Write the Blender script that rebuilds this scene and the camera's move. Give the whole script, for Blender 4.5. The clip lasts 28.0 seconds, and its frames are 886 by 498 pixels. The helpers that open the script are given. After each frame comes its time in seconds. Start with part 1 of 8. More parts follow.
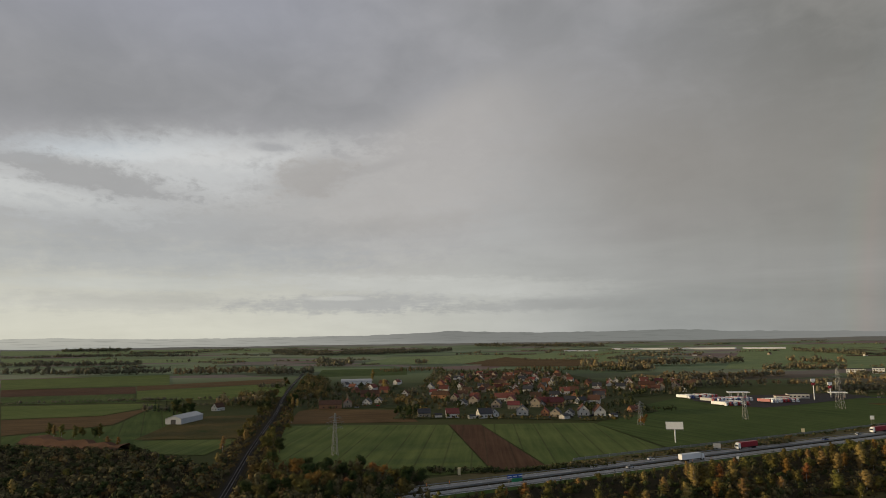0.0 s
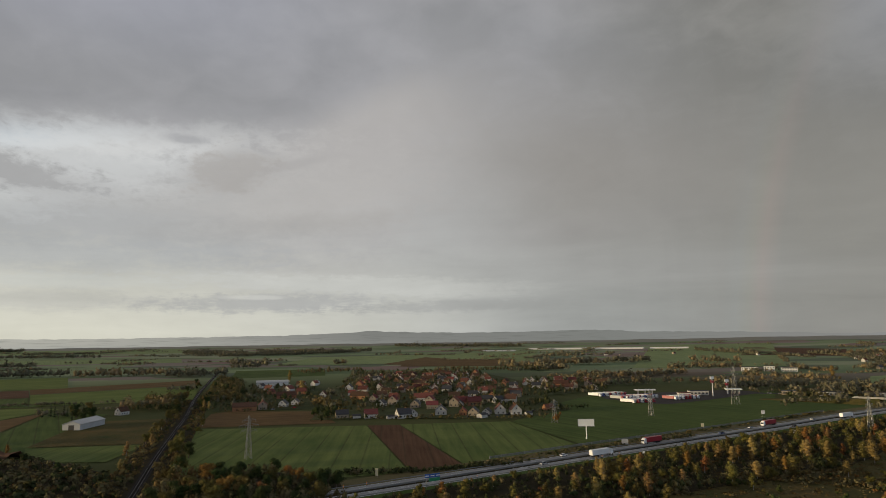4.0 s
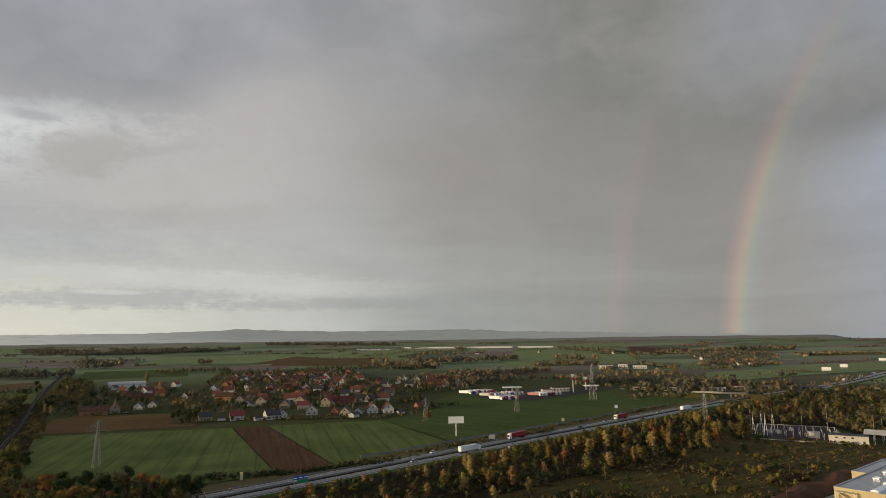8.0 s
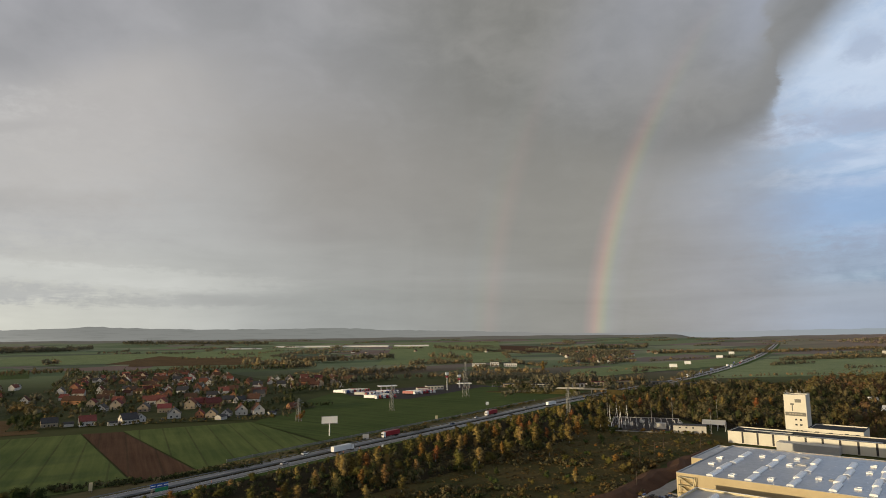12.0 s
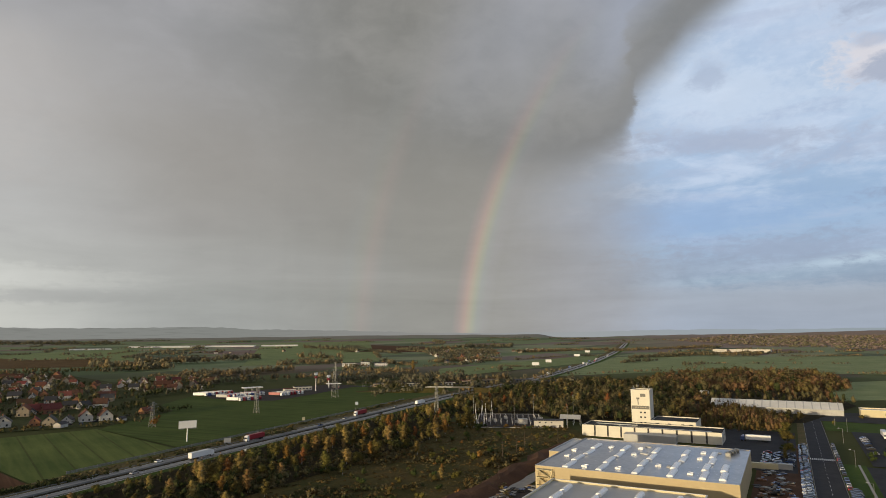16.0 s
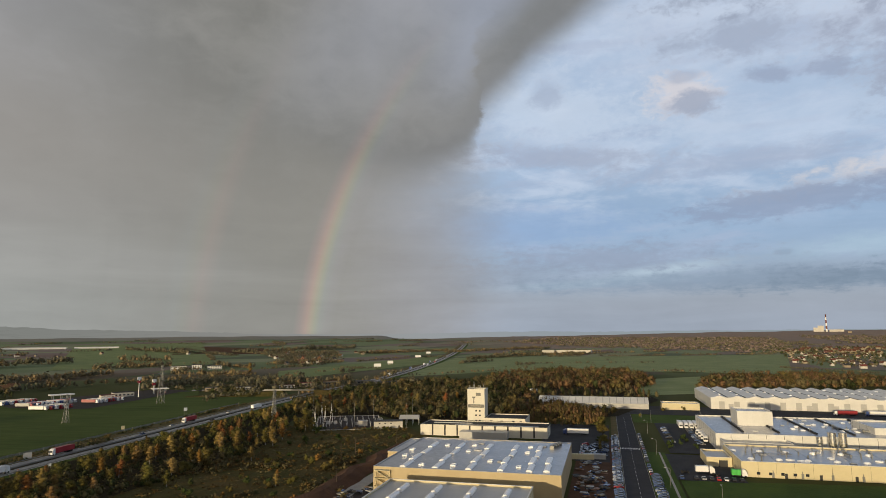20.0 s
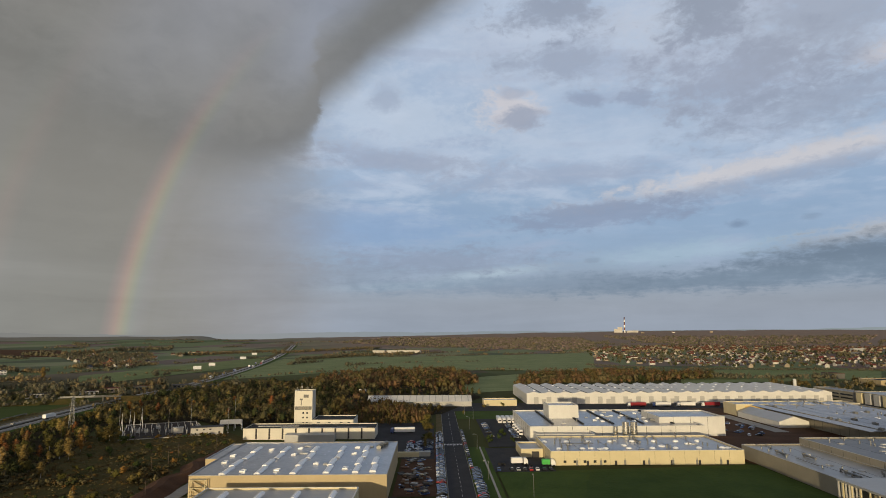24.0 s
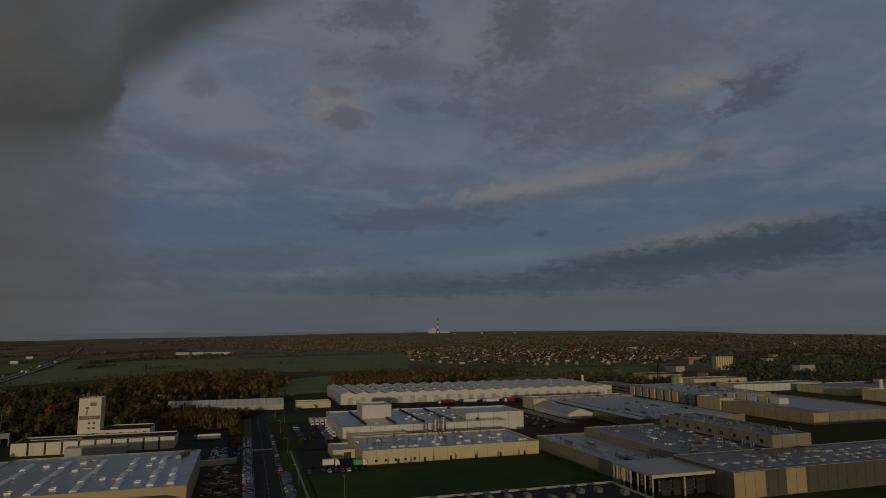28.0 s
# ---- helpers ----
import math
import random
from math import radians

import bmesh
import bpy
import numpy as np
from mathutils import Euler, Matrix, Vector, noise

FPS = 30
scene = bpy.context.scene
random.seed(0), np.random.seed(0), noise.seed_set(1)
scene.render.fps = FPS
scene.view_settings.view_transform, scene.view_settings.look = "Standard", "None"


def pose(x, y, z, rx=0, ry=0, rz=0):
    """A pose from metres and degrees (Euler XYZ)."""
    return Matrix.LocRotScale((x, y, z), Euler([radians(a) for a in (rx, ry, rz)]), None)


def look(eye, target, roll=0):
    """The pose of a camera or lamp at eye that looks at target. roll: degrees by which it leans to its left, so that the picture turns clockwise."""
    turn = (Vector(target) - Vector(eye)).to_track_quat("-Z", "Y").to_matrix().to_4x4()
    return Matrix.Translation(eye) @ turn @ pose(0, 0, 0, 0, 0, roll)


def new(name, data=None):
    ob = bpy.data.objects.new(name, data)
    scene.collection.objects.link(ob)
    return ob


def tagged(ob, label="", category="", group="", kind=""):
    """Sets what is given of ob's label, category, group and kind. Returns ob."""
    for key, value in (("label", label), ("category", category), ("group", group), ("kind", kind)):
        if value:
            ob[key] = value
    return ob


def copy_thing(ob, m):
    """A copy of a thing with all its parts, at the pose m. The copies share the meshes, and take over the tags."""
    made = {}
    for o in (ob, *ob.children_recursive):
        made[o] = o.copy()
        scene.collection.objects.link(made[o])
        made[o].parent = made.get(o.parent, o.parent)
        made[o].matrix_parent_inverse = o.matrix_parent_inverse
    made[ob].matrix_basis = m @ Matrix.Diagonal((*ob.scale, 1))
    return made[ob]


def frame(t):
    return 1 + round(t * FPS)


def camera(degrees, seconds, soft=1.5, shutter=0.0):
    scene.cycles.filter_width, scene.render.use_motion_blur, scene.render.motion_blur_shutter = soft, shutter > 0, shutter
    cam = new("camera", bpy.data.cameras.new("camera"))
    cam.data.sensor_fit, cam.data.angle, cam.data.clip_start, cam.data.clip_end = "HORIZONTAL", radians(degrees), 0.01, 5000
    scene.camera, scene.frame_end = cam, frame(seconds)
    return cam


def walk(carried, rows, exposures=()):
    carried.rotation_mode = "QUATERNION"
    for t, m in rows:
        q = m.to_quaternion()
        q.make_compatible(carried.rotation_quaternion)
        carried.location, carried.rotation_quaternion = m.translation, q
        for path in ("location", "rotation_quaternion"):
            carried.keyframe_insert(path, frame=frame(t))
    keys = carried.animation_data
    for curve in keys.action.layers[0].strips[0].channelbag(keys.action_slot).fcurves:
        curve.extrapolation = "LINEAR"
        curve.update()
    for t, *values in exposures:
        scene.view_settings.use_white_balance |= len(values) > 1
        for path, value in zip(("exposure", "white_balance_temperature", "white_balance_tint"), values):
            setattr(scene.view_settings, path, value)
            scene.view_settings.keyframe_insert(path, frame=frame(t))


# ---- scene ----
EYE_Z = 65.0
cam = camera(70.8, 28.0, soft=0.9)


def aim(yaw, pitch, roll):
    """The hovering camera: heading, upward tilt and lean in degrees."""
    return pose(0, 0, EYE_Z, 0, 0, yaw) @ pose(0, 0, 0, pitch) @ pose(0, 0, 0, 0, roll) @ pose(0, 0, 0, 90)


walk(cam, [(t, aim(y, p, r)) for t, y, p, r in (
    (0, -2.53, 8.36, 0.83),
    (0.5, -2.55, 8.36, 0.83),
    (1, -3.65, 8.35, 0.83),
    (1.5, -4.71, 8.34, 0.83),
    (2, -5.81, 8.32, 0.83),
    (2.5, -6.71, 8.30, 0.81),
    (3, -7.65, 8.28, 0.81),
    (3.5, -8.62, 8.28, 0.83),
    (5.5, -14.06, 8.19, 0.82),
    (6, -15.51, 8.15, 0.79),
    (6.5, -16.97, 8.12, 0.74),
    (7, -18.40, 8.09, 0.69),
    (7.5, -19.81, 8.06, 0.65),
    (8, -21.13, 8.04, 0.63),
    (8.5, -22.42, 8.02, 0.62),
    (9, -23.73, 8.00, 0.60),
    (9.5, -25.14, 7.96, 0.57),
    (10, -26.53, 7.92, 0.53),
    (10.5, -27.94, 7.89, 0.51),
    (11, -29.39, 7.86, 0.50),
    (11.5, -30.83, 7.85, 0.50),
    (12, -32.29, 7.83, 0.50),
    (12.5, -33.74, 7.82, 0.50),
    (14.5, -39.49, 7.74, 0.47),
    (15, -40.95, 7.73, 0.44),
    (15.5, -42.43, 7.72, 0.43),
    (16, -43.94, 7.71, 0.41),
    (16.5, -45.49, 7.71, 0.39),
    (17, -47.16, 7.70, 0.37),
    (17.5, -49.02, 7.68, 0.35),
    (18, -50.85, 7.69, 0.32),
    (18.5, -52.63, 7.72, 0.29),
    (19, -54.42, 7.75, 0.27),
    (19.5, -56.23, 7.76, 0.26),
    (20, -58.13, 7.76, 0.25),
    (20.5, -59.98, 7.74, 0.23),
    (21, -61.87, 7.73, 0.21),
    (21.5, -63.72, 7.73, 0.19),
    (23.5, -71.39, 7.73, 0.22),
    (24, -73.41, 7.74, 0.22),
    (24.5, -75.46, 7.74, 0.22),
    (25, -77.51, 7.74, 0.22),
    (25.5, -79.63, 7.73, 0.23),
    (26, -81.77, 7.72, 0.24),
    (26.5, -83.90, 7.72, 0.25),
    (27, -85.92, 7.73, 0.24),
    (27.5, -88.02, 7.74, 0.22),
    (28, -89.99, 7.74, 0.23),
)], exposures=((0, -0.06), (7, 0.06), (12, 0.12), (17, 0.16), (21, 0.0), (25, -0.1), (27.4, -0.12), (27.5, -0.28), (27.6, -0.5), (27.7, -0.8), (27.8, -1.15), (27.9, -1.6), (28, -1.95)))

# ---- sky, sun ----
SUN_AZ, SUN_EL = -92.5, 4.5          # clockwise from +y, above the horizon
sun_from = Vector((math.sin(radians(SUN_AZ)) * math.cos(radians(SUN_EL)), math.cos(radians(SUN_AZ)) * math.cos(radians(SUN_EL)), math.sin(radians(SUN_EL))))
lamp = bpy.data.lights.new("sun", "SUN")
lamp.energy, lamp.angle, lamp.color = 3.3, radians(0.6), (1.0, 0.79, 0.48)
sun = new("sun", lamp)
sun.matrix_world = look(sun_from * 500, (0, 0, 0))


class Nodes:
    """Short hand for wiring nodes."""
    def __init__(self, tree):
        self.t = tree

    def add(self, kind, **props):
        n = self.t.nodes.new(kind)
        for k, v in props.items():
            if k == "op":
                n.operation = v
            elif k == "blend":
                n.blend_type, n.data_type = v, "RGBA"
            elif k == "dims":
                n.noise_dimensions = v
        return n

    def put(self, sock, v):
        if isinstance(v, bpy.types.NodeSocket):
            self.t.links.new(v, sock)
        elif v is not None:
            sock.default_value = v

    def m(self, op, a, b=None, c=None, clamp=False):
        n = self.add("ShaderNodeMath", op=op)
        n.use_clamp = clamp
        for s, v in zip(n.inputs, (a, b, c)):
            self.put(s, v)
        return n.outputs[0]

    def v(self, op, a, b=None):
        n = self.add("ShaderNodeVectorMath", op=op)
        self.put(n.inputs[0], a)
        self.put(n.inputs[1], b)
        return n.outputs["Value" if op == "DOT_PRODUCT" else "Vector"]

    def step(self, x, lo, hi):
        """Smooth step from 0 at lo to 1 at hi."""
        n = self.add("ShaderNodeMapRange")
        n.interpolation_type = "SMOOTHSTEP"
        self.put(n.inputs[0], x)
        self.put(n.inputs[1], lo)
        self.put(n.inputs[2], hi)
        return n.outputs[0]

    def mix(self, f, a, b, blend="MIX"):
        n = self.add("ShaderNodeMix", blend=blend)
        self.put(n.inputs[0], f)
        for s, v in ((n.inputs[6], a), (n.inputs[7], b)):
            self.put(s, (*v, 1) if isinstance(v, tuple) else v)
        return n.outputs[2]

    def noise(self, vec, scale, detail=4.0, rough=0.55, warp=0.0, dims="3D"):
        n = self.add("ShaderNodeTexNoise", dims=dims)
        self.put(n.inputs["Vector"], vec)
        self.put(n.inputs["Scale"], scale)
        self.put(n.inputs["Detail"], detail)
        self.put(n.inputs["Roughness"], rough)
        self.put(n.inputs["Distortion"], warp)
        return n.outputs["Fac"]

    def ramp(self, x, stops, mode="LINEAR"):
        n = self.add("ShaderNodeValToRGB")
        n.color_ramp.interpolation = mode
        e = n.color_ramp.elements
        while len(e) < len(stops):
            e.new(0.5)
        for k, (p, c) in zip(e, stops):
            k.position = p
            k.color = (*c, 1) if isinstance(c, tuple) else (c, c, c, 1)
        self.put(n.inputs[0], x)
        return n.outputs[0]

    def xyz(self, x, y, z):
        n = self.add("ShaderNodeCombineXYZ")
        for s, v in zip(n.inputs, (x, y, z)):
            self.put(s, v)
        return n.outputs[0]

    def split(self, v):
        n = self.add("ShaderNodeSeparateXYZ")
        self.put(n.inputs[0], v)
        return n.outputs


world = bpy.data.worlds.new("sky")
scene.world = world
world.use_nodes = True
world.node_tree.nodes.clear()
W = Nodes(world.node_tree)
ray_dir = W.add("ShaderNodeTexCoord").outputs["Generated"]
dx, dy, dz = W.split(ray_dir)
DEG = 57.29578
az = W.m("MULTIPLY", W.m("ARCTAN2", dx, dy), DEG)
el = W.m("MULTIPLY", W.m("ARCSINE", dz), DEG)
# clouds hang on a level sheet overhead, so that they flatten towards the horizon
flat = W.m("DIVIDE", 1.0, W.m("ADD", W.m("MAXIMUM", dz, 0.0), 0.11))
deck = W.xyz(W.m("MULTIPLY", dx, flat), W.m("MULTIPLY", dy, flat), 0.0)
angle_p = W.xyz(W.m("MULTIPLY", az, 0.05), W.m("MULTIPLY", el, 0.085), 0.0)
big = W.m("SUBTRACT", W.noise(angle_p, 0.8, 3.0), 0.5)
mid = W.m("SUBTRACT", W.noise(angle_p, 2.6, 6.0, 0.52, 0.4), 0.5)
fine = W.m("SUBTRACT", W.noise(angle_p, 8.0, 7.0, 0.6, 0.5), 0.5)
billow = W.m("SUBTRACT", W.noise(deck, 2.2, 7.0, 0.52, 0.3), 0.5)
ripple = W.m("SUBTRACT", W.noise(deck, 6.5, 6.0, 0.6, 0.4), 0.5)
streak = W.m("SUBTRACT", W.noise(W.xyz(W.m("MULTIPLY", az, 0.05), W.m("MULTIPLY", el, 0.36), 2.0), 1.5, 6.0, 0.56, 0.5), 0.5)
shafts = W.m("SUBTRACT", W.noise(W.xyz(W.m("MULTIPLY", az, 0.5), W.m("MULTIPLY", el, 0.03), 5.0), 0.9, 3.0, 0.5), 0.5)
rags = W.m("ADD", W.m("MULTIPLY", mid, 0.9), W.m("MULTIPLY", fine, 0.5))
curl = W.m("SUBTRACT", W.noise(angle_p, 21.0, 5.0, 0.62, 0.6), 0.5)
tufts = W.m("ADD", W.m("ADD", W.m("MULTIPLY", mid, 0.6), W.m("MULTIPLY", curl, 0.75)), W.m("ADD", W.m("MULTIPLY", ripple, 1.0), W.m("MULTIPLY", fine, 0.85)))


def tone(r, g, b):
    """A colour given in display steps of 0 to 255."""
    return tuple(c / 12.92 if c < 0.04045 else ((c + 0.055) / 1.055) ** 2.4 for c in (r / 255, g / 255, b / 255))


def cloud(a0, e0, ra, re, tilt=0.0, soft=0.5, ragged=1.5, edge=None):
    """A single cloud round a heading and height, of half sizes in degrees, with ragged edges."""
    c, s = math.cos(radians(tilt)), math.sin(radians(tilt))
    da, de = W.m("SUBTRACT", az, a0), W.m("SUBTRACT", el, e0)
    x = W.m("DIVIDE", W.m("ADD", W.m("MULTIPLY", da, c), W.m("MULTIPLY", de, s)), ra)
    y = W.m("DIVIDE", W.m("SUBTRACT", W.m("MULTIPLY", de, c), W.m("MULTIPLY", da, s)), re)
    d = W.m("SQRT", W.m("ADD", W.m("MULTIPLY", x, x), W.m("MULTIPLY", y, y)))
    d = W.m("ADD", d, W.m("MULTIPLY", tufts if edge is None else edge, ragged * 1.05))
    return W.step(d, 1.0 + soft, 1.0 - soft)


def lay(under, mask, k, colour):
    return W.mix(W.m("MULTIPLY", mask, k), under, colour)


def add_clouds(under, *clouds):
    """Lays clouds over a sky: heading, height, half sizes, tilt, softness, raggedness, cover and colour."""
    for a, e, ra, re, tilt, soft, ragged, k, colour in clouds:
        under = lay(under, cloud(a, e, ra, re, tilt, soft, ragged), k, tone(*colour))
    return under


nishita = W.add("ShaderNodeTexSky")
nishita.sky_type, nishita.sun_disc = "NISHITA", False
nishita.sun_elevation, nishita.sun_rotation = radians(SUN_EL), radians(SUN_AZ)
nishita.air_density, nishita.dust_density = 1.0, 0.6
clear = W.v("SCALE", nishita.outputs[0])
clear.node.inputs["Scale"].default_value = 0.11

# open sky with broken, thin cloud
blue = W.mix(0.88, clear, W.mix(W.step(el, 2.0, 9.0), tone(153, 165, 185), W.mix(W.step(el, 9.0, 20.0), tone(150, 176, 209), tone(174, 193, 219))))
wisp = W.step(W.m("ADD", billow, W.m("ADD", W.m("MULTIPLY", ripple, 0.6), W.m("MULTIPLY", streak, 0.3))), -0.12, 0.22)
blue = lay(blue, W.m("MULTIPLY", wisp, W.step(el, 7.0, 14.0)), 0.75, tone(194, 207, 226))
veil = W.step(W.m("ADD", W.m("MULTIPLY", streak, 0.8), W.m("ADD", W.m("MULTIPLY", mid, 0.6), W.m("MULTIPLY", fine, 0.3))), 0.0, 0.22)
blue = lay(blue, W.m("MULTIPLY", veil, W.step(el, 3.0, 9.0)), 0.55, tone(164, 176, 199))
blue = lay(blue, cloud(65, 9.6, 9, 1.7, 0, 0.7, 1.2), 0.65, tone(144, 171, 207))
# pale patches and sunlit crests
blue = add_clouds(blue,
    (69, 19.5, 8, 3.0, -12, 0.8, 2.0, 0.60, (198, 211, 228)), (84, 26.0, 9, 3.6, 0, 0.9, 2.0, 0.55, (196, 206, 223)), (101, 25.0, 9, 5.0, -10, 0.9, 2.2, 0.50, (198, 204, 217)), (93, 16.8, 12, 1.5, 3, 0.8, 1.6, 0.50, (186, 202, 223)),
    (80.2, 20.1, 2.7, 1.5, 0, 0.5, 1.6, 0.80, (212, 208, 212)), (112.4, 20.9, 3.6, 1.0, 8, 0.6, 1.8, 0.85, (214, 208, 208)), (101.5, 13.5, 10.5, 0.9, 7, 0.7, 2.0, 0.85, (210, 208, 212)), (78, 5.5, 5, 0.5, 6, 0.7, 1.4, 0.70, (184, 203, 216)))
blue = add_clouds(blue,
    (95, 6.9, 7, 0.8, 3, 0.8, 1.4, 0.60, (170, 194, 211)))
# broken grey cloud
blue = add_clouds(blue,
    (68.5, 15.9, 9, 1.0, -3, 0.7, 2.0, 0.70, (158, 168, 189)), (83, 14.2, 9, 0.9, 3, 0.7, 2.0, 0.55, (162, 173, 195)), (68.0, 21.3, 1.3, 1.1, 20, 0.6, 1.6, 0.65, (160, 173, 195)), (81.0, 19.3, 2.1, 0.9, 0, 0.5, 1.7, 0.80, (155, 166, 187)),
    (80.3, 21.6, 1.2, 0.5, 0, 0.5, 1.4, 0.60, (163, 174, 195)), (86.9, 20.7, 1.9, 0.6, -12, 0.5, 1.5, 0.75, (148, 161, 185)), (91.2, 20.4, 1.8, 0.8, 0, 0.5, 1.6, 0.75, (150, 162, 185)), (85.5, 23.9, 5.0, 1.5, -4, 0.7, 2.2, 0.70, (154, 165, 186)))
blue = add_clouds(blue,
    (83.5, 28.2, 4.2, 1.7, 0, 0.6, 2.0, 0.75, (145, 155, 174)), (98.3, 27.4, 3.6, 2.6, 20, 0.6, 2.0, 0.80, (142, 152, 170)), (99.5, 21.0, 6.5, 2.6, -8, 0.7, 2.4, 0.75, (156, 166, 187)), (106.5, 24.8, 7.5, 4.4, 0, 0.8, 2.2, 0.65, (158, 167, 185)),
    (106, 18.0, 8, 1.7, 6, 0.7, 2.2, 0.70, (154, 166, 187)), (117.8, 19.6, 3.0, 1.6, 15, 0.5, 1.8, 0.85, (137, 149, 169)), (113.7, 14.8, 1.2, 0.5, 12, 0.5, 1.5, 0.75, (154, 167, 188)), (102, 12.5, 9.5, 0.7, 7, 0.6, 1.8, 0.70, (156, 170, 193)))
blue = add_clouds(blue,
    (88.2, 10.5, 7.5, 1.0, 4, 0.5, 1.8, 0.80, (144, 159, 185)), (99.0, 9.0, 0.7, 0.25, 0, 0.8, 1.6, 0.60, (118, 138, 165)), (104.4, 9.1, 0.5, 0.22, 0, 0.8, 1.6, 0.35, (128, 146, 169)), (87.0, 6.5, 0.6, 0.22, 0, 0.8, 1.6, 0.40, (130, 148, 169)),
    (73.0, 6.6, 10, 1.2, 0, 0.6, 2.0, 0.75, (148, 161, 183)), (64.0, 5.2, 8, 1.0, 0, 0.8, 1.6, 0.55, (146, 160, 179)), (72, 4.4, 9, 0.35, 2, 0.6, 1.0, 0.50, (166, 185, 199)), (88, 4.4, 22, 0.8, 0, 0.7, 1.3, 0.70, (132, 150, 171)))
# a long dark bank with a bright upper rim over the far horizon
blue = lay(blue, cloud(113, 8.1, 8, 0.8, 6, 0.8, 1.6), 0.80, tone(202, 200, 200))
blue = lay(blue, cloud(114, 6.7, 18, 1.5, 6, 0.6, 1.5), 0.92, tone(115, 132, 151))
blue = lay(blue, cloud(103, 4.7, 16, 0.7, 3, 0.6, 1.2), 0.70, tone(128, 146, 165))
blue = lay(blue, W.step(el, 4.2, 0.6), 0.85, tone(154, 164, 178))

# the overcast western half, bright and creamy near the horizon
over = W.mix(W.step(el, 0.0, 22.0), tone(178, 180, 178), tone(172, 171, 171))
glow = W.m("MULTIPLY", W.step(az, 30.0, -30.0), W.step(el, 11.0, -1.0))
over = lay(over, glow, 0.95, tone(219, 217, 200))
# torn bright gaps under the dark sheet
over = add_clouds(over,
    (-24, 14.6, 17, 3.4, 7, 0.7, 1.6, 0.80, (203, 205, 205)), (-27, 15.9, 9, 0.9, 7, 0.6, 1.6, 0.70, (208, 216, 221)), (-16, 16.8, 10, 1.3, 4, 0.6, 1.8, 0.65, (212, 213, 212)), (-31, 11.3, 7, 1.0, -6, 0.6, 1.8, 0.70, (207, 209, 207)),
    (2, 16.5, 11, 6.5, 40, 0.9, 1.0, 0.75, (178, 175, 173)), (-5, 12.0, 12, 3.0, 10, 0.9, 1.2, 0.50, (184, 182, 179)))
# low grey clouds against the light
over = add_clouds(over,
    (-28, 13.5, 7.5, 1.2, -7, 0.45, 1.7, 0.80, (160, 160, 160)), (-9.5, 14.9, 3.6, 1.8, 12, 0.5, 1.6, 0.75, (167, 164, 161)), (-13.2, 17.2, 1.8, 0.4, 0, 0.5, 1.4, 0.70, (162, 163, 165)), (-4, 15.7, 3.2, 0.35, 16, 0.6, 1.4, 0.45, (168, 166, 165)),
    (-20, 9.6, 16, 1.5, -2, 0.8, 1.8, 0.60, (170, 172, 173)), (-5, 10.3, 9, 0.9, 6, 0.8, 1.6, 0.40, (168, 166, 163)), (-22, 7.2, 14, 1.3, 0, 0.8, 1.6, 0.60, (174, 177, 178)), (3, 4.9, 17, 0.8, -2, 0.5, 1.4, 0.80, (198, 199, 194)))
over = add_clouds(over,
    (-24, 5.0, 10, 0.5, 0, 0.6, 1.4, 0.60, (200, 202, 196)), (-6, 3.4, 9, 0.75, 1, 0.5, 1.5, 0.75, (170, 171, 170)), (13, 3.1, 12, 0.5, 1, 0.5, 1.3, 0.70, (166, 167, 165)), (-7.2, 3.9, 2.4, 0.2, 0, 0.5, 1.2, 0.60, (206, 206, 200)),
    (-24, 3.5, 12, 0.7, 0, 0.7, 1.4, 0.45, (180, 180, 176)))
# the rain curtain
rain = W.mix(W.step(el, 0.0, 16.0), tone(155, 157, 154), tone(148, 145, 141))
rain = lay(rain, W.step(az, 24.0, 44.0), 0.75, tone(136, 134, 127))
rain = lay(rain, cloud(26, 6.2, 15, 1.5, -4, 0.9, 1.3, rags), 0.45, tone(166, 166, 163))
rain = lay(rain, cloud(14, 9.3, 12, 1.3, 4, 0.9, 1.3, rags), 0.40, tone(152, 149, 147))
over = W.mix(W.step(W.m("ADD", az, W.m("MULTIPLY", big, 12.0)), 4.0, 25.0), over, rain)

# from the rain to the open sky
edge = W.m("ADD", az, W.m("MULTIPLY", mid, 5.0))
sky = W.mix(W.step(edge, 49.0, 65.0), over, blue)
sky = lay(sky, cloud(56, 7, 6, 10, 0, 0.9, 0.6), 0.55, tone(157, 155, 158))

# the dark sheet overhead: the height of its lower rim against the heading
azn = W.m("DIVIDE", W.m("ADD", W.m("ADD", az, W.m("ADD", W.m("MULTIPLY", rags, 4.0), W.m("MULTIPLY", mid, 3.0))), 40.0), 170.0)
RIM_LINE = ((-40, 14.0), (-34, 15.3), (-28, 16.2), (-20, 17.6), (-8, 17.8), (-3, 19.0), (1, 20.8), (5, 23.0), (9, 23.8), (16, 22.5), (28, 20.0), (40, 16.5), (50, 14.4), (55, 14.0), (58, 14.9), (60.2, 16.0), (61.4, 17.4), (62.0, 18.6), (62.2, 20.2), (64.8, 22.2), (66.5, 23.6), (70.2, 26.1), (73.5, 28.3), (79, 31.5), (90, 36), (130, 40))
rim = W.m("MULTIPLY", W.ramp(azn, [((a + 40.0) / 170.0, e / 40.0) for a, e in RIM_LINE], "B_SPLINE"), 40.0)
over_rim = W.m("SUBTRACT", W.m("ADD", el, W.m("ADD", W.m("MULTIPLY", rags, 3.4), W.m("MULTIPLY", big, 1.5))), rim)
sheet = W.step(over_rim, -1.9, 2.3)
soft_sheet = W.step(over_rim, -7.0, 6.0)
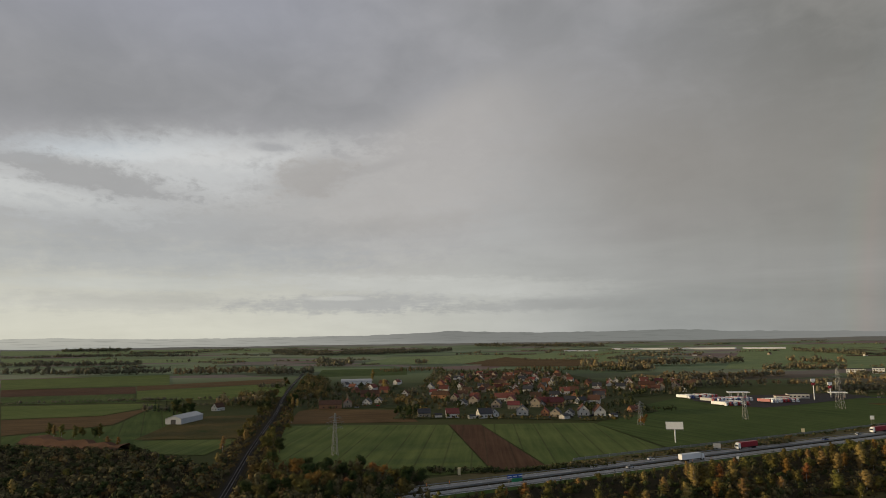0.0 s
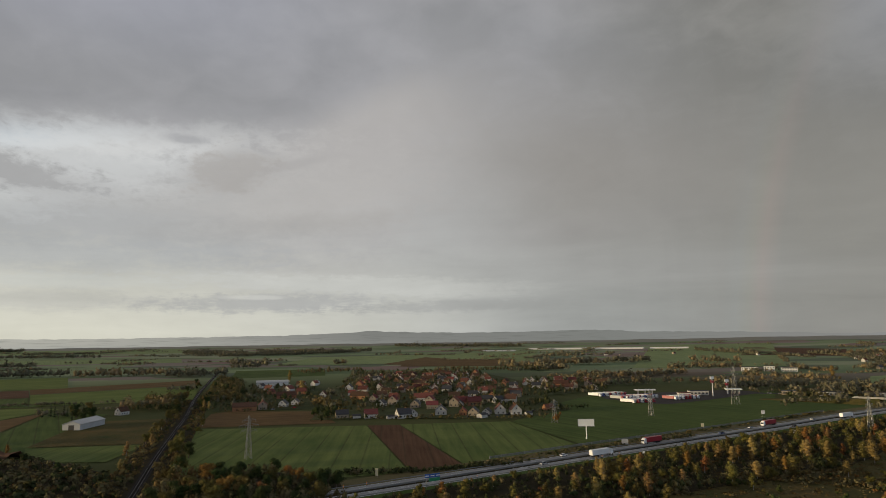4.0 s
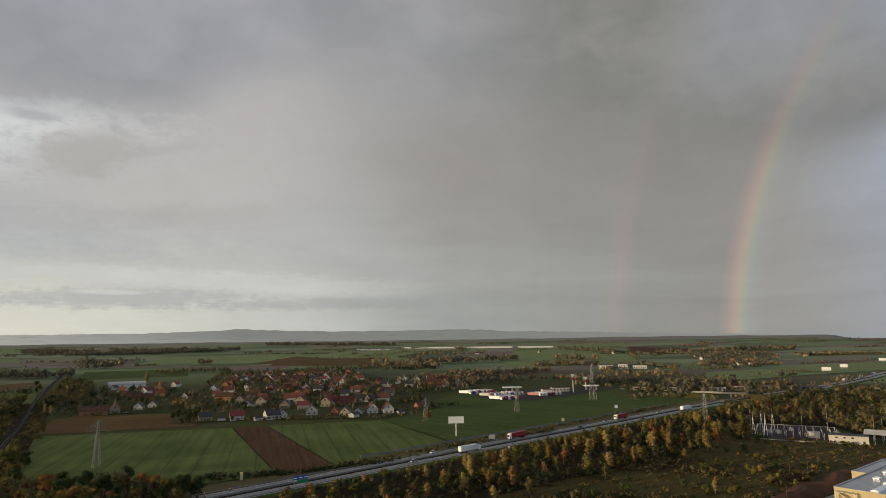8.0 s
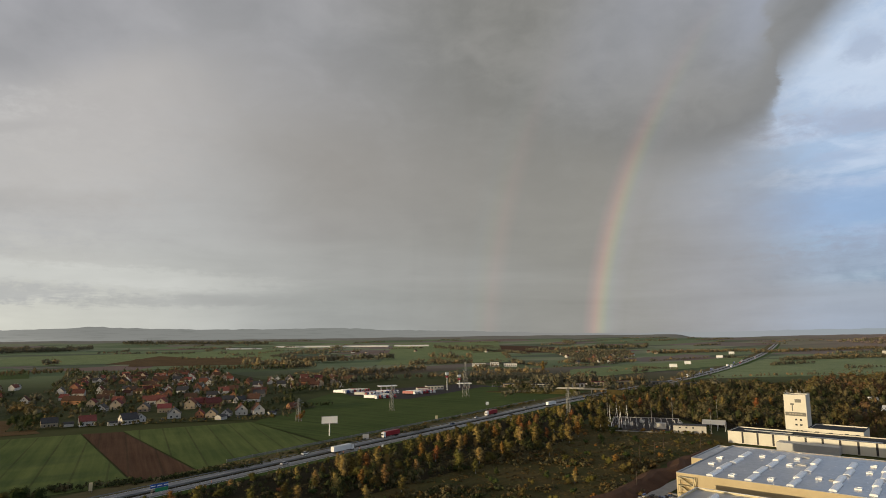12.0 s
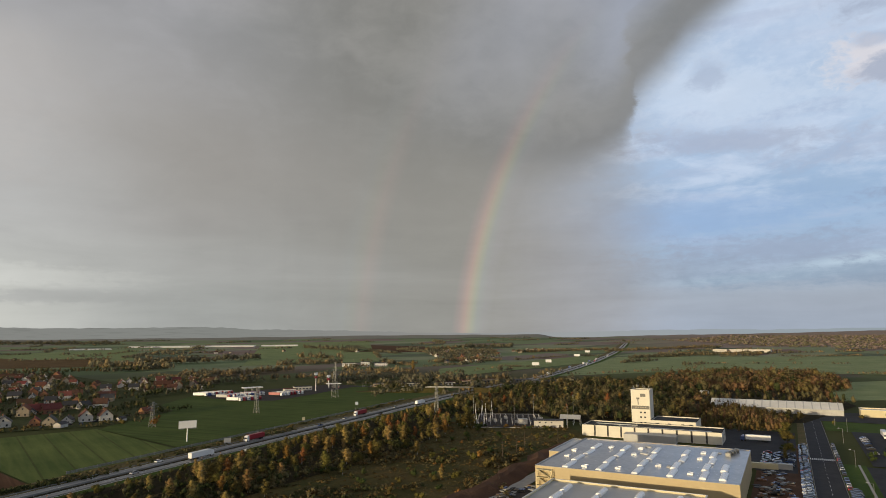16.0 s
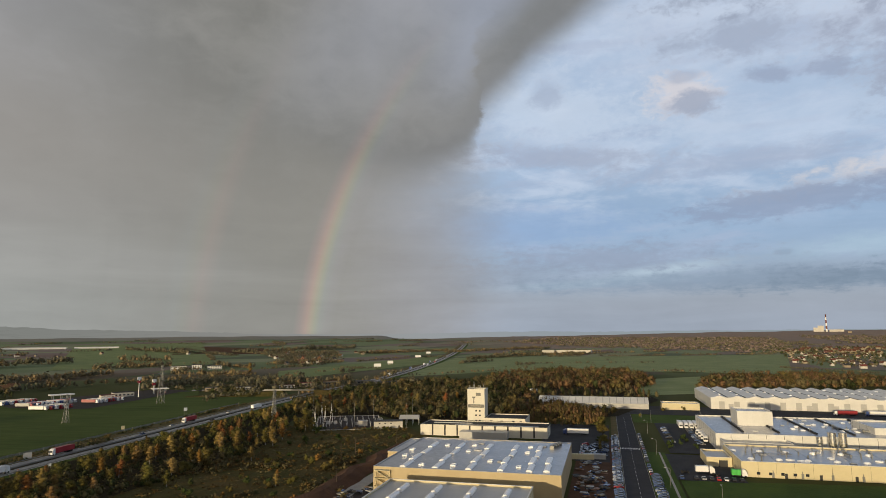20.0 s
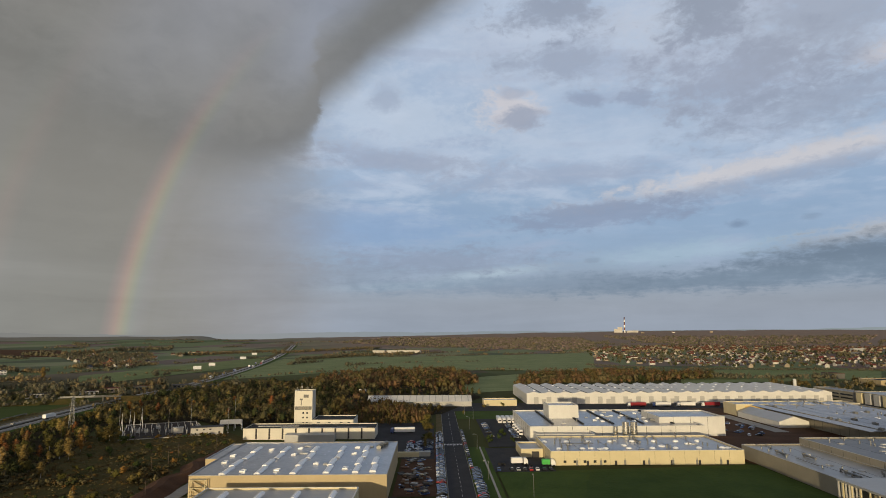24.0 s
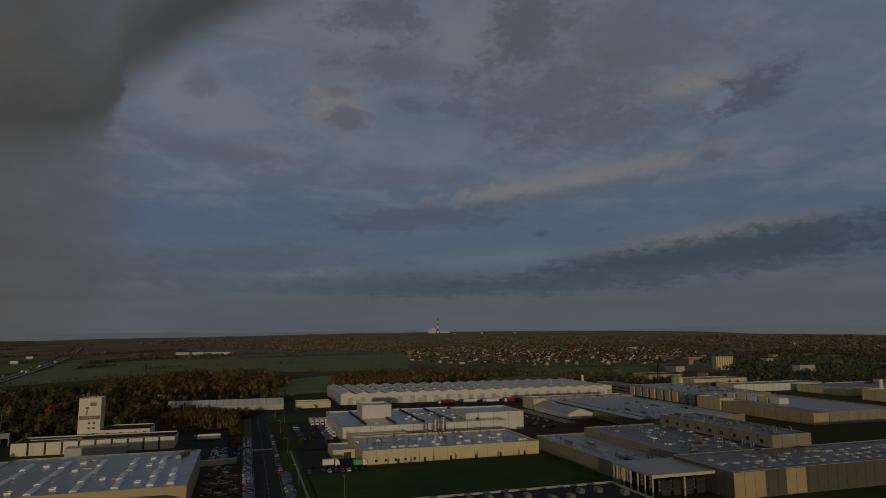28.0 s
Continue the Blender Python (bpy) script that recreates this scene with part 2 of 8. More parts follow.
sheet_c = W.mix(W.step(W.m("ADD", big, W.m("MULTIPLY", mid, 0.5)), -0.22, 0.22), tone(143, 144, 147), tone(160, 160, 163))
sheet_c = lay(sheet_c, W.m("MULTIPLY", W.step(el, 20.0, 30.0), W.step(az, 12.0, -20.0)), 0.65, tone(154, 157, 170))
sheet_e = W.mix(W.step(W.m("ADD", big, rags), -0.25, 0.25), tone(121, 121, 118), tone(134, 133, 130))
sheet_e = lay(sheet_e, W.m("MULTIPLY", W.step(over_rim, 7.0, 1.0), W.step(az, 46.0, 55.0)), 0.55, tone(118, 119, 121))
sheet_e = lay(sheet_e, W.m("MULTIPLY", W.step(el, 15.0, 28.0), W.step(W.m("ABSOLUTE", W.m("SUBTRACT", az, W.m("ADD", 38.0, W.m("MULTIPLY", el, 0.5)))), 11.0, 0.5)), 0.6, tone(161, 165, 177))
sheet_e = lay(sheet_e, W.m("MULTIPLY", W.step(over_rim, 3.5, 9.0), W.step(az, 54.0, 62.0)), 0.75, tone(152, 158, 172))
sheet_c = W.mix(W.step(az, 18.0, 38.0), sheet_c, sheet_e)
cover = W.mix(W.step(W.m("ABSOLUTE", W.m("SUBTRACT", az, 28.0)), 12.0, 25.0), soft_sheet, sheet)
sky = lay(sky, cover, 0.93, sheet_c)
sky = W.mix(W.m("MULTIPLY", W.step(W.m("ABSOLUTE", W.m("SUBTRACT", az, 40.0)), 22.0, 10.0), W.m("ADD", 0.2, W.m("MULTIPLY", shafts, 0.5), clamp=True)), sky, tone(137, 137, 134))

# rainbow: rings round the point opposite the sun
BOW_AZ, BOW_EL = radians(87.5), radians(-3.5)
anti = (math.sin(BOW_AZ) * math.cos(BOW_EL), math.cos(BOW_AZ) * math.cos(BOW_EL), math.sin(BOW_EL))
ring = W.m("MULTIPLY", W.m("ARCCOSINE", W.v("DOT_PRODUCT", ray_dir, anti)), DEG)
first = W.ramp(W.m("DIVIDE", W.m("SUBTRACT", ring, 39.4), 3.6), [(0.0, (0, 0, 0)), (0.22, (0.018, 0.018, 0.024)), (0.38, (0.028, 0.040, 0.038)), (0.50, (0.062, 0.070, 0.026)), (0.60, (0.105, 0.068, 0.022)), (0.70, (0.115, 0.040, 0.022)), (0.84, (0.048, 0.012, 0.012)), (1.0, (0, 0, 0))])
second = W.ramp(W.m("DIVIDE", W.m("SUBTRACT", ring, 50.0), 4.2), [(0.0, (0, 0, 0)), (0.3, (0.030, 0.010, 0.006)), (0.5, (0.014, 0.014, 0.005)), (0.72, (0.005, 0.009, 0.010)), (1.0, (0, 0, 0))])
inside_bow = W.ramp(W.m("DIVIDE", ring, 42.0), [(0.55, 0.0), (0.93, 0.022), (0.97, 0.012), (1.0, 0.0)])
fade = W.m("MULTIPLY", W.m("MULTIPLY", W.step(el, 31.0, 3.0), W.step(el, -1.0, 0.5)), W.step(az, 80.0, 62.0))
bow = W.v("SCALE", W.mix(1.0, W.mix(1.0, first, second, "ADD"), inside_bow, "ADD"))
W.put(bow.node.inputs["Scale"], W.m("MULTIPLY", fade, 1.05))
grain = W.v("SCALE", sky)
W.put(grain.node.inputs["Scale"], W.m("ADD", 1.0, W.m("ADD", W.m("MULTIPLY", rags, 0.16), W.m("MULTIPLY", W.m("MULTIPLY", streak, W.step(el, 16.0, 3.0)), 0.28))))
sky = W.mix(1.0, grain, bow, "ADD")
# unseen sky added for the lighting: a warm fill round the low sun, a darkened zenith
west = W.m("MULTIPLY", W.step(W.m("ABSOLUTE", W.m("SUBTRACT", az, SUN_AZ)), 46.0, 6.0), W.step(W.m("ABSOLUTE", W.m("SUBTRACT", el, 5.0)), 13.0, 1.0))
sky = lay(sky, west, 0.9, (1.9, 1.35, 0.68))
sky = lay(sky, W.step(el, 34.0, 62.0), 0.8, (0.20, 0.195, 0.195))
out = W.add("ShaderNodeOutputWorld")
bg = W.add("ShaderNodeBackground")
W.put(bg.inputs[0], sky)
bg.inputs[1].default_value = 1.0
world.node_tree.links.new(bg.outputs[0], out.inputs[0])

# ---- materials ----


def material(name, a, b, scale=1.0, rough=0.8, metal=0.0, bump=0.0, fine=0.0, by_object=0.0, island=0.0, stretch=None):
    """Two tones mixed by noise at two scales (in metres), with relief and a little chance from piece to piece."""
    mt = bpy.data.materials.new(name)
    mt.use_nodes = True
    n = Nodes(mt.node_tree)
    bsdf = mt.node_tree.nodes["Principled BSDF"]
    p = n.add("ShaderNodeTexCoord").outputs["Object"]
    if stretch:
        p = n.v("MULTIPLY", p, stretch)
    f = n.noise(p, 1.0 / scale, 5.0, 0.6)
    g = n.noise(p, 9.0 / scale, 3.0, 0.6)
    x = n.m("ADD", n.m("MULTIPLY", n.m("SUBTRACT", f, 0.5), 1.8), n.m("ADD", n.m("MULTIPLY", n.m("SUBTRACT", g, 0.5), 0.9), 0.5), clamp=True)
    c = n.mix(x, a, b)
    if by_object or island:
        r = n.add("ShaderNodeObjectInfo").outputs["Random"] if by_object else n.add("ShaderNodeNewGeometry").outputs["Random Per Island"]
        k = by_object or island
        hsv = n.add("ShaderNodeHueSaturation")
        n.put(hsv.inputs["Value"], n.m("ADD", n.m("MULTIPLY", r, k), 1.0 - k / 2))
        n.put(hsv.inputs["Hue"], n.m("ADD", n.m("MULTIPLY", n.m("FRACT", n.m("MULTIPLY", r, 7.13)), k * 0.07), 0.5 - k * 0.035))
        n.put(hsv.inputs["Color"], c)
        c = hsv.outputs[0]
    n.put(bsdf.inputs["Base Color"], c)
    n.put(bsdf.inputs["Roughness"], n.m("ADD", n.m("MULTIPLY", n.m("SUBTRACT", g, 0.5), 0.25), rough, clamp=True))
    bsdf.inputs["Metallic"].default_value = metal
    bsdf.inputs["Specular IOR Level"].default_value = 0.06 if rough >= 0.75 else 0.5
    if bump:
        bp = n.add("ShaderNodeBump")
        bp.inputs["Strength"].default_value = bump
        bp.inputs["Distance"].default_value = scale * 0.05
        n.put(bp.inputs["Height"], g)
        n.put(bsdf.inputs["Normal"], bp.outputs[0])
    return mt


def leaves(name, a, b):
    mt = material(name, a, b, 6.0, 0.75, by_object=0.55, island=0.0)
    return mt


M = {}
M["tarmac"] = material("tarmac", (0.037, 0.039, 0.044), (0.062, 0.062, 0.066), 7.0, 0.88, bump=0.2)
M["concrete_road"] = material("concrete_road", (0.19, 0.185, 0.18), (0.27, 0.265, 0.255), 9.0, 0.6, bump=0.1)
M["concrete"] = material("concrete", (0.30, 0.29, 0.27), (0.42, 0.41, 0.38), 3.0, 0.85, bump=0.3)
M["paint_white"] = material("paint_white", (0.72, 0.72, 0.70), (0.82, 0.82, 0.80), 2.0, 0.6)
M["plaster_white"] = material("plaster_white", (0.42, 0.4, 0.365), (0.58, 0.56, 0.51), 3.0, 0.85, by_object=0.18)
M["plaster_cream"] = material("plaster_cream", (0.27, 0.225, 0.165), (0.38, 0.32, 0.24), 3.0, 0.85, by_object=0.3)
M["brick_wall"] = material("brick_wall", (0.24, 0.115, 0.065), (0.33, 0.17, 0.095), 1.5, 0.85, by_object=0.3)
M["roof_red"] = material("roof_red", (0.112, 0.043, 0.035), (0.185, 0.070, 0.055), 1.6, 0.75, bump=0.5, by_object=0.5)
M["roof_brown"] = material("roof_brown", (0.065, 0.038, 0.027), (0.115, 0.062, 0.043), 1.6, 0.75, bump=0.5, by_object=0.5)
M["roof_dark"] = material("roof_dark", (0.02, 0.02, 0.023), (0.04, 0.04, 0.044), 1.6, 0.65, bump=0.5, by_object=0.4)
M["glass"] = material("glass", (0.02, 0.025, 0.03), (0.04, 0.045, 0.055), 2.0, 0.12)
M["wood_door"] = material("wood_door", (0.16, 0.09, 0.05), (0.24, 0.14, 0.08), 0.6, 0.6, by_object=0.5)
M["membrane"] = material("membrane", (0.27, 0.285, 0.31), (0.37, 0.385, 0.405), 14.0, 0.22, bump=0.12)
M["membrane_pale"] = material("membrane_pale", (0.3, 0.3, 0.29), (0.4, 0.4, 0.39), 12.0, 0.35, bump=0.12)
M["membrane_white"] = material("membrane_white", (0.56, 0.55, 0.51), (0.72, 0.71, 0.67), 12.0, 0.5, bump=0.1)
M["membrane_dark"] = material("membrane_dark", (0.035, 0.036, 0.039), (0.065, 0.066, 0.07), 12.0, 0.76, bump=0.12)
M["panel_beige"] = material("panel_beige", (0.4, 0.315, 0.17), (0.46, 0.37, 0.215), 8.0, 0.55)
# darkened to paint in cloud shadow on the factory rows
M["panel_stone"] = material("panel_stone", (0.23, 0.21, 0.165), (0.30, 0.275, 0.22), 8.0, 0.55)
M["panel_ivory"] = material("panel_ivory", (0.58, 0.55, 0.46), (0.68, 0.65, 0.56), 8.0, 0.55)
M["panel_cream"] = material("panel_cream", (0.56, 0.49, 0.3), (0.64, 0.565, 0.36), 8.0, 0.6)
M["panel_white"] = material("panel_white", (0.58, 0.575, 0.545), (0.70, 0.695, 0.665), 8.0, 0.5)
M["panel_grey"] = material("panel_grey", (0.36, 0.36, 0.35), (0.45, 0.45, 0.44), 8.0, 0.5)
# dark cladding colour, also used where a front lies in shadow
M["panel_slate"] = material("panel_slate", (0.085, 0.083, 0.075), (0.12, 0.117, 0.105), 8.0, 0.5)
M["panel_ochre"] = material("panel_ochre", (0.60, 0.42, 0.14), (0.68, 0.49, 0.19), 8.0, 0.6)
M["seam"] = material("seam", (0.018, 0.018, 0.019), (0.04, 0.04, 0.042), 3.0, 0.7)
M["skylight"] = material("skylight", (0.82, 0.83, 0.84), (0.9, 0.91, 0.92), 3.0, 0.25, by_object=0.1)
M["steel"] = material("steel", (0.42, 0.43, 0.44), (0.55, 0.56, 0.57), 2.0, 0.4, 0.8)
M["galvanised"] = material("galvanised", (0.17, 0.175, 0.17), (0.27, 0.27, 0.26), 2.0, 0.5, 0.5)
M["chrome"] = material("chrome", (0.62, 0.60, 0.55), (0.72, 0.70, 0.66), 2.0, 0.22, 0.9)
M["rubber"] = material("rubber", (0.02, 0.02, 0.02), (0.04, 0.04, 0.04), 0.5, 0.85)
M["lorry_red"] = material("lorry_red", (0.24, 0.012, 0.02), (0.3, 0.02, 0.03), 5.0, 0.4)
M["lorry_white"] = material("lorry_white", (0.70, 0.70, 0.69), (0.80, 0.80, 0.79), 5.0, 0.4, by_object=0.1)
M["lorry_blue"] = material("lorry_blue", (0.03, 0.06, 0.2), (0.05, 0.09, 0.27), 5.0, 0.4)
M["lorry_green"] = material("lorry_green", (0.05, 0.42, 0.06), (0.07, 0.5, 0.09), 5.0, 0.45)
M["orange"] = material("orange", (0.7, 0.2, 0.03), (0.8, 0.27, 0.05), 5.0, 0.5)
M["bark"] = material("bark", (0.07, 0.055, 0.04), (0.13, 0.10, 0.08), 0.6, 0.9, bump=0.6)
M["birch_bark"] = material("birch_bark", (0.28, 0.26, 0.23), (0.45, 0.43, 0.40), 0.6, 0.85)
M["leaf_gold"] = leaves("leaf_gold", (0.165, 0.118, 0.042), (0.285, 0.190, 0.066))
M["leaf_rust"] = leaves("leaf_rust", (0.156, 0.079, 0.026), (0.264, 0.126, 0.038))
M["leaf_olive"] = leaves("leaf_olive", (0.066, 0.060, 0.018), (0.144, 0.118, 0.034))
M["leaf_green"] = leaves("leaf_green", (0.026, 0.041, 0.013), (0.058, 0.070, 0.022))
M["leaf_pine"] = leaves("leaf_pine", (0.022, 0.038, 0.019), (0.042, 0.062, 0.029))
# leaf tones for distant trees are paler copies, with haze painted in
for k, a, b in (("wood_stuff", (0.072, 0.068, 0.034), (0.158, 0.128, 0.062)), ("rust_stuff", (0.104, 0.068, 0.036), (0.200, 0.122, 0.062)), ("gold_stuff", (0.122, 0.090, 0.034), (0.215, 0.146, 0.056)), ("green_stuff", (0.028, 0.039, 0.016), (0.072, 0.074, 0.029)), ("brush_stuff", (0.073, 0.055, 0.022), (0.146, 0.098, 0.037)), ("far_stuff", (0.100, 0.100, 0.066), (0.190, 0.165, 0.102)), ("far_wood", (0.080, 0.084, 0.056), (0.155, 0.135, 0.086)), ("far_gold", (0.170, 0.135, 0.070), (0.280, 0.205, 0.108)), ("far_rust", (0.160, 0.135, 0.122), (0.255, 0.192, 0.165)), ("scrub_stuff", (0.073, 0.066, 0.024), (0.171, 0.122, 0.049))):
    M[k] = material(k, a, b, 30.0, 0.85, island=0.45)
# near-black ground tone for the sheets laid under trees and along verges
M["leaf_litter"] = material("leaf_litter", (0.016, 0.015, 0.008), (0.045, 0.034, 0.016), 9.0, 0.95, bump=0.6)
M["earth"] = material("earth", (0.07, 0.04, 0.026), (0.13, 0.075, 0.048), 12.0, 0.95, bump=0.6)
M["gravel"] = material("gravel", (0.045, 0.040, 0.037), (0.088, 0.077, 0.070), 4.0, 0.95, bump=0.5)
M["ballast"] = material("ballast", (0.022, 0.019, 0.018), (0.042, 0.037, 0.034), 3.0, 0.95, bump=0.5)
M["tank_green"] = material("tank_green", (0.17, 0.26, 0.10), (0.23, 0.33, 0.14), 3.0, 0.5)
M["membrane_grey"] = material("membrane_grey", (0.15, 0.162, 0.18), (0.25, 0.262, 0.28), 7.0, 0.5, bump=0.15)
M["vent_grey"] = material("vent_grey", (0.38, 0.38, 0.37), (0.58, 0.58, 0.57), 2.0, 0.45, by_object=.5)
M["rail_steel"] = material("rail_steel", (0.14, 0.12, 0.105), (0.22, 0.19, 0.17), 3.0, 0.4, 0.7)
M["garden_ground"] = material("garden_ground", (0.030, 0.046, 0.016), (0.098, 0.094, 0.040), 45.0, 0.95, bump=0.5)
M["grass"] = material("grass", (0.042, 0.073, 0.016), (0.081, 0.120, 0.026), 18.0, 0.9, bump=0.4)
M["scrub_ground"] = material("scrub_ground", (0.036, 0.049, 0.014), (0.120, 0.081, 0.031), 34.0, 0.95, bump=0.6)
M["verge"] = material("verge", (0.078, 0.078, 0.034), (0.182, 0.137, 0.065), 8.0, 0.95, bump=0.5)


def crop(name, a, b, turn, pitch):
    """A sown or ploughed field: soft patches crossed by drilled rows."""
    mt = bpy.data.materials.new(name)
    mt.use_nodes = True
    n = Nodes(mt.node_tree)
    bsdf = mt.node_tree.nodes["Principled BSDF"]
    p = n.add("ShaderNodeTexCoord").outputs["Object"]
    rot = n.add("ShaderNodeVectorRotate")
    rot.rotation_type = "Z_AXIS"
    n.put(rot.inputs["Vector"], p)
    rot.inputs["Angle"].default_value = radians(turn)
    q = rot.outputs[0]
    patch = n.noise(p, 0.02, 6.0, 0.6)
    row = n.noise(n.v("MULTIPLY", q, (1.0 / pitch, 0.012, 1.0)), 1.0, 3.0, 0.6)
    grain = n.noise(p, 0.7, 3.0, 0.6)
    lane = n.m("FRACT", n.m("DIVIDE", n.split(q)[0], 15.0))
    track = n.m("MULTIPLY", n.step(n.m("ABSOLUTE", n.m("SUBTRACT", lane, 0.5)), 0.045, 0.02), n.noise(p, 0.05, 3.0))
    x = n.m("ADD", n.m("ADD", n.m("MULTIPLY", n.m("SUBTRACT", patch, 0.5), 1.7), n.m("MULTIPLY", n.m("SUBTRACT", row, 0.5), 2.0)), n.m("ADD", n.m("MULTIPLY", n.m("SUBTRACT", grain, 0.5), 0.6), 0.5), clamp=True)
    n.put(bsdf.inputs["Base Color"], n.mix(n.m("MULTIPLY", track, 0.8), n.mix(x, a, b), (0.045, 0.038, 0.02)))
    bsdf.inputs["Roughness"].default_value = 0.95
    bsdf.inputs["Specular IOR Level"].default_value = 0.04
    bp = n.add("ShaderNodeBump")
    bp.inputs["Strength"].default_value, bp.inputs["Distance"].default_value = 0.6, 0.25
    n.put(bp.inputs["Height"], row)
    n.put(bsdf.inputs["Normal"], bp.outputs[0])
    return mt


M["crop_green"] = crop("crop_green", (0.074, 0.104, 0.031), (0.145, 0.170, 0.052), 6, 5.0)
M["crop_deep"] = crop("crop_deep", (0.053, 0.079, 0.023), (0.097, 0.126, 0.037), -22, 4.0)
M["crop_pale"] = crop("crop_pale", (0.085, 0.117, 0.030), (0.147, 0.175, 0.050), 60, 4.0)
# far crop copies with haze painted into the colour, the second also sunlit
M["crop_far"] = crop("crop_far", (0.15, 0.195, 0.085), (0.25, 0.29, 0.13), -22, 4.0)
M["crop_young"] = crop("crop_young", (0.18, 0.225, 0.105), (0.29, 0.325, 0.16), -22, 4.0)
M["plough"] = crop("plough", (0.069, 0.037, 0.021), (0.125, 0.069, 0.040), 5, 2.2)
M["stubble"] = crop("stubble", (0.088, 0.055, 0.025), (0.156, 0.100, 0.045), 80, 2.5)


def countryside():
    """The far farmland: a patchwork of fields by cells, from green to ploughed, and wooded hills at the rim, with
    distance haze painted into the far tones.
    """
    mt = bpy.data.materials.new("countryside")
    mt.use_nodes = True
    n = Nodes(mt.node_tree)
    bsdf = mt.node_tree.nodes["Principled BSDF"]
    p = n.add("ShaderNodeTexCoord").outputs["Object"]
    warp = n.noise(p, 0.004, 2.0)
    q = n.v("ADD", n.v("MULTIPLY", p, (0.0016, 0.0034, 0.0)), n.xyz(n.m("MULTIPLY", warp, 0.25), n.m("MULTIPLY", warp, 0.3), 0.0))
    vor = n.add("ShaderNodeTexVoronoi")
    n.put(vor.inputs["Vector"], q)
    vor.inputs["Scale"].default_value = 2.1
    pick = n.split(vor.outputs["Color"])[0]
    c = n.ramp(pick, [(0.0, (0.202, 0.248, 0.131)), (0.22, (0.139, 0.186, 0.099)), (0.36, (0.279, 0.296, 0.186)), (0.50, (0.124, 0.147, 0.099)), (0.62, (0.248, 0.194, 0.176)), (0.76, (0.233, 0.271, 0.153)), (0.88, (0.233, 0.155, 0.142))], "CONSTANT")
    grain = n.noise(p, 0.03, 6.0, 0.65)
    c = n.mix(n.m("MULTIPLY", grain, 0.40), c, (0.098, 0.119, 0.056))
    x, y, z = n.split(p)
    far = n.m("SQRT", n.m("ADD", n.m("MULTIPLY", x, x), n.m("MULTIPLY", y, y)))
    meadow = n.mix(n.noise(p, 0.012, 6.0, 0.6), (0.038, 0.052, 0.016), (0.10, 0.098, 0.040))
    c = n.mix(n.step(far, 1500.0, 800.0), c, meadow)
    # rim woods and eastern forest are lightened, the haze being in their colour
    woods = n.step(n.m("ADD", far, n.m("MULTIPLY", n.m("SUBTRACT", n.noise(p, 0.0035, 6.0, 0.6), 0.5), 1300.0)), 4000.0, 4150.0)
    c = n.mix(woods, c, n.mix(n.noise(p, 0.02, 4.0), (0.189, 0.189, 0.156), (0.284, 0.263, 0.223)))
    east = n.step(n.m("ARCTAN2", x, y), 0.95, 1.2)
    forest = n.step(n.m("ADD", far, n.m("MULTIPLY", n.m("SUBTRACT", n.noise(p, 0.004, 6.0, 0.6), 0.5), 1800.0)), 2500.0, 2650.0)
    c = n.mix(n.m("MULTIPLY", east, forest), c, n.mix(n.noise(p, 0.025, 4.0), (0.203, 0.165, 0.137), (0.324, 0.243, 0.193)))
    n.put(bsdf.inputs["Base Color"], c)
    bsdf.inputs["Roughness"].default_value = 0.95
    bsdf.inputs["Specular IOR Level"].default_value = 0.04
    return mt


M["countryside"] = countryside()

# ---- builders ----


